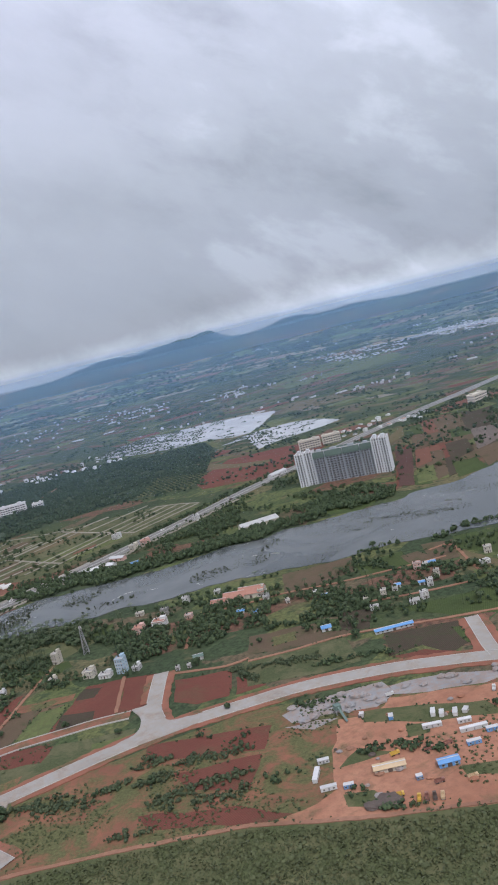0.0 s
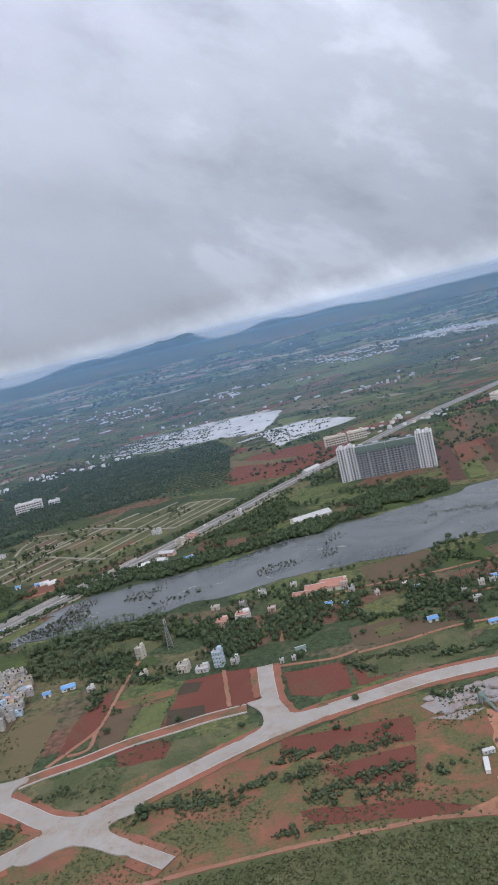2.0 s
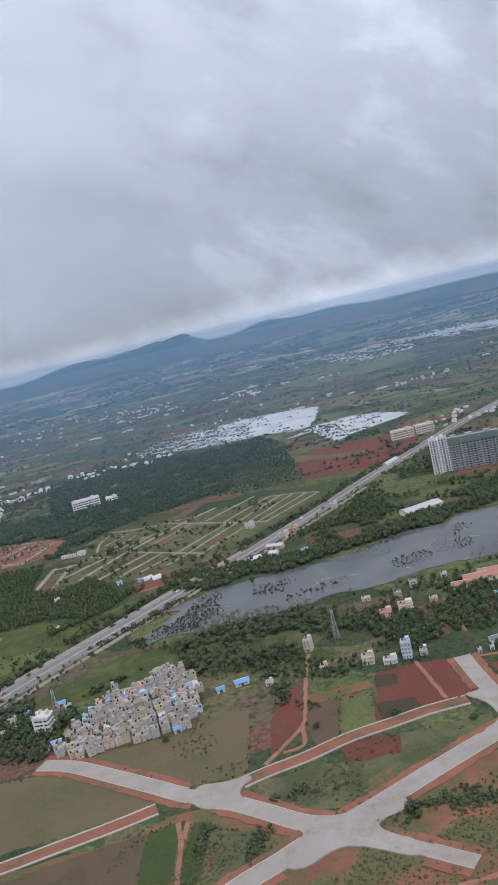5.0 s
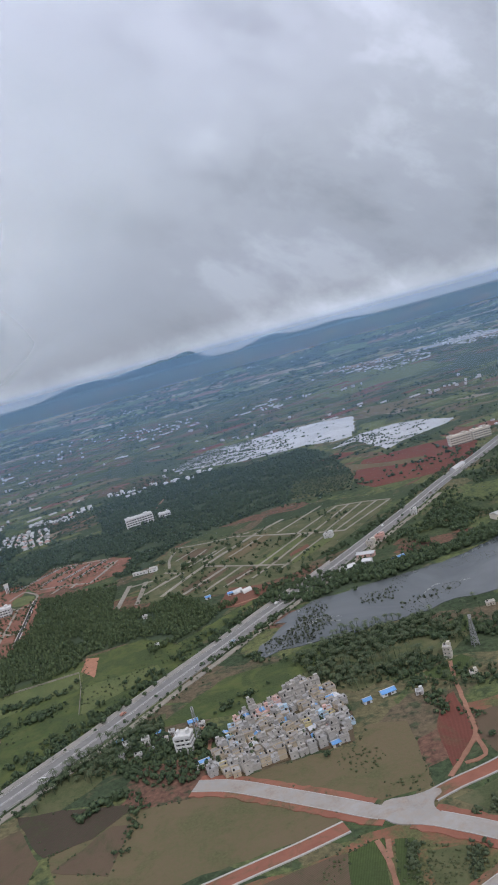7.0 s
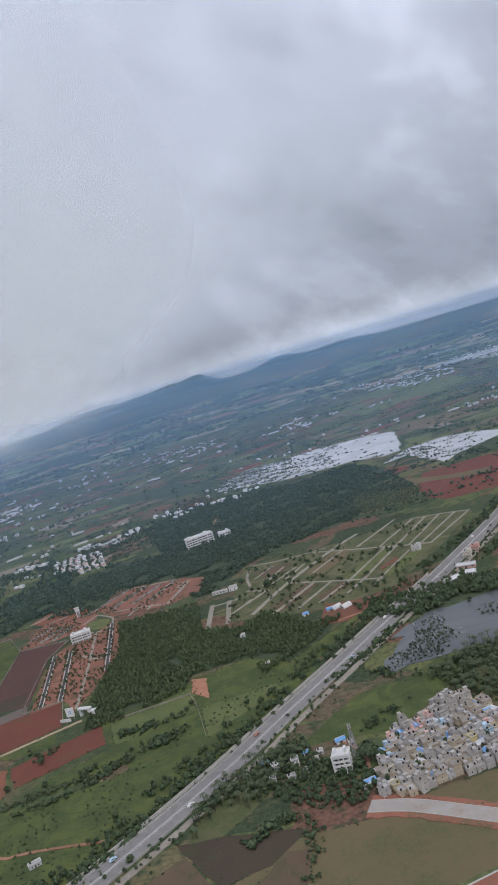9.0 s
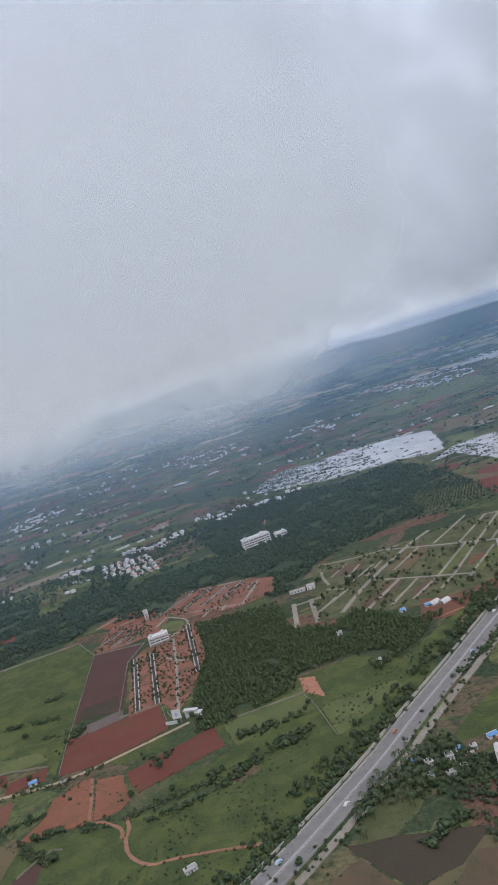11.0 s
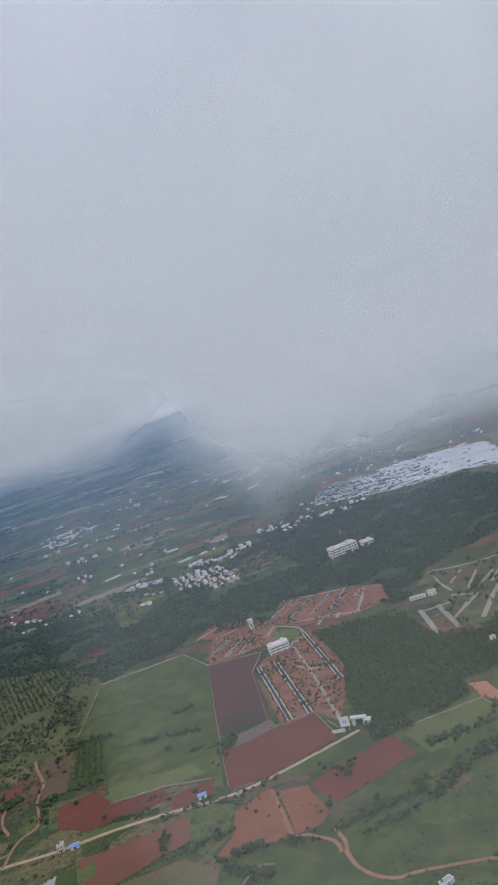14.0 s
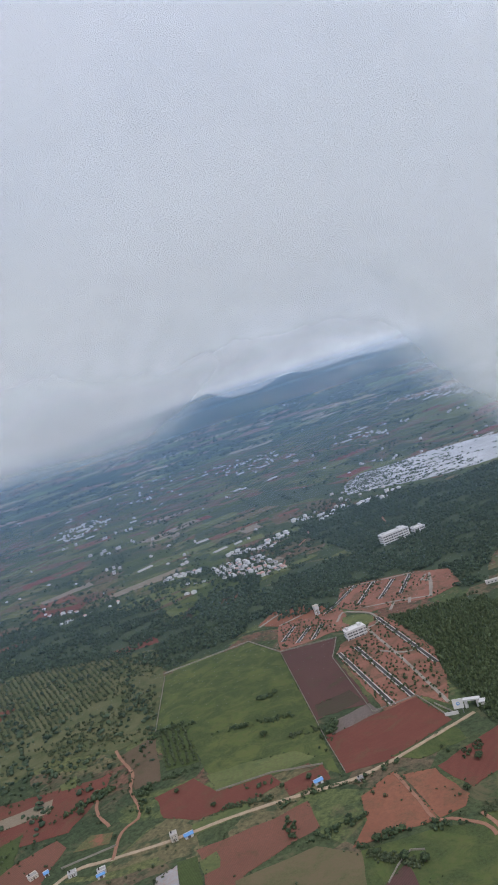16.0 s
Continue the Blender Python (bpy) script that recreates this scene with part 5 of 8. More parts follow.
def frond_crown(rnd, height):
    """A palm: a thin stem and drooping fronds."""
    v, f = [], []
    for i in range(5):
        a = 2 * math.pi * i / 5
        v += [(0.16 * math.cos(a), 0.16 * math.sin(a), 0), (0.1 * math.cos(a) + 0.2, 0.1 * math.sin(a), height)]
    for i in range(5):
        a, b = 2 * i, 2 * ((i + 1) % 5)
        f += [(a, b, b + 1), (a, b + 1, a + 1)]
    for i in range(13):
        a = 2 * math.pi * (i + rnd.random() * 0.6) / 13
        up, n = rnd.uniform(-0.1, 0.9), len(v)
        for s, (r, z) in enumerate(((0.1, 0), (0.85, 0.45 * up), (1.6, 0.4 * up - 0.35), (2.15, 0.2 * up - 1.0))):
            w = (0.08, 0.2, 0.17, 0.03)[s]
            v += [(0.2 + r * math.cos(a) - w * math.sin(a), r * math.sin(a) + w * math.cos(a), height + z), (0.2 + r * math.cos(a) + w * math.sin(a), r * math.sin(a) - w * math.cos(a), height + z)]
        for s in range(3):
            k = n + 2 * s
            f += [(k, k + 1, k + 3), (k, k + 3, k + 2)]
    return np.array(v, np.float32), np.array(f, np.int32)


RT = random.Random(5)
WOOD_FORMS = [clump_ball(RT, 1.0, RT.uniform(1.2, 1.9), 26, 0.36, 0.2) for _ in range(10)]
BUSH_FORMS = [clump_ball(RT, 1.0, 1.2, 6, 0.55, -0.1) for _ in range(5)]
FAR_FORMS = [clump_ball(RT, 1.35, 1.5, 1, 0.6, 0.0) for _ in range(8)]
RAFT_FORMS = [clump_ball(RT, 0.9, 1.0, 4, 0.6, -0.1, False) for _ in range(6)]
PALM_FORMS = [frond_crown(RT, h) for h in (5.0, 6.0, 7.0)]


def planted(name, material, forms, places, label, category, seed=3):
    """Many plants as one growth: rows of x, y, z, radius, height."""
    rnd = np.random.RandomState(seed)
    vs, fs, n = [], [], 0
    for x, y, z, r, h in places:
        v, f = forms[rnd.randint(len(forms))]
        a = rnd.rand() * 6.283
        c, s = math.cos(a), math.sin(a)
        q = np.stack([(v[:, 0] * c - v[:, 1] * s) * r + x, (v[:, 0] * s + v[:, 1] * c) * r + y, v[:, 2] * h + z], 1)
        vs.append(q)
        fs.append(f + n)
        n += len(v)
    if not vs:
        return None
    return tagged(new(name, tri_mesh(name, np.concatenate(vs), np.concatenate(fs), material)), label, category, "", "stuff")


def strewn(poly, gap, rnd, lo, hi, tall, gaps=0.0, grid=0.0):
    """Places in a parcel about gap metres apart, in rows where grid is a turn in degrees."""
    xs, ys = [p[0] for p in poly], [p[1] for p in poly]
    out = []
    cx, cy = sum(xs) / len(xs), sum(ys) / len(ys)
    half = max(max(xs) - min(xs), max(ys) - min(ys))
    n = int(half / gap) + 1
    c, s = math.cos(radians(grid)), math.sin(radians(grid))
    j = 0.12 if grid else 0.5
    for i in range(-n, n + 1):
        for k in range(-n, n + 1):
            u, v = gap * (i + rnd.uniform(-j, j)), gap * (k + rnd.uniform(-j, j))
            x, y = cx + u * c - v * s, cy + u * s + v * c
            if inside(poly, x, y) and noise.noise(Vector((x, y, 3)) / 28) > gaps - 0.5 + (0 if gaps else -1):
                r = rnd.uniform(lo, hi)
                out.append((x, y, 0, r, r * tall * rnd.uniform(0.8, 1.25)))
    return out


RW = random.Random(11)


def off_layout(places):
    """Leaves out what would stand on the cleared earth of the new layout."""
    return [p for p in places if not any(inside(q, p[0], p[1]) for q in NEW_LAYOUT)]


FOREST_FORMS = [clump_ball(RT, 1.0, 1.5, 8, 0.5, 0.2) for _ in range(8)]
planted("forest", M_WOOD, FOREST_FORMS, off_layout(p for p in strewn(FOREST1, 4.0, RW, 0.8, 2.6, 0.95, 0.2) if not inside(ORCH, p[0], p[1])) + strewn(ORCH, 5.0, RW, 1.1, 1.7, 1.0, 0, 24), "dense dark green wood beyond the plots", "forest")
planted("forest", M_PLANTATION, FOREST_FORMS, off_layout(strewn(FOREST2, 2.3, RW, 0.6, 1.5, 1.7, 0.06)), "dense dark plantation beside the red layout", "forest")
planted("forest", M_WOOD, FOREST_FORMS, off_layout(strewn(BANDW, 4.0, RW, 0.9, 2.5, 1.0, 0.34) + strewn(BANDW2, 4.0, RW, 0.9, 2.5, 1.0, 0.36)) + strewn(FAR1, 5, RW, 1.5, 3, 1.0, 0.2), "belt of dark trees across the fields", "forest")
planted("river_wood", M_TREE, WOOD_FORMS, strewn(BAND1, 3.4, RW, 1.0, 2.5, 1.15, 0.15) + strewn(BAND2, 3.4, RW, 1.0, 2.6, 1.15, 0.15) + strewn(BAND3, 3.8, RW, 1.0, 2.4, 1.15, 0.35) + strewn(BANDA, 3.6, RW, 1.0, 2.4, 1.15, 0.1), "dense trees along the river bank", "forest")
planted("grove", M_TREE, WOOD_FORMS, strewn(GROVEE, 2.9, RW, 0.8, 1.8, 1.15, 0.3) + strewn(GROVEF, 2.6, RW, 0.5, 1.3, 1.2, 0.4) + strewn(GROVEG, 2.9, RW, 0.8, 2.0, 1.2, 0.34) + strewn(GROVEH, 3.0, RW, 0.8, 1.9, 1.2, 0.38) + strewn(GROVE1, 2.9, RW, 0.8, 1.9, 1.15, 0.2), "garden trees among the farm houses", "grove")
planted("grove", M_TREE, WOOD_FORMS, strewn(GROVE2, 2.2, RW, 0.3, 0.9, 1.0, 0.42) + strewn(GROVE3, 2.4, RW, 0.3, 1.0, 1.0, 0.4), "undergrowth below coconut palms", "grove")
planted("palm_grove", M_PALM, PALM_FORMS, [(x, y, 0, 1, h / 2.4) for x, y, z, r, h in strewn(GROVE2, 4.2, RW, 1.2, 2.2, 1.2, 0.25) + strewn(GROVE3, 3.8, RW, 1.2, 2.2, 1.2, 0.2)], "coconut palm grove between village and highway", "grove")

# ---- buildings ----


def thing(name, x, y, turn, label, category, group="", z=0.0):
    ob = new(name)
    ob.empty_display_size = 1
    ob.matrix_basis = pose(x, y, z, 0, 0, turn)
    return tagged(ob, label, category, group)


PANES = {}


def window(parent, x, y, z, w, h, face):
    """A window in a wall: pale frame, dark pane. face: 0 front (-y), 1 right (+x), 2 back, 3 left."""
    key = (round(w, 2), round(h, 2))
    if key not in PANES:
        t = 0.09
        fr = boxes((-w / 2, -0.12, 0, -w / 2 + t, 0.06, h), (w / 2 - t, -0.12, 0, w / 2, 0.06, h), (-w / 2, -0.12, h - t, w / 2, 0.06, h), (-w / 2 - 0.1, -0.22, -0.1, w / 2 + 0.1, 0.06, 0))
        a = bpy.data.meshes.new("window")
        fr.to_mesh(a)
        fr.free()
        a.materials.append(M_KERB)
        pn = boxes((-w / 2 + t, -0.06, 0, w / 2 - t, 0.04, h - t))
        b = bpy.data.meshes.new("pane")
        pn.to_mesh(b)
        pn.free()
        b.materials.append(M_DARKPANE)
        PANES[key] = (a, b)
    a, b = PANES[key]
    ob = new("window", a)
    ob.parent = parent
    ob.matrix_basis = pose(x, y, z, 0, 0, 90 * face)
    pane = new("pane", b)
    pane.parent = ob
    return ob


def windows_round(parent, w, d, storeys, sh, bays, size=(1.0, 1.2), sides_too=True, base=0.0):
    for s in range(storeys):
        z = base + s * sh + sh * 0.35
        for b in range(bays):
            u = (b + 0.5) / bays - 0.5
            window(parent, u * w, -d / 2, z, size[0], size[1], 0)
        if sides_too:
            for b in range(max(1, bays - 1)):
                u = (b + 0.5) / max(1, bays - 1) - 0.5
                window(parent, w / 2, u * d, z, size[0], size[1], 1)
                window(parent, -w / 2, u * d, z, size[0], size[1], 3)


def tank(parent, x, y, z, material):
    bm = bmesh.new()
    bmesh.ops.create_cone(bm, cap_ends=True, segments=10, radius1=0.42, radius2=0.4, depth=0.8, matrix=Matrix.Translation((x, y, z + 0.4)))
    bmesh.ops.create_cone(bm, cap_ends=True, segments=10, radius1=0.4, radius2=0.14, depth=0.2, matrix=Matrix.Translation((x, y, z + 0.9)))
    return part("water_tank", bm, material, parent, "black plastic roof tank")


def flat_house(x, y, turn, w, d, storeys, wall, label, category="house", group="", name="house", sh=2.6, head=True, roof=None, bays=2, tank_too=True, trim=None, k=0.74, glazed=True):
    """A flat-roofed house: walls, a floor band each storey, roof slab with a parapet, stair head, door, windows, tank."""
    ob = thing(name, x, y, turn, label, category, group)
    w, d, sh = w * k, d * k, sh * k
    h = storeys * sh
    part("wall", boxes((-w / 2, -d / 2, 0, w / 2, d / 2, h)), wall, ob)
    for s in range(1, storeys):
        part("floor_band", boxes((-w / 2 - 0.12, -d / 2 - 0.35, s * sh - 0.12, w / 2 + 0.12, d / 2 + 0.12, s * sh + 0.1)), trim or M_KERB, ob)
    part("roof", boxes((-w / 2 - 0.2, -d / 2 - 0.3, h, w / 2 + 0.2, d / 2 + 0.2, h + 0.16)), roof or M_GREY, ob, "flat grey concrete roof")
    t, p = 0.14, 0.6
    part("parapet", boxes((-w / 2, -d / 2, h + 0.16, w / 2, -d / 2 + t, h + p), (-w / 2, d / 2 - t, h + 0.16, w / 2, d / 2, h + p), (-w / 2, -d / 2 + t, h + 0.16, -w / 2 + t, d / 2 - t, h + p), (w / 2 - t, -d / 2 + t, h + 0.16, w / 2, d / 2 - t, h + p)), wall, ob)
    if head:
        part("stair_head", boxes((w * 0.05, d * 0.02, h + 0.16, w / 2 - 0.3, d / 2 - 0.3, h + 1.6), (w * 0.05 - 0.12, d * 0.02 - 0.12, h + 1.6, w / 2 - 0.15, d / 2 - 0.15, h + 1.72)), wall, ob)
    if tank_too:
        tank(ob, -w * 0.28, d * 0.25, h + 0.16, M_TYRE)
    part("door", boxes((-0.38, -d / 2 - 0.06, 0, 0.38, -d / 2 + 0.02, 1.45)), M_RUST, ob, "dark wooden door")
    if glazed:
        windows_round(ob, w, d, storeys, sh, bays, (0.62, 0.7))
    return ob


def shed(x, y, turn, w, d, h, roof, wall, label, group="", pitch=0.28, name="shed", category="shed", bays=3):
    """A long shed under a pitched sheet roof with an overhang."""
    ob = thing(name, x, y, turn, label, category, group)
    part("wall", boxes((-w / 2, -d / 2, 0, w / 2, d / 2, h)), wall, ob)
    r = d * pitch
    bm = bmesh.new()
    o = 0.4
    prof = [(-d / 2 - o, h - 0.05), (0, h + r), (d / 2 + o, h - 0.05), (d / 2 + o, h + 0.08), (0, h + r + 0.13), (-d / 2 - o, h + 0.08)]
    a = [bm.verts.new((-w / 2 - o, q, z)) for q, z in prof]
    b = [bm.verts.new((w / 2 + o, q, z)) for q, z in prof]
    for i in range(6):
        bm.faces.new((a[i], b[i], b[(i + 1) % 6], a[(i + 1) % 6]))
    for e in (a, b):
        bm.faces.new((e[0], e[1], e[4], e[5]))
        bm.faces.new((e[1], e[2], e[3], e[4]))
    bmesh.ops.recalc_face_normals(bm, faces=bm.faces)
    part("roof", bm, roof, ob)
    bm = bmesh.new()
    for s in (-1, 1):
        q = [bm.verts.new((s * (w / 2 - 0.02), -d / 2, h)), bm.verts.new((s * (w / 2 - 0.02), d / 2, h)), bm.verts.new((s * (w / 2 - 0.02), 0, h + r - 0.1))]
        bm.faces.new(q)
    part("gable", bm, wall, ob)
    part("ridge_cap", boxes((-w / 2 - o, -0.2, h + r + 0.1, w / 2 + o, 0.2, h + r + 0.2)), M_TIN, ob)
    part("door", boxes((-0.8, -d / 2 - 0.06, 0, 0.8, -d / 2 + 0.02, min(2.0, h * 0.85))), M_RUST, ob, "dark sheet door")
    for i in range(bays):
        u = (i + 0.5) / bays - 0.5
        if abs(u * w) > 1.4:
            window(ob, u * w, -d / 2, h * 0.4, 1.0, min(1.0, h * 0.4), 0)
    return ob


# Housing estate: a row of tall blocks under construction, white end towers
APT, APT_TURN = (2.0, 724.0), -12.5


def tower_block(u0, u1, front, depth, storeys, sh, bays, wall, label, net, fins):
    m = Matrix.Translation((*APT, 0)) @ Matrix.Rotation(radians(APT_TURN), 4, "Z")
    c = m @ Vector(((u0 + u1) / 2, -front + depth / 2, 0))
    w, h = u1 - u0, storeys * sh
    ob = thing("apartment_block", c.x, c.y, APT_TURN, label, "apartment block", "apartment blocks in a row")
    # set-back walls, with the recess shade in their dark colour
    part("core", boxes((-w / 2 + 0.5, -depth / 2 + 0.9, 0, w / 2 - 0.5, depth / 2 - 0.5, h)), M_APTSHADE, ob, "inner walls darkened for recess shade")
    for s in range(1, storeys + 1):
        part("floor_slab", boxes((-w / 2 + 0.1, -depth / 2 + 0.1, s * sh - 0.18, w / 2 - 0.1, depth / 2 - 0.1, s * sh)), wall, ob)
    for b in range(bays + 1):
        x = -w / 2 + w * b / bays
        x0, x1 = (x - fins / 2, x + fins / 2) if 0 < b < bays else ((x, x + fins) if b == 0 else (x - fins, x))
        part("pier", boxes((x0, -depth / 2, 0, x1, -depth / 2 + 1.0, h + (1.5 if b % 2 == 0 else 0.6))), wall, ob)
        part("pier", boxes((x0, depth / 2 - 1.0, 0, x1, depth / 2, h + 0.6)), wall, ob)
    for side in (-1, 1):
        for k in range(3):
            y0 = -depth / 2 + 1.0 + k * (depth - 2) / 3
            x0 = -w / 2 if side < 0 else w / 2 - 0.6
            part("pier", boxes((x0, y0 + 0.4, 0, x0 + 0.6, y0 + (depth - 2) / 3 - 0.9, h + 0.6)), wall, ob)
    bw = w / bays
    for s in range(storeys):
        for b in range(bays):
            x = -w / 2 + bw * (b + 0.5)
            window(ob, x + bw * 0.05, -depth / 2 + 0.9, s * sh + 0.5, min(1.5, bw * 0.45), 1.3, 0)
            if b % 2 == 0:
                part("balcony", boxes((x - bw * 0.3, -depth / 2 - 0.35, s * sh + 0.05, x + bw * 0.3, -depth / 2 + 0.15, s * sh + 0.75)), wall, ob)
    part("roof", boxes((-w / 2, -depth / 2, h, w / 2, depth / 2, h + 0.25)), M_GREY, ob, "bare concrete roof")
    part("lift_room", boxes((-w * 0.2, -1.5, h + 0.25, w * 0.15, 2.5, h + 2.6), (-w * 0.22, -1.7, h + 2.6, w * 0.17, 2.7, h + 2.8)), wall, ob)
    if net:
        part("safety_net", boxes((-w / 2 - 0.1, -depth / 2 - 0.5, h - 4.2, w / 2 + 0.1, -depth / 2 - 0.4, h + 1.8), (-w / 2 - 0.1, depth / 2 + 0.4, h - 4.2, w / 2 + 0.1, depth / 2 + 0.5, h + 1.8)), M_NET, ob, "green construction netting")
    return ob


tower_block(0, 8.2, 3, 16, 14, 2.2, 3, M_APT, "white end tower of an unfinished estate", False, 0.9)
tower_block(8.2, 16.4, 0, 14, 14, 2.2, 3, M_APT, "white tower with vertical ribs", False, 0.8)
tower_block(17, 28, 0, 13, 13, 2.2, 4, M_APTGREY, "grey unfinished block under green netting", True, 0.4)
tower_block(28.8, 45, 0, 13, 13, 2.2, 5, M_APTGREY, "grey unfinished block under green netting", True, 0.4)
tower_block(45.8, 61.6, 0, 13, 13, 2.2, 5, M_APTGREY, "grey unfinished block under green netting", True, 0.4)
tower_block(62.4, 73, 0, 13, 13, 2.2, 4, M_APTGREY, "grey unfinished block under green netting", True, 0.4)
tower_block(73.5, 81, 1, 16, 14, 2.3, 3, M_APT, "white tower with vertical ribs", False, 0.9)
tower_block(81, 88.5, 3, 18, 14, 2.3, 3, M_APT, "white end tower of an unfinished estate", False, 0.9)

# Large single buildings


def banded_building(x, y, turn, w, d, storeys, sh, wall, label, bays, name="building", category="building", stairs=True):
    ob = thing(name, x, y, turn, label, category)
    h = storeys * sh
    # wall behind the bands is grey: their shade put into its colour
    part("wall", boxes((-w / 2 + 0.4, -d / 2 + 0.5, 0, w / 2 - 0.4, d / 2 - 0.4, h)), M_GREY, ob, "recessed wall in grey for its shade")
    for s in range(storeys):
        part("band", boxes((-w / 2, -d / 2, s * sh + sh * 0.62, w / 2, d / 2, (s + 1) * sh + 0.1)), wall, ob)
        for b in range(bays):
            window(ob, ((b + 0.5) / bays - 0.5) * (w - 1.5), -d / 2 + 0.45, s * sh + 0.35, w / bays * 0.6, sh * 0.55, 0)
    for b in range(0, bays + 1, 2):
        part("pier", boxes((-w / 2 + b * w / bays - 0.25, -d / 2 - 0.15, 0, -w / 2 + b * w / bays + 0.25, -d / 2 + 0.5, h + 0.6)), wall, ob)
    part("roof", boxes((-w / 2 - 0.2, -d / 2 - 0.2, h + 0.1, w / 2 + 0.2, d / 2 + 0.2, h + 0.4)), wall, ob)
    part("parapet", boxes((-w / 2, -d / 2, h + 0.4, w / 2, -d / 2 + 0.25, h + 1.1)), wall, ob)
    part("parapet", boxes((-w / 2, d / 2 - 0.25, h + 0.4, w / 2, d / 2, h + 1.1)), wall, ob)
    if stairs:
        part("stair_head", boxes((w * 0.2, -d * 0.1, h + 0.4, w * 0.34, d * 0.3, h + 2.6)), wall, ob)
        part("stair_head", boxes((-w * 0.4, -d * 0.1, h + 0.4, -w * 0.3, d * 0.3, h + 2.2)), wall, ob)
    return ob


banded_building(-370, 958, 13, 33, 11, 4, 2.7, M_WHITE, "long white four storey building with banded storeys", 10)
banded_building(-340, 966, 13, 14, 9, 2, 2.6, M_WHITE, "small white annex among trees", 4)
banded_building(18, 925, 4, 26, 10, 4, 2.7, M_CREAM, "cream coloured apartment house behind the estate", 8)
banded_building(45, 929, 4, 22, 10, 4, 2.7, M_CREAM, "cream coloured apartment house behind the estate", 7)
banded_building(-473, 716, 8, 17, 9, 3, 2.3, M_WHITE, "white clubhouse of the new layout", 7)
banded_building(-288, 387, -14, 8.2, 7, 4, 2.1, M_WHITE, "white four storey house beside the mast", 3)
banded_building(236, 985, 40, 26, 12, 3, 3.2, M_CREAM, "cream factory building near the highway", 7)
flat_house(-150, 410, -22, 5.2, 6.5, 3, M_CREAM, "tall narrow cream house at a field edge", sh=2.8)
flat_house(-104, 377, -14, 6.2, 7, 4, M_PALEBLUE, "tall white and blue house with balconies", sh=2.7, trim=M_WHITE, bays=3)
flat_house(-96, 376, -14, 5, 6, 1, M_WHITE, "low white house beside the blue one", sh=3.0)
flat_house(-123, 380, -10, 8, 7, 2, M_CREAM, "cream two storey house with a terrace", sh=2.5)
flat_house(-113, 375, -10, 9, 6, 1, M_WHITE, "long low white house with a terrace", sh=2.6)
flat_house(-104, 428, -8, 9, 8, 2, M_PINK, "pink and white villa with a red roof terrace", sh=2.8, roof=M_TILE)
flat_house(-92, 432, -8, 11, 9, 2, M_WHITE, "white villa with a salmon roof terrace", sh=2.8, roof=M_TILE)
flat_house(-145, 384, -10, 5, 5, 1, M_CREAM, "small cream house by the lane", sh=2.6)
flat_house(-173, 381, -10, 5, 4, 1, M_TIN, "small pale hut by the lane", sh=2.2, tank_too=False)
flat_house(-138, 640, -30, 9, 8, 2, M_PINK, "pink house by the highway", sh=2.8, roof=M_TILE)
flat_house(-147, 632, -30, 9, 8, 2, M_CREAM, "pale cream house by the highway", sh=2.8)
shed(-156, 608, -25, 14, 5, 2.6, M_TIN, M_PINK, "long low shed with a pale roof by the river")
shed(-158, 591, -25, 7, 5, 2.6, M_TIN, M_WHITE, "small pale shed by the river")
shed(-174, 587, 20, 12, 5, 2.6, M_TIN, M_WHITE, "small pale shed by the river")
shed(-137, 578, 20, 9, 5, 2.6, M_BLUEROOF, M_WHITE, "shed with a blue roof on the river bank")
shed(-37, 617, 18, 32, 14, 3.6, M_DULLTIN, M_CREAM, "long pale warehouse among riverside trees", pitch=0.12, bays=9)
flat_house(-98, 687, -20, 7, 7, 2, M_WHITE, "white house beside the highway", sh=2.8)
flat_house(-174, 687, -25, 10, 8, 2, M_WHITE, "white house among the plots", sh=2.6)
shed(-22, 806, 48, 24, 6, 3.4, M_TIN, M_WHITE, "long white shed beside the highway", bays=6)

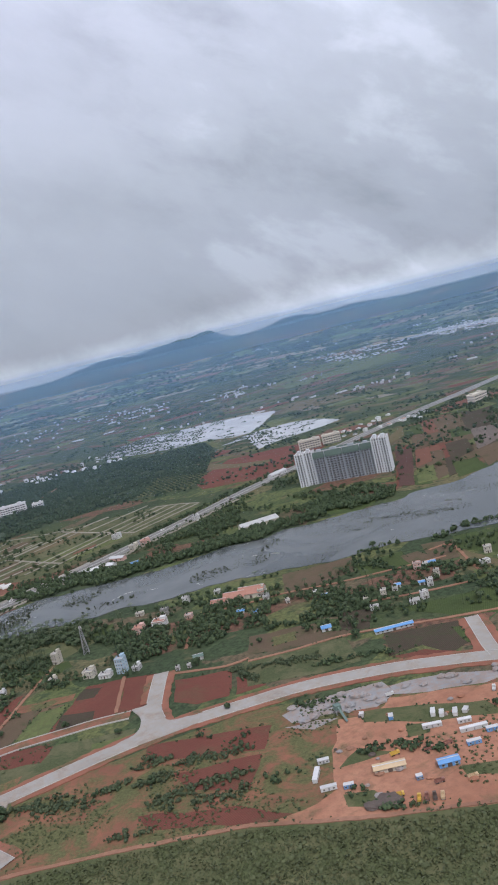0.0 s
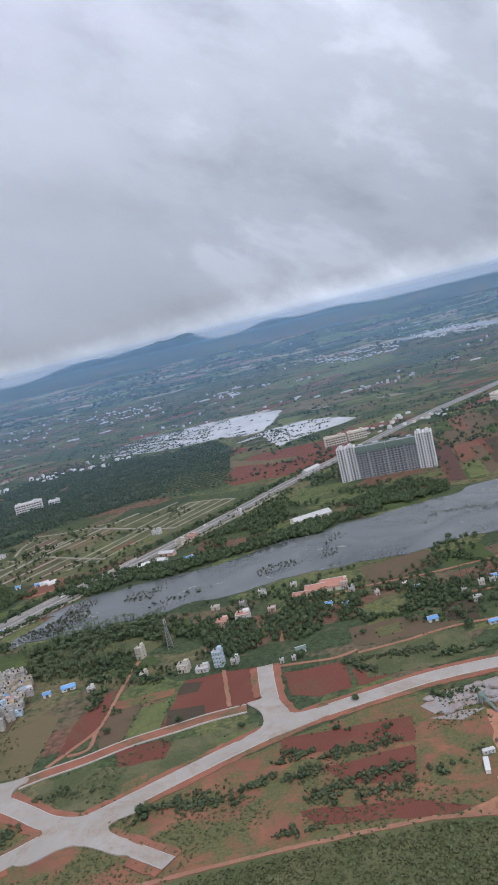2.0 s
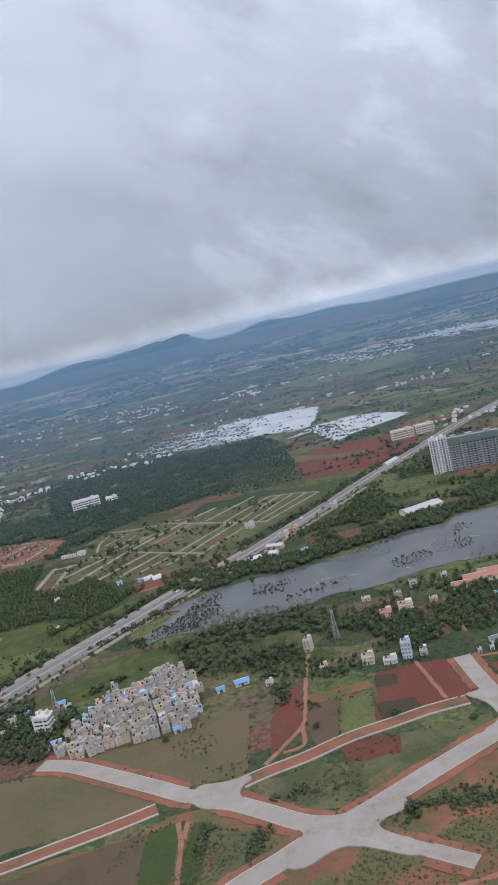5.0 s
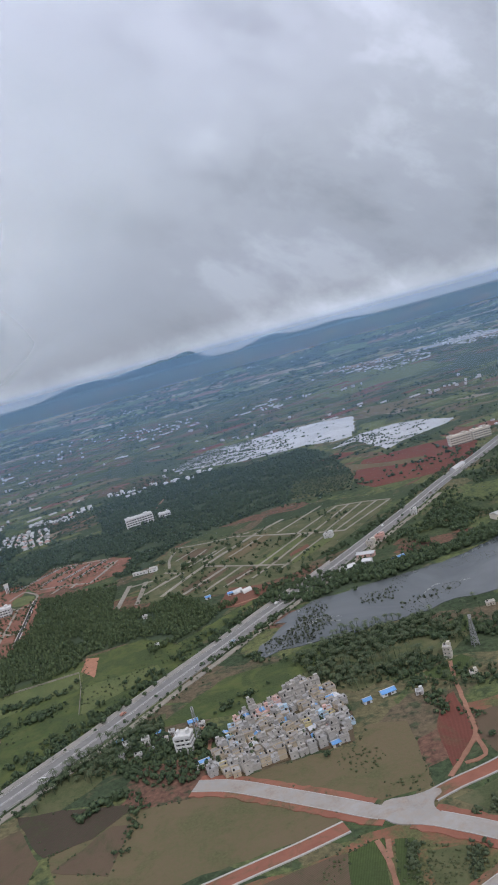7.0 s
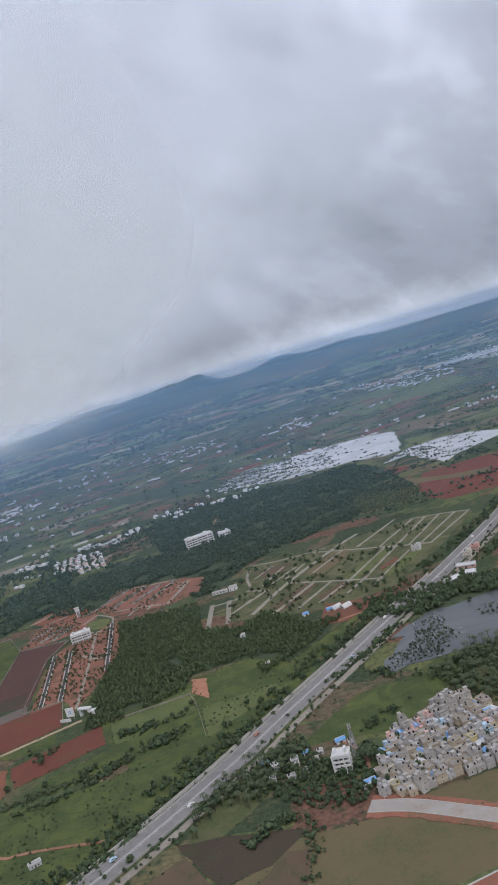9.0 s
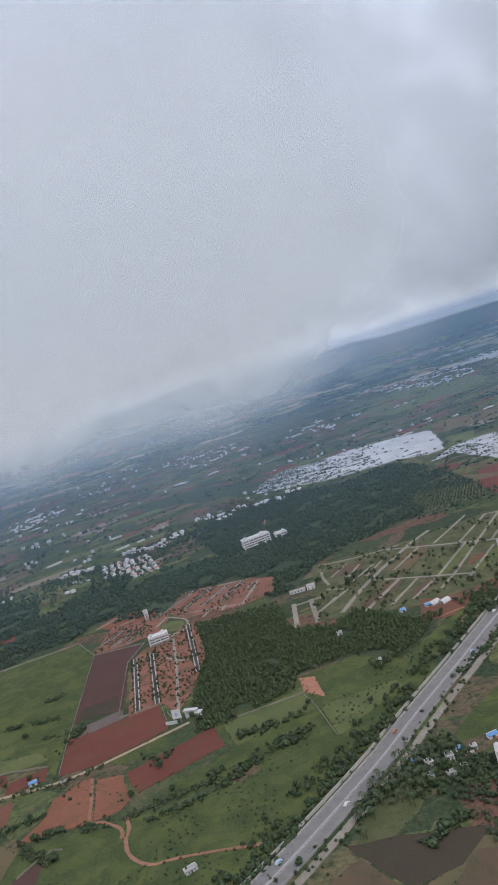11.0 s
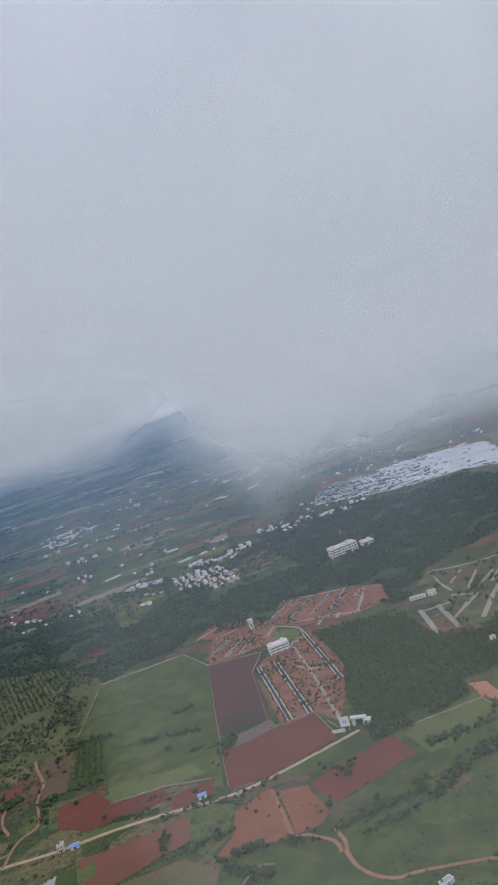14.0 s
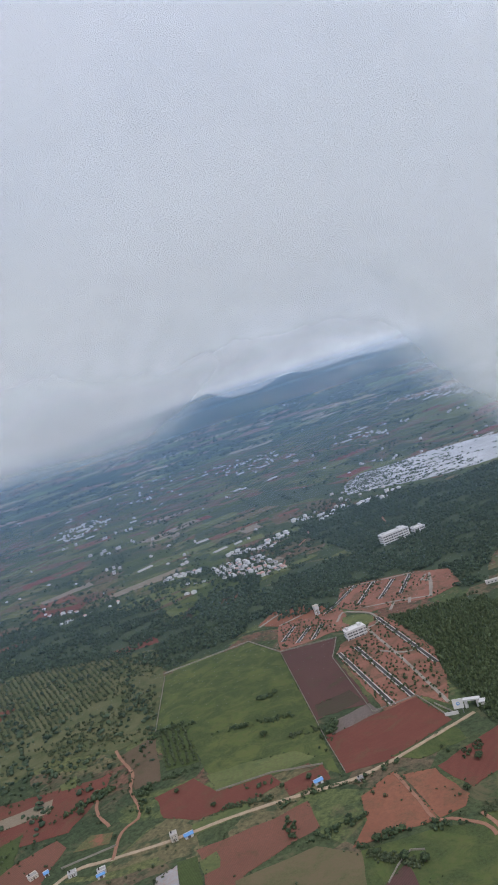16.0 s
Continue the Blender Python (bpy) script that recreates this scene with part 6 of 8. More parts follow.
# Brick yard and houses on the south bank
shed(-57, 447, -8, 9, 5, 2.4, M_TILE, M_CREAM, "long shed with a red brown roof")
shed(-47, 450, -8, 13, 9, 2.8, M_TILE, M_CREAM, "broad shed with a red brown roof")
shed(-36, 452, -8, 16, 11, 2.8, M_TILE, M_CREAM, "broad shed with a salmon roof")
flat_house(-30, 449, -8, 5, 9, 2, M_CREAM, "cream two storey building beside the sheds", sh=2.8)
flat_house(-27, 440, -8, 5, 5, 1, M_WHITE, "small white house beside the sheds")
for hx, hy, hw, hd, hs, hm, ht in ((40, 403, 4, 5, 2, M_CREAM, -8), (33, 387, 6, 4.5, 1, M_WHITE, -8), (47, 408, 4, 3.5, 1, M_WHITE, -10), (66, 404, 4.5, 4, 2, M_WHITE, -6), (72, 416, 4, 4, 2, M_CREAM, -12), (54, 384, 7, 5, 1, M_WHITE, -8), (60, 388, 5, 4, 2, M_WHITE, 20), (64, 434, 6, 4, 2, M_PINK, -8), (69, 436, 4, 4, 1, M_WHITE, -8), (106, 436, 6, 5, 2, M_CREAM, -8), (100, 419, 7, 5, 1, M_WHITE, 12), (110, 420, 5, 5, 1, M_WHITE, 5), (30, 402, 3.5, 3.5, 1, M_CREAM, 0), (3, 429, 4, 3, 1, M_WHITE, 0), (-14, 426, 3, 5, 1, M_CREAM, 10), (-75, 437, 6, 5, 1, M_PINK, -8), (-80, 465, 6, 5, 2, M_WHITE, -8), (-110, 460, 7, 4, 1, M_CREAM, -8), (-72, 364, 2.5, 2.5, 1, M_WHITE, -8), (-66, 364, 2.5, 2, 1, M_WHITE, -8), (-92, 452, 6, 5, 2, M_GREY, -8), (-60, 470, 5, 5, 1, M_WHITE, -8)):
    flat_house(hx, hy, ht, hw, hd, hs, hm, "small flat roofed farm house among trees", group="farm houses", head=False, sh=2.6)
for hx, hy, hw, hd, ht in ((6, 374, 6, 4.5, 5), (8, 420, 4, 4, 5), (49, 412, 4, 3, 0), (62, 408, 4, 3, 0), (-42, 425, 5, 3, 0), (-33, 419, 4, 3, 8), (73, 437, 5, 3, 0), (-187, 389, 9, 5, 12), (-198, 386, 5, 4, 12)):
    shed(hx, hy, ht, hw * 0.8, hd * 0.8, 1.7, M_BLUEROOF, M_WHITE, "small shed with a bright blue sheet roof", group="blue roofed sheds", bays=2)
shed(39, 357, 5, 19, 2.6, 1.5, M_BLUEROOF, M_TIN, "long narrow shed with a bright blue roof", bays=8)
shed(-62, 372, 8, 5, 3, 2, M_NET, M_WHITE, "small hut with a green roof", bays=1)

# Village of tight flat-roofed houses
VILLAGE = [(-276, 358), (-275, 376), (-268, 394), (-262, 403), (-248, 411), (-236, 419), (-222, 424), (-210, 404), (-207, 380), (-210, 355), (-228, 355), (-250, 354), (-263, 352)]
RV = random.Random(21)
field(M_BROWN, "trodden earth lanes between village houses", VILLAGE)
PROTO = []
for i, (wall, w, d, st) in enumerate(((M_VWHITE, 4.2, 3.6, 1), (M_VCREAM, 3.6, 4.4, 2), (M_GREY, 4.0, 3.4, 1), (M_PALEBLUE, 3.4, 3.8, 1), (M_VCREAM, 4.6, 3.4, 1), (M_VWHITE, 3.4, 3.6, 2), (M_PINK, 3.4, 3.8, 1), (M_YELLOW, 3.2, 3.4, 1), (M_GREY, 3.6, 3.8, 2), (M_VWHITE, 4.6, 3.2, 2))):
    tone = {M_VWHITE: "whitewashed", M_VCREAM: "cream", M_GREY: "bare grey", M_PALEBLUE: "pale blue", M_PINK: "pink", M_YELLOW: "yellow"}[wall]
    PROTO.append(flat_house(-240, 380, 0, w, d, st, wall, tone + " flat roofed village house packed close to others", group="village houses", head=i % 3 != 1, sh=2.2, bays=1, k=1.06, roof=(M_GREY, M_ROOFDIRT, M_DULLTIN, M_ROOFDIRT)[i % 4]))
for name, roof in (("blue", M_BLUEROOF), ("grey", M_TIN)):
    PROTO.append(shed(-240, 380, 0, 3.8, 3.2, 2.0, roof, M_CREAM, f"small village house with a {name} sheet roof", group="village houses", name="house", category="house", bays=2))
used = [False] * len(PROTO)
c, s = math.cos(radians(14)), math.sin(radians(14))
for i in range(-12, 13):
    for k in range(-12, 13):
        u, v = 4.35 * i + (1.0 if i > 1 else 0) + RV.uniform(-0.8, 0.8), 4.1 * k + RV.uniform(-0.8, 0.8)
        x, y = -240 + u * c - v * s, 384 + u * s + v * c
        if not inside(VILLAGE, x, y) or RV.random() < 0.05:
            continue
        j = RV.choices(range(len(PROTO)), weights=[4, 5, 4, 1.6, 5, 3, 2.2, 1.6, 4, 3, 1.8, 2])[0]
        m = pose(x, y, 0, 0, 0, 14 + 90 * RV.randrange(4) + RV.uniform(-12, 12)) @ Matrix.Diagonal((1, 1, RV.uniform(0.75, 1.25), 1))
        if used[j]:
            copy_thing(PROTO[j], m)
        else:
            PROTO[j].matrix_basis = m
            used[j] = True

# Houses round the mast, and farms along the pale track
for hx, hy, hw, hd, hs, hm, ht in ((-281, 368, 5, 4, 1, M_WHITE, 10), (-310, 404, 5, 5, 2, M_WHITE, 0), (-313, 393, 5, 4, 1, M_GREY, 10), (-300, 402, 4, 4, 1, M_CREAM, 0), (-320, 404, 4, 5, 2, M_WHITE, 20), (-322, 396, 4, 5, 1, M_WHITE, 0), (-306, 395, 4, 3, 1, M_TIN, 0), (-297, 408, 4, 4, 1, M_WHITE, 0), (-281, 408, 4, 4, 1, M_WHITE, 0), (-624, 515, 5, 6, 2, M_CREAM, 5), (-705, 526, 7, 6, 1, M_CREAM, 30), (-681, 515, 6, 5, 1, M_WHITE, 10), (-664, 508, 6, 5, 1, M_WHITE, 10), (-330, 604, 5, 4, 1, M_WHITE, 0), (-315, 537, 4, 4, 1, M_WHITE, 0), (-437, 385, 8, 4, 1, M_TIN, 25), (-519, 509, 4, 3, 1, M_GREY, 0)):
    flat_house(hx, hy, ht, hw, hd, hs, hm, "small flat roofed house beside a farm track", group="farm houses", head=False, sh=2.4)
for hx, hy, hw, hd, ht in ((-541, 521, 6, 4, 14), (-616, 513, 6, 4, 14), (-286, 413, 6, 4, 12), (-697, 524, 3, 4, 20), (-664, 504, 5, 3, 14), (-279, 370, 6, 4, 14), (-325, 413, 4, 3, 0), (-304, 411, 3, 3, 0), (-262, 604, 8, 4, 0), (-281, 609, 5, 4, 20)):
    shed(hx, hy, ht, hw * 0.8, hd * 0.8, 1.7, M_BLUEROOF, M_WHITE, "small shed with a bright blue sheet roof", group="blue roofed sheds", bays=2)


def greenhouse(x, y, turn):
    ob = thing("poly_tunnel", x, y, turn, "white domed polythene tunnel", "greenhouse", "poly tunnels")
    bm = bmesh.new()
    prev = None
    for i in range(9):
        a = math.pi * i / 8
        row = [bm.verts.new((sx * 4, 2.6 * math.cos(a), 2.8 * math.sin(a))) for sx in (-1, 1)]
        if prev:
            bm.faces.new((prev[0], prev[1], row[1], row[0]))
        prev = row
    bmesh.ops.holes_fill(bm, edges=bm.edges)
    bmesh.ops.recalc_face_normals(bm, faces=bm.faces)
    part("cover", bm, M_WHITE, ob)
    part("door", boxes((-4.05, -0.7, 0, -3.98, 0.7, 1.9)), M_GREY, ob)


greenhouse(-258, 605, 30)
greenhouse(-251, 602, 30)

# Water tower and court of the layout
tower = thing("water_tower", -491, 798, 20, "white square water tower on four columns", "water tower")
for tx in (-1.4, 1.4):
    for ty in (-1.4, 1.4):
        part("column", boxes((tx - 0.3, ty - 0.3, 0, tx + 0.3, ty + 0.3, 5.6)), M_WHITE, tower)
part("tank", boxes((-2.1, -2.1, 5.6, 2.1, 2.1, 9.0, 0.2)), M_WHITE, tower, "white concrete tank")
part("roof", boxes((-2.4, -2.4, 9.0, 2.4, 2.4, 9.3)), M_CREAM, tower)
part("stair", boxes((-0.5, -2.0, 0, 0.5, -1.7, 5.6)), M_GREY, tower)
club = thing("low_building", -344, 732, -8, "long low white building at the edge of a wood", "building")
part("wall", boxes((-10, -1.6, 0, 4, 1.6, 2.4)), M_WHITE, club)
part("roof", boxes((-10.3, -1.9, 2.4, 4.3, 1.9, 2.65)), M_KERB, club)
part("wing", boxes((6, -2, 0, 13, 4, 3.4)), M_WHITE, club)
part("roof", boxes((5.7, -2.3, 3.4, 13.3, 4.3, 3.65)), M_KERB, club)
for wx in (-8, -5, -2, 1, 7.5, 11):
    window(club, wx, -1.6 if wx < 5 else -2, 0.8, 1.2, 1.0, 0)

# Gate of the layout with its signboard
gate = thing("entrance_gate", -440, 545, -25, "white entrance gate of the layout", "gate")
for gx in (-3.5, 3.5):
    part("pillar", boxes((gx - 0.8, -1.2, 0, gx + 0.8, 1.2, 4.5)), M_WHITE, gate)
part("lintel", boxes((-5, -1.6, 4.5, 5, 1.6, 5.4)), M_WHITE, gate)
part("guard_room", boxes((4.3, -2, 0, 7.5, 2, 3.2), (4.0, -2.3, 3.2, 7.8, 2.3, 3.45)), M_WHITE, gate)
sign = thing("signboard", -449, 542, -18, "white square signboard with a blue ring", "sign")
part("board", boxes((-3, -0.15, 3.2, 3, 0.15, 9.2)), M_WHITE, sign)
part("post", boxes((-2.2, -0.2, 0, -1.8, 0.2, 3.2)), M_STEEL, sign)
part("post", boxes((1.8, -0.2, 0, 2.2, 0.2, 3.2)), M_STEEL, sign)
bm = bmesh.new()
ro, ri = [], []
for i in range(20):
    a = 2 * math.pi * i / 20
    ro.append(bm.verts.new((1.1 * math.cos(a), -0.18, 6.2 + 1.1 * math.sin(a))))
    ri.append(bm.verts.new((0.5 * math.cos(a) + 0.1, -0.18, 6.3 + 0.5 * math.sin(a))))
for i in range(20):
    bm.faces.new((ro[i], ro[(i + 1) % 20], ri[(i + 1) % 20], ri[i]))
part("emblem", bm, M_BLUEROOF, sign, "plain blue ring")
part("sign_wall", boxes((-9, -0.3, 0, -1, 0.3, 2.0)), M_WHITE, sign, "low white entrance wall")


def mast(x, y, h, label):
    """A lattice mast: four legs that lean together, rings and cross braces."""
    ob = thing("lattice_mast", x, y, 10, label, "mast", "lattice masts")

    def rod(bm, a, b, t):
        a, b = Vector(a), Vector(b)
        m = Matrix.Translation((a + b) / 2) @ (b - a).to_track_quat("Z", "Y").to_matrix().to_4x4() @ Matrix.Diagonal((t, t, (b - a).length, 1))
        bmesh.ops.create_cube(bm, size=1, matrix=m)

    w0, w1, n = 1.6, 0.35, 9
    legs = [(-1, -1), (1, -1), (1, 1), (-1, 1)]
    for lx, ly in legs:
        bm = bmesh.new()
        rod(bm, (lx * w0, ly * w0, 0), (lx * w1, ly * w1, h), 0.24)
        part("leg", bm, M_STEEL, ob)
    for k in range(n):
        bm = bmesh.new()
        wa, wb = w0 + (w1 - w0) * k / n, w0 + (w1 - w0) * (k + 1) / n
        for i in range(4):
            (ax, ay), (bx, by) = legs[i], legs[(i + 1) % 4]
            rod(bm, (ax * wa, ay * wa, h * k / n), (bx * wb, by * wb, h * (k + 1) / n), 0.14)
            rod(bm, (ax * wb, ay * wb, h * (k + 1) / n), (bx * wb, by * wb, h * (k + 1) / n), 0.14)
        part("brace", bm, M_STEEL, ob)
    for k in range(3):
        a = 2.1 * k
        part("antenna", boxes((0.7 * math.cos(a) - 0.15, 0.7 * math.sin(a) - 0.15, h - 2.2, 0.7 * math.cos(a) + 0.15, 0.7 * math.sin(a) + 0.15, h - 0.2)), M_WHITE, ob, "white panel antenna")
    return ob


mast(-281, 389, 20, "grey lattice telephone mast beside a white house")
mast(-134, 415, 17, "grey lattice mast beside a dirt lane")

# Building yard on the orange earth


def container(x, y, turn, length, material, label):
    ob = thing("site_cabin", x, y, turn, label, "cabin", "site cabins")
    ob.scale = (0.72, 0.72, 0.62)
    part("body", boxes((-length / 2, -1.2, 0.25, length / 2, 1.2, 2.6, 0.06)), material, ob)
    part("roof", boxes((-length / 2 - 0.1, -1.3, 2.6, length / 2 + 0.1, 1.3, 2.72)), M_TIN, ob)
    part("door", boxes((-0.4, -1.26, 0.3, 0.4, -1.19, 2.2)), M_STEEL, ob)
    for i in (-1, 1):
        window(ob, i * length * 0.3, -1.2, 1.2, 0.9, 0.8, 0)
    return ob


for cx, cy, ct, cl, cm, cn in ((-5, 246, 80, 11, M_WHITE, "long white site cabin on bare earth"), (-1, 237, 4, 8, M_WHITE, "long white site cabin on bare earth"), (-2, 254, 4, 6, M_TIN, "short grey cabin on bare earth"), (42, 272, 80, 6, M_WHITE, "white site cabin in a row"), (45, 270, 78, 5, M_WHITE, "white site cabin in a row"), (50, 269, 78, 6, M_WHITE, "white site cabin in a row"), (54, 269, 60, 4, M_WHITE, "short white cabin in a row"), (40, 263, 0, 10, M_TIN, "long pale cabin on bare earth"), (52, 262, 0, 7, M_WHITE, "white site cabin on orange earth"), (54, 256, 4, 14, M_WHITE, "long white cabin with blue trim"), (60, 253, 4, 6, M_BLUEROOF, "blue site cabin on orange earth"), (52, 247, 4, 7, M_BLUEROOF, "blue site cabin on orange earth"), (6, 236, 0, 5, M_BLUEROOF, "blue tank cabin on orange earth"), (30, 233, 8, 3, M_BLUEROOF, "short blue cabin on orange earth"), (26, 275, 85, 4, M_BLUEROOF, "blue cabin standing on end of a track"), (15, 281, 80, 3, M_WHITE, "short white cabin on gravel")):
    container(cx, cy, ct, cl, cm, cn)
shed(21, 242, 2, 11, 3.6, 1.7, M_TAN, M_CREAM, "open site shed with a tan sheet roof", pitch=0.12, bays=4)
shed(41, 238, 5, 7, 3.2, 1.8, M_BLUEROOF, M_BLUEROOF, "big blue sheet shed on orange earth", pitch=0.15)


def lorry(x, y, turn, body, label, group="lorries"):
    ob = thing("lorry", x, y, turn, label, "lorry", group)
    ob.scale = (0.62, 0.62, 0.62)
    part("chassis", boxes((-2.8, -0.9, 0.5, 2.8, 0.9, 0.75)), M_STEEL, ob)
    part("cab", boxes((1.5, -1.0, 0.75, 2.8, 1.0, 2.4, 0.12)), body, ob)
    part("windscreen", boxes((2.78, -0.85, 1.5, 2.83, 0.85, 2.2)), M_DARKPANE, ob)
    part("tipper", boxes((-2.8, -1.05, 0.8, 1.3, -0.95, 2.1), (-2.8, 0.95, 0.8, 1.3, 1.05, 2.1), (-2.8, -0.95, 0.8, 1.3, 0.95, 0.95), (1.2, -0.95, 0.95, 1.3, 0.95, 2.3), (-2.8, -0.95, 0.95, -2.7, 0.95, 1.9)), body, ob)
    for wx in (-2.0, -1.1, 2.0):
        for wy in (-0.95, 0.95):
            bm = bmesh.new()
            bmesh.ops.create_cone(bm, cap_ends=True, segments=12, radius1=0.48, radius2=0.48, depth=0.3, matrix=Matrix.Translation((wx, wy, 0.48)) @ Matrix.Rotation(radians(90), 4, "X"))
            part("wheel", bm, M_TYRE, ob)
    return ob


for lx, ly, lt, lm in ((36, 229, 10, M_TRUCK), (47, 228, 5, M_TAN), (28, 222, 80, M_YELLOWMACH), (30.5, 222, 82, M_TRUCK), (33, 221.5, 85, M_RUST), (35.5, 221, 80, M_TAN), (24, 250, 15, M_YELLOWMACH), (36, 249, 5, M_TRUCK), (43, 250, 20, M_TRUCK), (28, 293, 12, M_WHITE), (22, 226, 0, M_YELLOWMACH), (68, 281, 75, M_WHITE), (63, 245, 60, M_WHITE)):
    lorry(lx, ly, lt, lm, "tipper lorry parked on the orange building yard")


def heap(x, y, r, h, material, label, name="heap"):
    bm = bmesh.new()
    bmesh.ops.create_icosphere(bm, subdivisions=3, radius=1)
    for v in bm.verts:
        k = 1 + 0.35 * noise.noise(v.co * 2 + Vector((x, y, 0)))
        v.co = Vector((v.co.x * r * k, v.co.y * r * k * 0.8, max(0, v.co.z) ** 0.8 * h * k))
    ob = part(name, bm, material, None)
    ob.location = (x, y, 0.3)
    return tagged(ob, label, "heap", "heaps")


for i in range(16):
    heap(RV.uniform(-14, 26), RV.uniform(286, 303), RV.uniform(1.2, 3.2), RV.uniform(0.7, 1.8), M_GRAVEL, "heap of grey crushed stone")
for i in range(9):
    heap(RV.uniform(34, 74), RV.uniform(289, 300), RV.uniform(1.0, 2.6), RV.uniform(0.5, 1.2), M_GRAVEL, "heap of grey crushed stone")
heap(18, 224, 5, 1.6, M_RUST, "dark heap of scrap and mesh")
heap(13, 223, 3, 1.2, M_RUST, "dark heap of scrap and mesh")
for i in range(26):
    heap(RV.uniform(0, 70), RV.uniform(216, 282), RV.uniform(0.6, 1.8), RV.uniform(0.4, 1.0), RV.choice((M_ORANGE, M_RUST, M_GRAVEL, M_DIRT)), "small heap of earth and rubble")

plant = thing("stone_crusher", 6, 287, 20, "green stone crusher with a slanting belt", "machine")
part("hopper", boxes((-1.4, -1.4, 2.2, 1.4, 1.4, 4.2, 0.2)), M_NET, plant)
for px in (-1.2, 1.2):
    for py in (-1.2, 1.2):
        part("leg", boxes((px - 0.15, py - 0.15, 0, px + 0.15, py + 0.15, 2.2)), M_STEEL, plant)
bm = boxes((-0.5, -4.5, -0.12, 0.5, 4.5, 0.12))
bmesh.ops.transform(bm, matrix=Matrix.Translation((0, -4.5, 2.2)) @ Matrix.Rotation(radians(22), 4, "X"), verts=bm.verts)
part("belt", bm, M_NET, plant)


def car(x, y, turn, paint_mat, label, z=0.475):
    ob = thing("car", x, y, turn, label, "car", "cars on the highway", z)
    bm = bmesh.new()
    prof = [(-1.9, 0.3), (1.9, 0.3), (1.9, 0.75), (1.0, 0.9), (0.5, 1.4), (-0.9, 1.4), (-1.6, 0.95), (-1.9, 0.85)]
    a = [bm.verts.new((px, -0.8, pz)) for px, pz in prof]
    b = [bm.verts.new((px, 0.8, pz)) for px, pz in prof]
    bm.faces.new(a)
    bm.faces.new(b[::-1])
    for i in range(len(prof)):
        bm.faces.new((a[i], b[i], b[(i + 1) % len(prof)], a[(i + 1) % len(prof)]))
    bmesh.ops.recalc_face_normals(bm, faces=bm.faces)
    part("body", bm, paint_mat, ob)
    part("glass", boxes((-0.8, -0.82, 0.95, 0.6, 0.82, 1.3)), M_DARKPANE, ob)
    for wx in (-1.2, 1.2):
        for wy in (-0.75, 0.75):
            bm = bmesh.new()
            bmesh.ops.create_cone(bm, cap_ends=True, segments=10, radius1=0.32, radius2=0.32, depth=0.2, matrix=Matrix.Translation((wx, wy, 0.32)) @ Matrix.Rotation(radians(90), 4, "X"))
            part("wheel", bm, M_TYRE, ob)
    return ob


hs = sides(hline)
for i, w, m, n in ((9, -3.5, M_WHITE, "white"), (14, 3.5, M_GREY, "grey"), (19, -4, M_TILE, "red"), (22, 4, M_WHITE, "white"), (29, 3.6, M_PALEBLUE, "blue"), (33, -3.4, M_WHITE, "white"), (39, 3.8, M_TILE, "red"), (47, -3.8, M_PALEBLUE, "blue"), (52, 3.5, M_WHITE, "white"), (58, -3.5, M_GREY, "grey"), (66, 3.6, M_WHITE, "white"), (74, -3.6, M_RUST, "dark")):
    q = hline[i] + hs[i] * w
    d = hline[i + 1] - hline[i]
    car(q.x, q.y, math.degrees(math.atan2(d.y, d.x)), m, n + " car on the highway")

# Far hamlets: walls under hipped or flat roofs with eaves, too small to pick apart
FAR_WALLS = np.array([(-1, -1, 0), (1, -1, 0), (1, 1, 0), (-1, 1, 0), (-1, -1, 1), (1, -1, 1), (1, 1, 1), (-1, 1, 1)], np.float32)
FAR_ROOF = np.array([(-1.12, -1.12, 1), (1.12, -1.12, 1), (1.12, 1.12, 1), (-1.12, 1.12, 1), (-0.5, 0, 1.5), (0.5, 0, 1.5)], np.float32)
WALL_F = np.array([(0, 1, 5), (0, 5, 4), (1, 2, 6), (1, 6, 5), (2, 3, 7), (2, 7, 6), (3, 0, 4), (3, 4, 7)], np.int32)
ROOF_F = np.array([(0, 1, 5), (0, 5, 4), (1, 2, 5), (2, 3, 4), (2, 4, 5), (3, 0, 4), (0, 2, 1), (0, 3, 2)], np.int32)
HAMLET = {"wall": ([], [], M_WHITE), "pale_roof": ([], [], M_WHITE), "pink_roof": ([], [], M_PINK), "grey_roof": ([], [], M_GREY)}


def hamlet_house(x, y, turn, k, roofs):
    w, d, h = RV.uniform(2.3, 3.4) * k, RV.uniform(2.0, 2.8) * k, RV.choice((2.0, 2.0, 3.9)) * k
    c, sn = math.cos(radians(turn)), math.sin(radians(turn))
    kind = RV.choices(("pale_roof", "pink_roof", "grey_roof"), weights=roofs)[0]
    for key, form, faces in (("wall", FAR_WALLS, WALL_F), (kind, FAR_ROOF, ROOF_F)):
        v = form * (w, d, h)
        if key != "wall":
            v[:, 2] = h + (form[:, 2] - 1) * 2.4 * k + 0.02
        vs, fs, _ = HAMLET[key]
        fs.append(faces + len(vs) * len(form))
        vs.append(np.stack([v[:, 0] * c - v[:, 1] * sn + x, v[:, 0] * sn + v[:, 1] * c + y, v[:, 2]], 1))


def hamlet(poly, gap, turn, keep=1.0):
    xs, ys = [p[0] for p in poly], [p[1] for p in poly]
    for _ in range(int((max(xs) - min(xs)) * (max(ys) - min(ys)) / gap ** 2)):
        x, y = RV.uniform(min(xs), max(xs)), RV.uniform(min(ys), max(ys))
        if inside(poly, x, y) and RV.random() < keep:
            hamlet_house(x, y, turn + 90 * RV.randrange(2) + RV.uniform(-14, 14), RV.uniform(0.7, 1.0), (4, 1, 2))


ROW_TREES = []


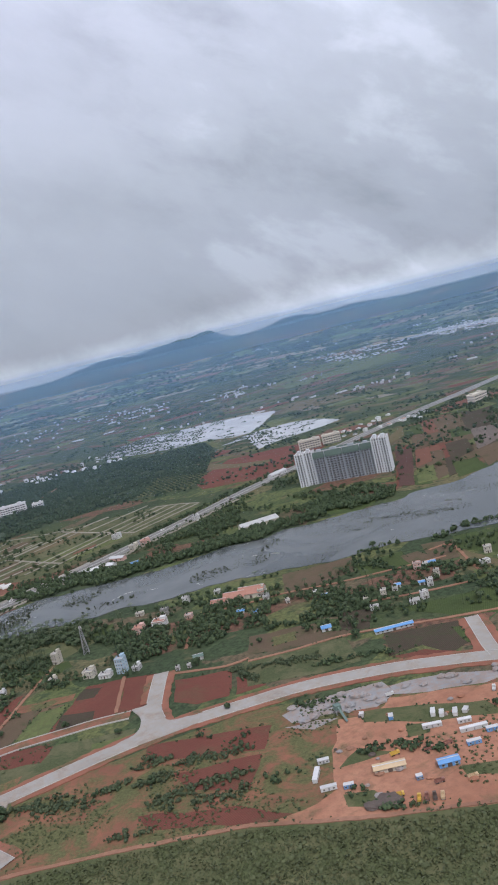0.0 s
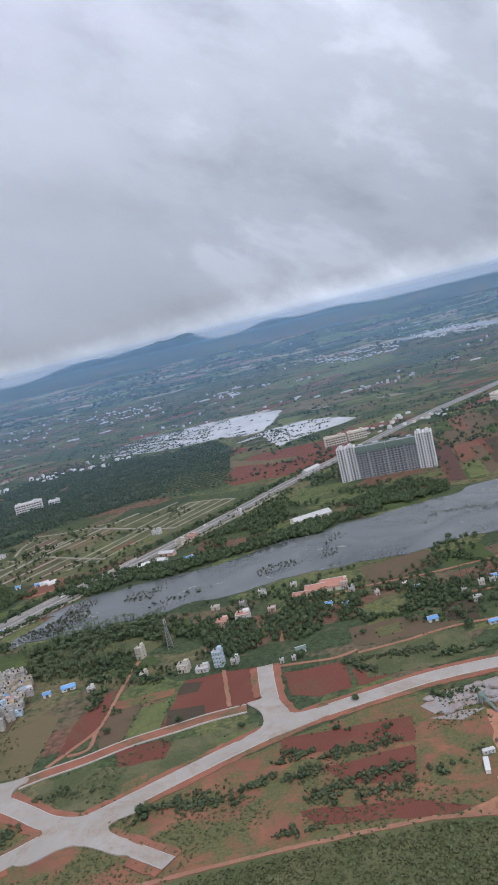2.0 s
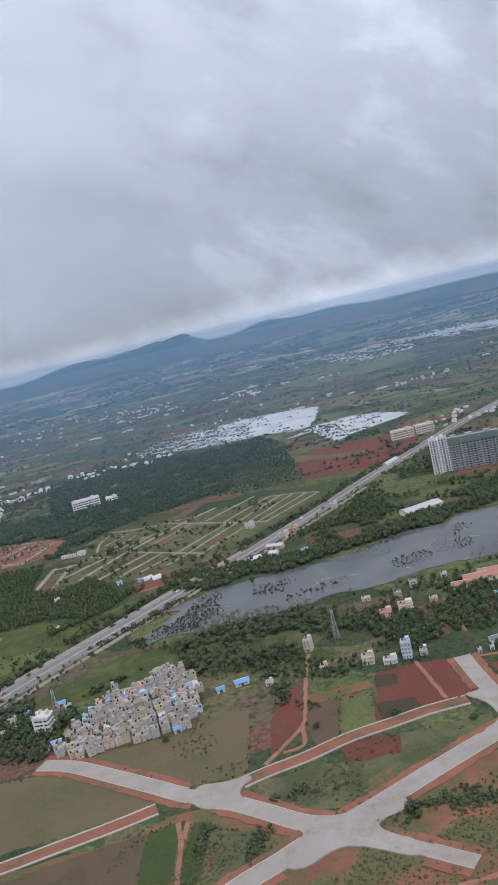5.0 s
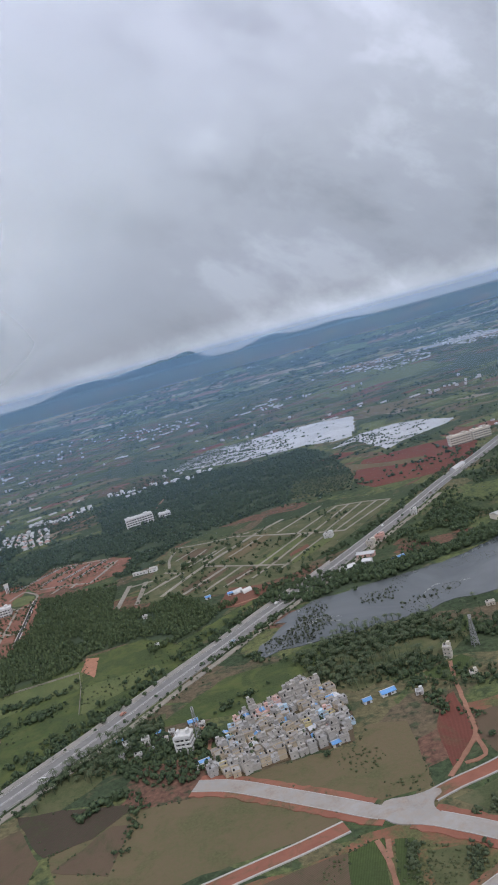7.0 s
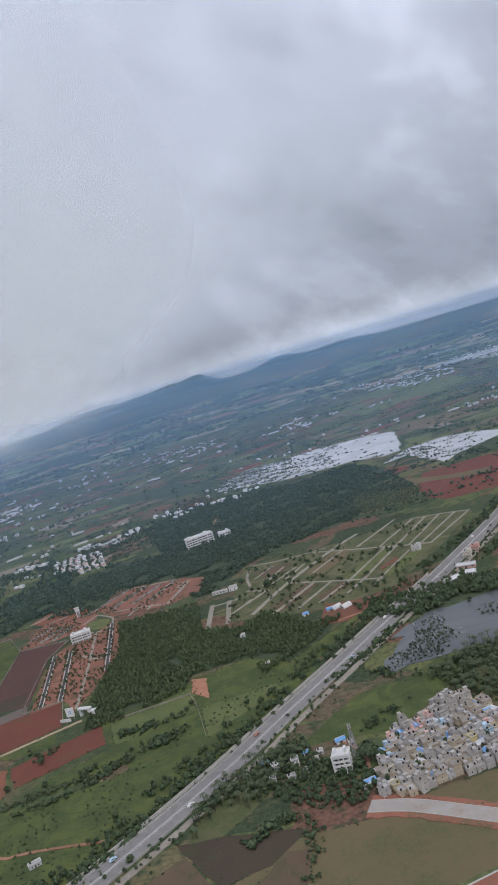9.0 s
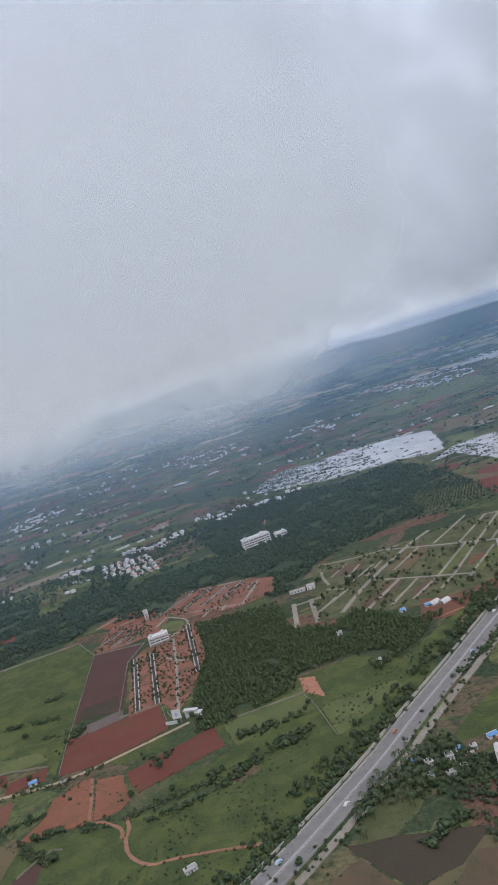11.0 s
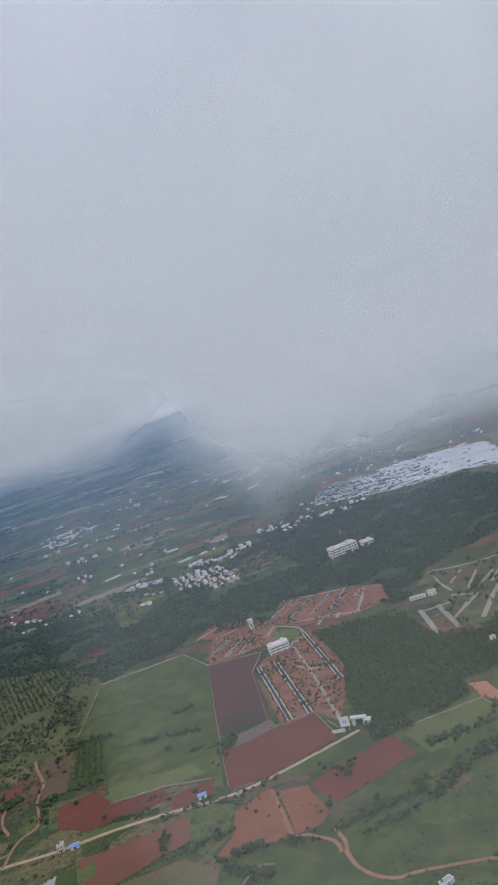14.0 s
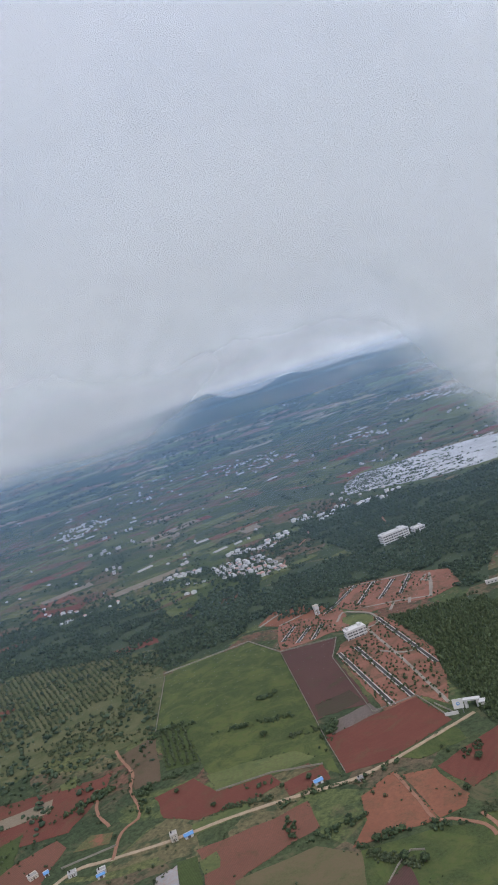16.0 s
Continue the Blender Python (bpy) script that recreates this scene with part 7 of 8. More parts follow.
def house_row(a, b, rows, kind):
    """Houses along a lane, in one or more rows behind each other."""
    a, b = Vector(a), Vector(b)
    d = (b - a).normalized()
    side = Vector((-d.y, d.x))
    gap = {"v": 9.5, "t": 9.0, "p": 8.0, "s": 11.0}[kind]
    roofs = {"v": (6, 0, 1), "t": (5, 1, 2), "p": (4, 2, 3), "s": (5, 1, 3)}[kind]
    turn = math.degrees(math.atan2(d.y, d.x))
    for _ in range(int(rows * (b - a).length / 4)):
        q = a.lerp(b, RV.uniform(-0.15, 1.15)) + side * RV.gauss(0, 6 + 5 * rows)
        ROW_TREES.append((q.x, q.y, 0, RV.uniform(1.0, 2.4), RV.uniform(1.2, 2.6)))
    for r in range(rows):
        for k in range(max(1, int((b - a).length / gap) + 1)):
            if RV.random() < (0.35 if kind == "s" else 0.12):
                continue
            q = a + d * (k * gap + RV.uniform(-1.2, 1.2)) + side * ((r - (rows - 1) / 2) * (16 if kind == "v" else 10) + RV.uniform(-2.2, 2.2))
            hamlet_house(q.x, q.y, turn + RV.uniform(-7, 7), RV.uniform(0.8, 1.15) if kind != "s" else RV.uniform(0.6, 0.95), roofs)


for row in (
    ((-445, 1229), (-421, 1236), 2, 'v'),
    ((-417, 1198), (-393, 1213), 2, 'v'),
    ((-388, 1213), (-365, 1223), 2, 'v'),
    ((-359, 1205), (-337, 1216), 2, 'v'),
    ((-333, 1201), (-317, 1213), 2, 'v'),
    ((-304, 1232), (-267, 1229), 1, 'v'),
    ((-551, 1156), (-492, 1129), 2, 't'),
    ((-495, 1163), (-465, 1169), 2, 't'),
    ((-565, 1104), (-553, 1029), 3, 'p'),
    ((-550, 1097), (-536, 1024), 2, 'p'),
    ((-532, 1089), (-509, 995), 4, 'p'),
    ((-638, 1132), (-590, 1115), 2, 't'),
    ((-633, 1076), (-591, 1060), 1, 's'),
    ((-633, 1034), (-586, 1005), 1, 's'),
    ((-801, 1137), (-758, 1116), 1, 's'),
    ((-779, 1076), (-701, 1093), 1, 's'),
    ((-751, 1178), (-712, 1168), 1, 's'),
    ((-796, 1088), (-763, 1072), 1, 's'),
):
    house_row(*row)
hamlet(TOWN4, 19, 10, 0.16)
hamlet(TOWN6, 14, 40, 0.35)
for key, (vs, fs, mat) in HAMLET.items():
    tagged(new("hamlet_" + key, tri_mesh("hamlet_" + key, np.concatenate(vs), np.concatenate(fs), mat)), {"wall": "white walls of the small far hamlet houses", "pale_roof": "whitewashed hipped roofs of far hamlet houses", "pink_roof": "pink tiled roofs of far hamlet houses", "grey_roof": "grey roofs of far hamlet houses"}[key], "houses", "", "stuff")

# Buildings of the far plain, too small and many to tell apart
RF = random.Random(8)
block_v = np.array([(-1, -1, 0), (1, -1, 0), (1, 1, 0), (-1, 1, 0), (-1, -1, 1), (1, -1, 1), (1, 1, 1), (-1, 1, 1), (-0.8, 0, 1.35), (0.8, 0, 1.35)], np.float32)
block_f = np.array([(0, 1, 5), (0, 5, 4), (1, 2, 6), (1, 6, 5), (2, 3, 7), (2, 7, 6), (3, 0, 4), (3, 4, 7), (4, 5, 9), (4, 9, 8), (6, 7, 8), (6, 8, 9), (5, 6, 9), (7, 4, 8)], np.int32)
fv, ff = [], []


def far_block(x, y):
    k, a = len(fv) * 10, radians(RF.choice((14, 104, 30)) + RF.uniform(-8, 8))
    long = RF.random() < 0.2
    w, d, h = (RF.uniform(6, 14), 2.4, 2.2) if long else (RF.uniform(1.5, 3), RF.uniform(1.5, 3), RF.uniform(1.6, 3.6))
    z = land_height(x, y, (Vector((x, y)) - HUB).length, 0) - 0.4
    v = block_v * (w, d, h)
    fv.append(np.stack([v[:, 0] * math.cos(a) - v[:, 1] * math.sin(a) + x, v[:, 0] * math.sin(a) + v[:, 1] * math.cos(a) + y, v[:, 2] + z], 1))
    ff.append(block_f + k)


for poly, count in ((TOWN5, 60), (FARTOWN1, 90), (FARTOWN2, 50), (FARTOWN3, 110), (FARTOWN4, 20)):
    xs, ys = [p[0] for p in poly], [p[1] for p in poly]
    made = 0
    while made < count:
        x, y = RF.uniform(min(xs), max(xs)), RF.uniform(min(ys), max(ys))
        if inside(poly, x, y):
            far_block(x, y)
            made += 1
made = 0
while made < 260:
    d, a = 1150 + 2900 * RF.random() ** 1.3, radians(RF.uniform(-44, 28))
    x, y = -200 + d * math.sin(a), 100 + d * math.cos(a)
    if noise.noise(Vector((x * 0.6, y, 1)) / 200) < 0.05 or any(inside(w, x, y) for w in (LAKE, LAKE2, FARLAKE1, FARLAKE2, FOREST1)):
        continue
    far_block(x, y)
    made += 1
tagged(new("far_buildings", tri_mesh("far_buildings", np.concatenate(fv), np.concatenate(ff), M_KERB)), "small pale buildings scattered over the far plain", "buildings", "", "stuff")

# ---- trees, hedges, bushes, water weed ----
RG = random.Random(17)


def big_tree(x, y, r):
    ob = thing("tree", x, y, RG.uniform(0, 360), "round dark green tree at a field edge", "tree", "field trees")
    bm = bmesh.new()
    h = r * 0.9
    bmesh.ops.create_cone(bm, cap_ends=False, segments=7, radius1=r * 0.1, radius2=r * 0.06, depth=h, matrix=Matrix.Translation((0, 0, h / 2)))
    for k in range(4):
        a = 1.57 * k + RG.random()
        e = Vector((math.cos(a) * r * 0.5, math.sin(a) * r * 0.5, h + r * 0.4))
        s0 = Vector((0, 0, h * 0.85))
        m = Matrix.Translation((s0 + e) / 2) @ (e - s0).to_track_quat("Z", "Y").to_matrix().to_4x4()
        bmesh.ops.create_cone(bm, cap_ends=False, segments=5, radius1=r * 0.05, radius2=r * 0.02, depth=(e - s0).length, matrix=m)
    part("trunk", bm, M_BARK, ob)
    vs, fs, n = [], [], 0
    for k in range(6):
        a = 1.05 * k
        rr = r * RG.uniform(0.42, 0.6)
        off = Vector((math.cos(a) * r * 0.5, math.sin(a) * r * 0.5, h * RG.uniform(0.5, 0.9))) if k else Vector((0, 0, h * 1.1))
        v, f = clump_ball(RG, rr, rr * 1.6, 46, rr * 0.3)
        vs.append(v + np.array(off, np.float32))
        fs.append(f + n)
        n += len(v)
    crown = new("crown", tri_mesh("crown", np.concatenate(vs), np.concatenate(fs), M_TREE))
    crown.parent = ob
    return ob


TREE_FORMS = [big_tree(-508, 428, r) for r in (2.5, 1.7, 2.1)]
for i, (x, y) in enumerate(BIG_TREES):
    m = pose(x, y, 0, 0, 0, RG.uniform(0, 360))
    if i < 3:
        TREE_FORMS[i].matrix_basis = m
    else:
        copy_thing(TREE_FORMS[RG.randrange(3)], m)


for x, y, k in ((-275, 389, 2.3), (-270, 384, 1.7), (-281, 386, 1.5), (-303, 709, 1.7), (-326, 742, 1.6), (-296, 724, 1.5), (-262, 727, 1.4), (-223, 660, 1.4)):
    copy_thing(TREE_FORMS[RG.randrange(3)], pose(x, y, 0, 0, 0, RG.uniform(0, 360)) @ Matrix.Diagonal((k, k, k * 0.85, 1)))


def wet_or_paved(x, y):
    if any(inside(w, x, y) for w in (RIVER, LAKE, LAKE2)):
        return True
    for k in range(0, len(hline), 1):
        if abs(hline[k].x - x) < 14 and abs(hline[k].y - y) < 14:
            return True
    return False


hedge = []
for line in HEDGES:
    for q in smooth_line(line, 1.5):
        grown = 1.0 if q.y < 340 else 1.45
        thick = 0.5 + 1.2 * noise.noise(Vector((q.x, q.y, 4)) / 13)
        for _ in range(4):
            r = grown * RG.uniform(0.3, 1.3) * (0.7 + 0.5 * max(0, thick))
            if RG.random() < thick:
                hedge.append((q.x + RG.gauss(0, 1.8), q.y + RG.gauss(0, 1.8), 0.0, r, r * RG.uniform(0.6, 1.2)))
thicket = []
for line in THICKETS:
    for q in smooth_line(line, 1.2):
        for _ in range(5):
            r = RG.uniform(0.3, 1.25)
            x, y = q.x + RG.gauss(0, 1.6), q.y + RG.gauss(0, 1.9)
            if not on_road(x, y) and noise.noise(Vector((x, y, 4)) / 9) > -0.3:
                thicket.append((x, y, 0.0, r, r * RG.uniform(0.7, 1.1)))
planted("thicket", M_BUSH, FOREST_FORMS, thicket, "thickets of olive green shrubs on red earth", "shrubs")
planted("hedge", M_TREE, FOREST_FORMS, hedge, "uneven hedges and bushes between fields", "hedge")

verge = []
for q, s in zip(hline[2:90], hs[2:90]):
    for side, lo, hi in ((1, 11, 17), (-1, 8.5, 10.3), (-1, 15, 18)):
        for _ in range(7 if side > 0 else 3):
            p = q + s * side * RG.uniform(lo, hi) + Vector((RG.uniform(-5, 5), RG.uniform(-5, 5), 0))
            r = RG.uniform(0.7, 2.1) if side > 0 else RG.uniform(0.5, 1.2)
            if noise.noise(Vector((q.x, q.y, side * 9)) / 30) > -0.25:
                verge.append((p.x, p.y, 0, r, r * 1.2))
PLOTS = [(-324, 799), (-228, 782), (-147, 795), (-100, 757), (-152, 690), (-208, 622), (-256, 606), (-294, 623), (-343, 645)]
for q, s in zip(hline[26:62], hs[26:62]):
    for _ in range(9):
        p = q + s * RG.uniform(13, 30) + Vector((RG.uniform(-5, 5), RG.uniform(-5, 5), 0))
        if not inside(PLOTS, p.x, p.y) and noise.noise(Vector((p.x, p.y, 5)) / 22) > -0.2:
            r = RG.uniform(0.7, 1.9)
            verge.append((p.x, p.y, 0, r, r * 1.2))
planted("roadside_trees", M_TREE, WOOD_FORMS, verge, "ragged trees and bushes along the highway", "trees")

rims = []
for pts in EDGES:
    for a, b in zip(pts, pts[1:] + pts[:1]):
        a, b = Vector(a), Vector(b)
        if noise.noise(Vector((a.x + b.x, a.y + b.y, 3)) / 47) < -0.12:
            continue
        for i in range(int((b - a).length / 1.6)):
            q = a.lerp(b, (i + RG.random()) * 1.6 / (b - a).length)
            if RG.random() < 0.3 + 0.5 * noise.noise(Vector((q.x, q.y, 8)) / 14) and not on_road(q.x, q.y) and not inside(RIVER, q.x, q.y):
                r = RG.uniform(0.25, 0.8)
                rims.append((q.x + RG.gauss(0, 0.5), q.y + RG.gauss(0, 0.5), 0, r, r * RG.uniform(0.6, 1.1)))
planted("field_rims", M_BUSH, BUSH_FORMS, rims, "weeds and small bushes along field rims", "weeds")

NEAR_SCRUB = [(-162, 213), (-116, 220), (-77, 224), (-29, 223), (12, 215), (51, 211), (96, 207), (72, 121), (-113, 140)]
planted("scrub_bushes", M_SCRUBLEAF, RAFT_FORMS, [(x, y, 0, r, r * 0.8) for x, y, z, r, h in strewn(NEAR_SCRUB, 1.25, RG, 0.35, 1.0, 1.0)] + [(x, y, 0, r, r * 0.9) for x, y, z, r, h in strewn(NEAR_SCRUB, 3.0, RG, 0.6, 1.5, 1.0, 0.2)], "rows of low scrub bushes on dull ground", "bushes")

RED_EARTH = [(-232, 284), (-183, 262), (-140, 262), (-67, 292), (-32, 302), (7, 300), (0, 262), (-8, 232), (-29, 228), (-77, 228), (-116, 225), (-162, 216), (-250, 240)]
weedy = strewn(RED_EARTH, 1.8, RG, 0.25, 0.8, 0.7, 0.55)
for poly in ([(-181, 297), (-163, 303), (-121, 311), (-85, 311), (-110, 289), (-146, 272), (-178, 293)], [(-225, 283), (-201, 283), (-181, 268), (-195, 249), (-227, 249)], [(-230, 353), (-202, 366), (-184, 360), (-186, 309), (-227, 322)], [(0, 262), (70, 280), (84, 212), (12, 220)]):
    weedy += strewn(poly, 2.4, RG, 0.3, 0.9, 0.8, 0.6)
planted("weeds", M_SCRUBLEAF, BUSH_FORMS, [p for p in weedy if not on_road(p[0], p[1])], "patches of weeds and shrubs on red earth", "weeds")

MEADOW = [(-519, 412), (-471, 446), (-409, 447), (-363, 460), (-327, 559), (-270, 560), (-345, 439), (-412, 349), (-485, 332)]
spots = strewn(MEADOW, 4.5, RG, 0.3, 0.9, 0.9, 0.5)
spots += strewn([(-925, 892), (-780, 917), (-670, 865), (-690, 760), (-842, 700)], 4.5, RG, 0.7, 1.7, 1.0, 0.0, 20) + strewn([(-670, 865), (-644, 854), (-641, 661), (-716, 675), (-760, 720), (-690, 760)], 4.6, RG, 0.5, 1.8, 1.0, 0.36)
spots += strewn([(-760, 700), (-640, 660), (-655, 540), (-690, 520), (-760, 560), (-800, 640)], 7, RG, 0.4, 1.5, 1.0, 0.45)
spots += strewn([(-639, 659), (-616, 653), (-609, 594), (-630, 597)], 4.2, RG, 1.1, 1.5, 1.1, 0.0, 8)
spots += strewn([(-577, 540), (-500, 512), (-450, 540), (-480, 440), (-600, 440), (-680, 510)], 8, RG, 0.4, 1.4, 1.0, 0.66)
planted("shrubs", M_BUSH, FOREST_FORMS, spots, "scattered shrubs over meadow and fallow land", "shrubs")

LAYOUT = [(-496, 684), (-494, 580), (-464, 582), (-453, 547), (-444, 582), (-438, 675), (-459, 759), (-400, 817), (-441, 832), (-508, 843), (-561, 812), (-534, 736)]
kerbside = []
for line in TAR_LINES:
    for q, s in zip(line, sides(line)):
        for w in (-2.6, 2.6):
            if RG.random() < 0.75:
                r = RG.uniform(0.45, 1.0)
                kerbside.append((q.x + s.x * w + RG.gauss(0, 0.4), q.y + s.y * w + RG.gauss(0, 0.4), 0.1, r, r * 1.3))
planted("village_trees", M_TREE, WOOD_FORMS, [(x, y, 0, r, 1.5 * h) for x, y, z, r, h in strewn(VILLAGE, 6.5, RG, 0.6, 1.2, 1.3, 0.5)], "single trees between the village houses", "trees")
planted("layout_trees", M_TREE, FOREST_FORMS, kerbside + [p for q in NEW_LAYOUT for p in strewn(q, 4.6, RG, 0.5, 1.3, 1.1, 0.5)] + strewn([(-324, 799), (-228, 782), (-147, 795), (-152, 684), (-208, 616), (-294, 623), (-343, 645)], 7.5, RG, 0.6, 2.1, 1.1, 0.55), "young trees between the layout plots", "trees")

BANK = [(-240, 465), (-150, 470), (-40, 480), (30, 480), (100, 470), (170, 480), (170, 370), (90, 350), (0, 372), (-76, 366), (-150, 372), (-230, 430)]
planted("farm_trees", M_TREE, WOOD_FORMS, [p for p in strewn(BANK, 4.6, RG, 0.5, 1.7, 1.2, 0.5) if not wet_or_paved(p[0], p[1])], "scattered trees round the riverside farms", "trees")
planted("farm_palms", M_PALM, PALM_FORMS, [(x, y, 0, 1, h / 2.6) for x, y, z, r, h in strewn(BANK, 13, RG, 1.8, 2.6, 1.2, 0.45) if not wet_or_paved(x, y)], "single coconut palms round the farms", "palms")

NORTH = [(-250, 600), (-130, 640), (-60, 740), (60, 880), (240, 1060), (330, 1000), (180, 690), (60, 640), (-20, 615), (-100, 590), (-230, 560)]
planted("riverside_trees", M_TREE, FOREST_FORMS, [p for p in strewn(NORTH, 5.5, RG, 0.8, 2.3, 1.2, 0.52) if not wet_or_paved(p[0], p[1]) and not (-4 < p[0] < 95 and 690 < p[1] < 745) and not (84 < p[0] < 210 and 634 < p[1] < 930 and RG.random() < 0.8)], "loose trees between river and highway", "trees")

planted("hamlet_trees", M_WOOD, FOREST_FORMS, ROW_TREES + [p for t, g in ((TOWN1, 5.5), (TOWN2, 5.5), (TOWN3, 6), (TOWN4, 6.5), (VILLAS, 6.5)) for p in strewn(t, g, RG, 0.8, 2.2, 1.1, 0.34)], "garden trees between far hamlet houses", "trees")

LONG_GREEN = [(-15, 1990), (60, 2090), (310, 1900), (330, 1770), (200, 1740), (60, 1850)]
BARE = (LAKE, LAKE2, FARLAKE1, FARLAKE2, LAYOUT, FOREST1, LONG_GREEN)


def far_tree(x, y, lo, hi, out):
    """A far tree or clump where the land is free."""
    if y < 830 and x > -640 and not (x > 60 and y > 700):
        return
    if wet_or_paved(x, y) or any(inside(w, x, y) for w in BARE):
        return
    r = RG.uniform(lo, hi)
    out.append((x, y, land_height(x, y, (Vector((x, y)) - HUB).length, 0) - 0.5, r, r * RG.uniform(0.75, 1.2)))


def far_place(near, depth, power):
    d, a = near + depth * RG.random() ** power, radians(RG.uniform(-46, 30))
    return -200 + d * math.sin(a), 60 + d * math.cos(a), d


middle = []
for _ in range(430):  # rows of trees along field rims
    x, y, d = far_place(720, 2300, 1.15)
    a = radians(RG.choice((10, 16, 22, 12, 100, 75)) + RG.uniform(-9, 9))
    length = RG.uniform(40, 190)
    step = 4.2 + d / 700
    for k in range(int(length / step)):
        u = (k + RG.random()) * step - length / 2
        if noise.noise(Vector((x + u, y, 6)) / 25) > -0.22:
            far_tree(x + u * math.cos(a) + RG.gauss(0, 2.5), y + u * math.sin(a) + RG.gauss(0, 2.5), 1.2, 2.6 + d / 1800, middle)
for _ in range(190):  # woods and orchards
    x, y, d = far_place(760, 2500, 1.0)
    w, h = RG.uniform(18, 95), RG.uniform(10, 38)
    for _ in range(int(w * h / (26 + d / 45))):
        t, k = RG.uniform(0, 6.283), RG.random() ** 0.5
        far_tree(x + w * k * math.cos(t), y + h * k * math.sin(t) + 0.25 * w * k * math.cos(t), 1.4, 2.9 + d / 1500, middle)
for _ in range(1900):  # single trees
    x, y, d = far_place(720, 2600, 0.9)
    far_tree(x, y, 1.0, 2.6 + d / 1800, middle)
planted("distant_trees", M_WOOD, FAR_FORMS, middle, "belts of dark trees over the far farmland", "trees")
skyline = []
for _ in range(330):  # woods of the rising plain
    x, y, d = far_place(2500, 2000, 1.0)
    w = RG.uniform(30, 190)
    for _ in range(int(w / 9)):
        u = RG.uniform(-w, w)
        far_tree(x + u, y + 0.2 * u + RG.gauss(0, 12), 5, 11, skyline)
planted("skyline_trees", M_WOOD, FAR_FORMS, [(x, y, z, r, 0.7 * h) for x, y, z, r, h in skyline], "hazy woods on the rising far plain", "trees")

specks = bmesh.new()
for _ in range(85):
    d, a = 1250 + 2500 * RG.random() ** 0.8, radians(RG.uniform(-44, 28))
    cx, cy = -200 + d * math.sin(a), 60 + d * math.cos(a)
    if wet_or_paved(cx, cy) or inside(FOREST1, cx, cy) or noise.noise(Vector((cx, cy, 9)) / 500) < -0.1:
        continue
    for _ in range(RG.choice((1, 1, 2, 3, 5, 9))):
        x, y = cx + RG.gauss(0, 26), cy + RG.gauss(0, 14)
        z = land_height(x, y, (Vector((x, y)) - HUB).length, 0)
        w, h, t = RG.uniform(2.5, 7), RG.uniform(2.5, 5), RG.uniform(2.5, 6)
        box(specks, x, y, z - 0.5, x + w, y + t, z + h)
        box(specks, x - 0.2, y - 0.2, z + h, x + w + 0.2, y + t + 0.2, z + h + 0.4)
tagged(part("distant_houses", specks, M_KERB, None), "scattered pale houses and sheds on the far plain", "houses", "", "stuff")

weed = [(x, y, 0.26, r, 0.4) for x, y, z, r, h in strewn(RIVER, 2.6, RG, 0.15, 0.6, 0.3, 0.62)]
for poly in DROWNED:
    weed += [(x, y, 0.2, r, r * 1.6) for x, y, z, r, h in strewn(poly, 2.6, RG, 0.25, 0.9, 0.5, 0.46) if inside(RIVER, x, y)]
weed += [(x, y, 0.26, r, 1.2) for x, y, z, r, h in strewn([(-247, 490), (-226, 517), (-150, 530), (-120, 500), (-200, 471)], 4, RG, 0.5, 1.6, 0.5, 0.5)]
for cx, cy, w in ((56, 558, 6), (66, 554, 4), (78, 552, 6), (90, 539, 8), (101, 541, 10), (112, 562, 6), (49, 553, 4), (37, 540, 3)):
    for _ in range(int(5 * w)):
        u = RG.uniform(-w, w)
        weed.append((cx + u, cy - 0.5 * u + RG.gauss(0, 1.6), 0.2, RG.uniform(0.4, 1.1), RG.uniform(0.2, 0.5)))
planted("river_weed", M_WEED, RAFT_FORMS, weed, "dark floating weed and snags in the river", "weed")


def drowned(poly, gap, most):
    """Dark scrub that stands in shallow water, thick in the west, thin in the east, in broken rows."""
    xs = [p[0] for p in poly]
    out = []
    for x, y, z, r, h in strewn(poly, gap, RG, 0.5, 1.7, 1.0):
        west = (x - min(xs)) / (max(xs) - min(xs))
        rows = noise.noise(Vector((x / 30, y / 11, 2))) + 0.6 * noise.noise(Vector((x / 9, y / 6, 7)))
        if rows > most * (west - 0.35) + 0.05:
            out.append((x, y, 0.2, r * 1.3, r * 1.3))
    return out


planted("lake_scrub", M_WOOD, RAFT_FORMS, drowned(LAKE, 3.6, 1.1), "dark drowned scrub standing in the pale lake", "scrub")
planted("lake_scrub", M_WOOD, RAFT_FORMS, drowned(LAKE2, 4.2, 0.7), "dark drowned scrub on the shallow lake", "scrub")


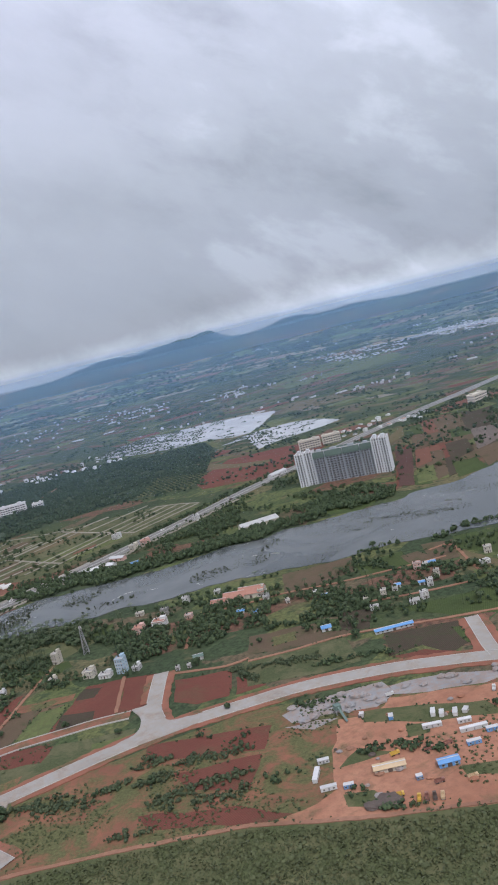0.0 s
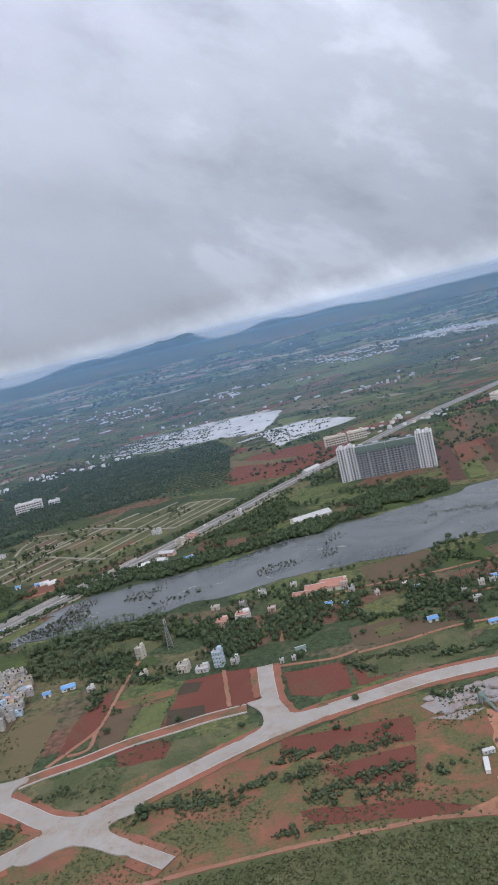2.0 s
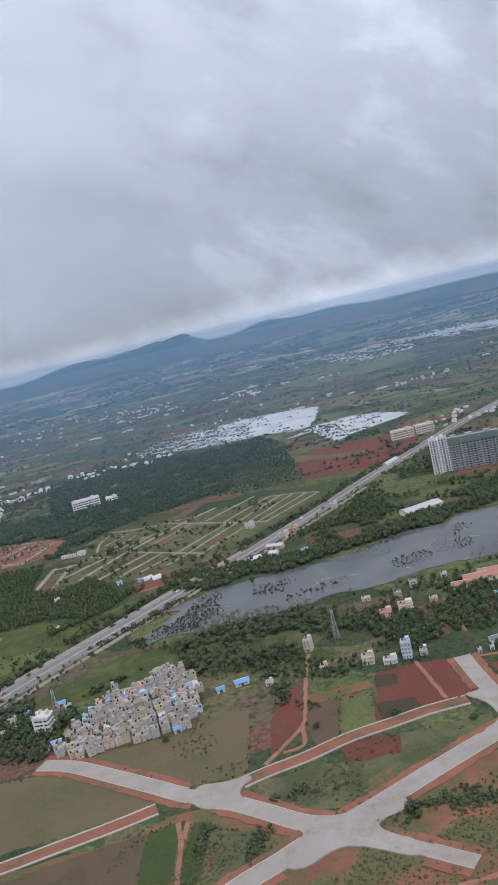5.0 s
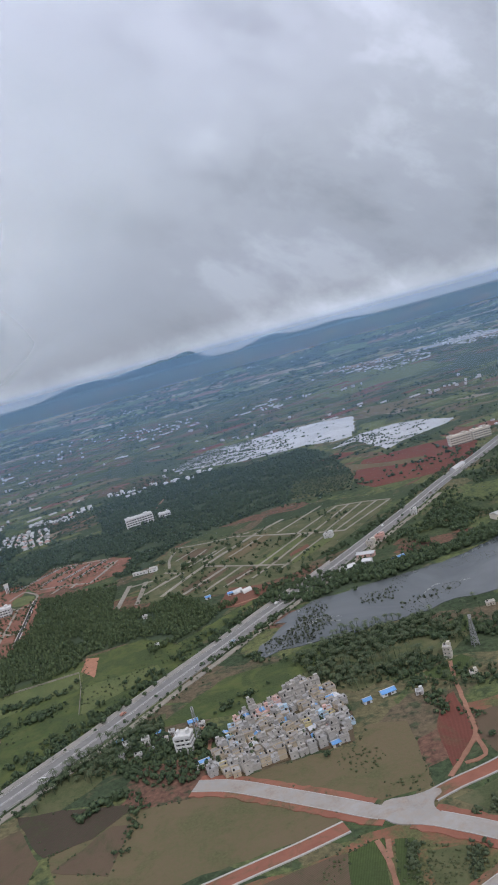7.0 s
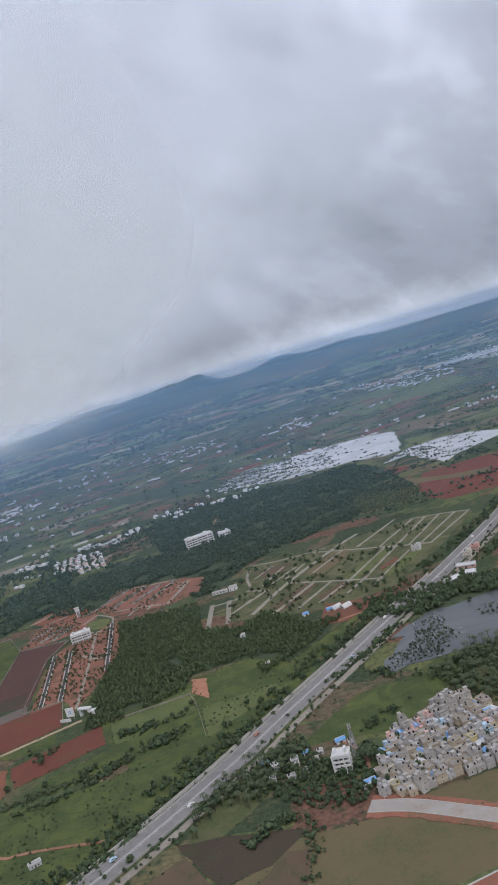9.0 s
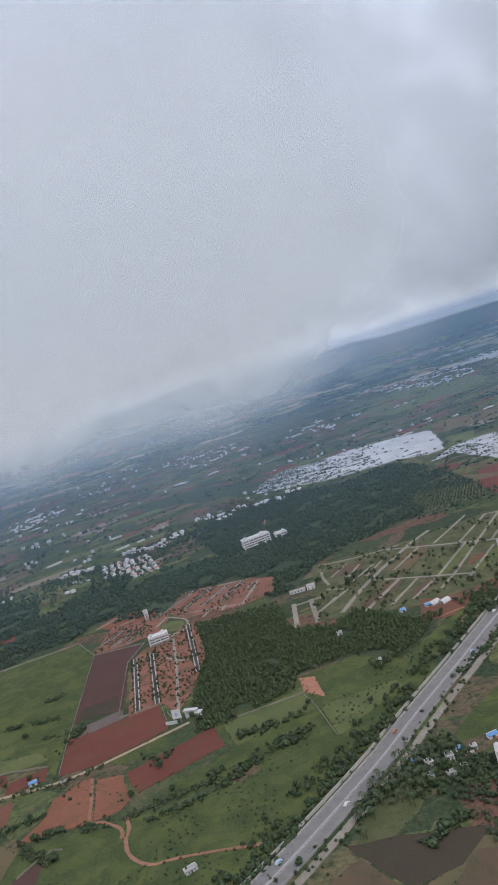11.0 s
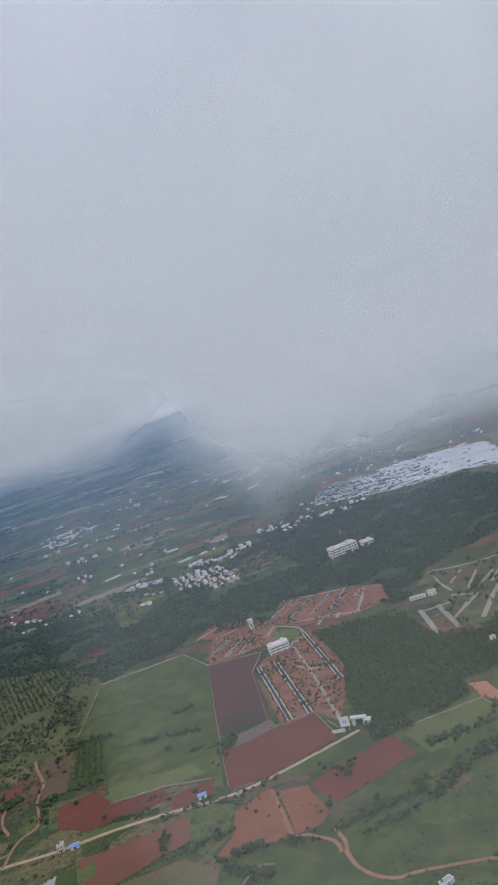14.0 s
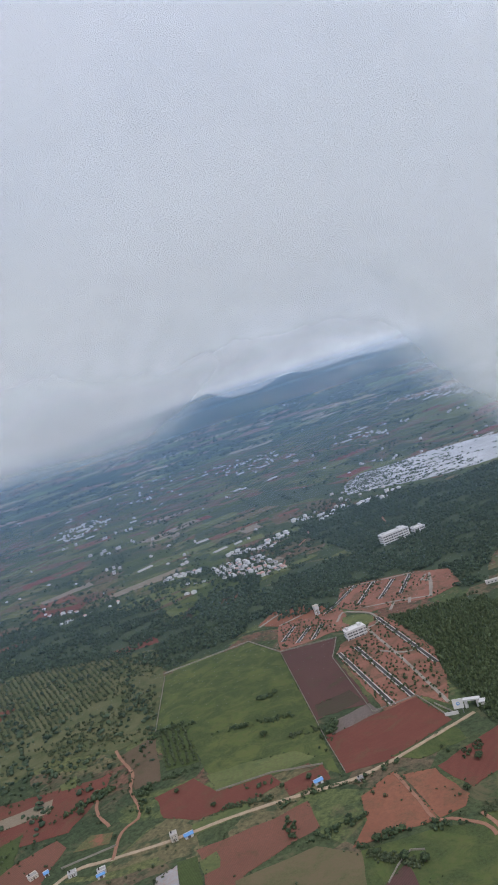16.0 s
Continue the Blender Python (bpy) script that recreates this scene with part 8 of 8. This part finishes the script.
# ---- low cloud ----
def low_cloud(y0, feet, seed, material, rise, sway, top, fade=0.9, tail=0.4):
    """A torn sheet of cloud under the deck; feet: how low it hangs along x."""
    x0, x1 = feet[0][0], feet[-1][0]
    cols, rows = 150, 26
    verts, faces, uv = [], [], []
    for i in range(cols + 1):
        u = i / cols
        x = x0 + (x1 - x0) * u
        low = feet[-1][1]
        for (a, za), (b, zb) in zip(feet, feet[1:]):
            if a <= x <= b:
                low = za + (zb - za) * (x - a) / (b - a)
                break
        end = ease(0, 0.12, u) * ease(0, tail, 1 - u)
        base = low - 1.2 * rise
        for j in range(rows + 1):
            z = base + (top - base) * (j / rows) ** 1.6
            y = y0 + sway * noise.noise(Vector((x / (6 * sway), z / (5 * sway), seed)))
            verts.append((x, y, z))
            uv.append(((z - low) / rise, end * ease(0, 0.5 * rise, z - base) * (1 - fade * ease(220, 0.75 * top, z)) * (1 - ease(0.75 * top, top, z + 0.1 * top * noise.noise(Vector((x / 90, seed, 3)))))))
    for i in range(cols):
        for j in range(rows):
            k = i * (rows + 1) + j
            faces.append((k, k + rows + 1, k + rows + 2, k + 1))
    me = mesh_from("low_cloud", verts, faces, material)
    lay = me.uv_layers.new(name="UVMap")
    for lp in me.loops:
        lay.data[lp.index].uv = uv[lp.vertex_index]
    for p in me.polygons:
        p.use_smooth = True
    ob = tagged(new("low_cloud", me), "ragged grey cloud hanging below the overcast", "cloud", "low clouds", "structure")
    ob.visible_shadow = False
    return ob


NEAR_FEET = [(-760, 232), (-540, 226), (-490, 216), (-474, 198), (-466, 186), (-450, 184), (-430, 184), (-400, 186), (-370, 186), (-345, 187), (-315, 197), (-215, 228), (-130, 250)]
FAR_FEET = [(-2400, 130), (-1300, 150), (-830, 166), (-700, 158), (-610, 156), (-560, 174), (-520, 192), (-470, 206), (-385, 226), (-290, 250)]
for i in range(3):
    low_cloud(276 + 12 * i, [(x, z - 3 + 2 * i) for x, z in NEAR_FEET], 2.6 + 1.7 * i, M_WISP, 24, 10, 530)
low_cloud(316, [(x, z + 3) for x, z in NEAR_FEET[:-2]] + [(-252, 232)], 9.1, M_BODY, 22, 10, 530, 0.7, 0.16)
low_cloud(1120, [(x, z - 4) for x, z in FAR_FEET], 1.3, M_FARWISP, 40, 30, 640, 0.8)
low_cloud(1200, [(x, z + 8) for x, z in FAR_FEET], 7.7, M_FARBODY, 34, 30, 640, 0.8, 0.22)
# a thin veil of mist beside the flight path
M_MIST = wisp_mat("mist", FOG, 12, 0.075, 0.7)
low_cloud(112, [(-483, 180), (-479, 172), (-472, 168), (-463, 172), (-457, 180)], 4.4, M_MIST, 14, 3, 300, 0.0)
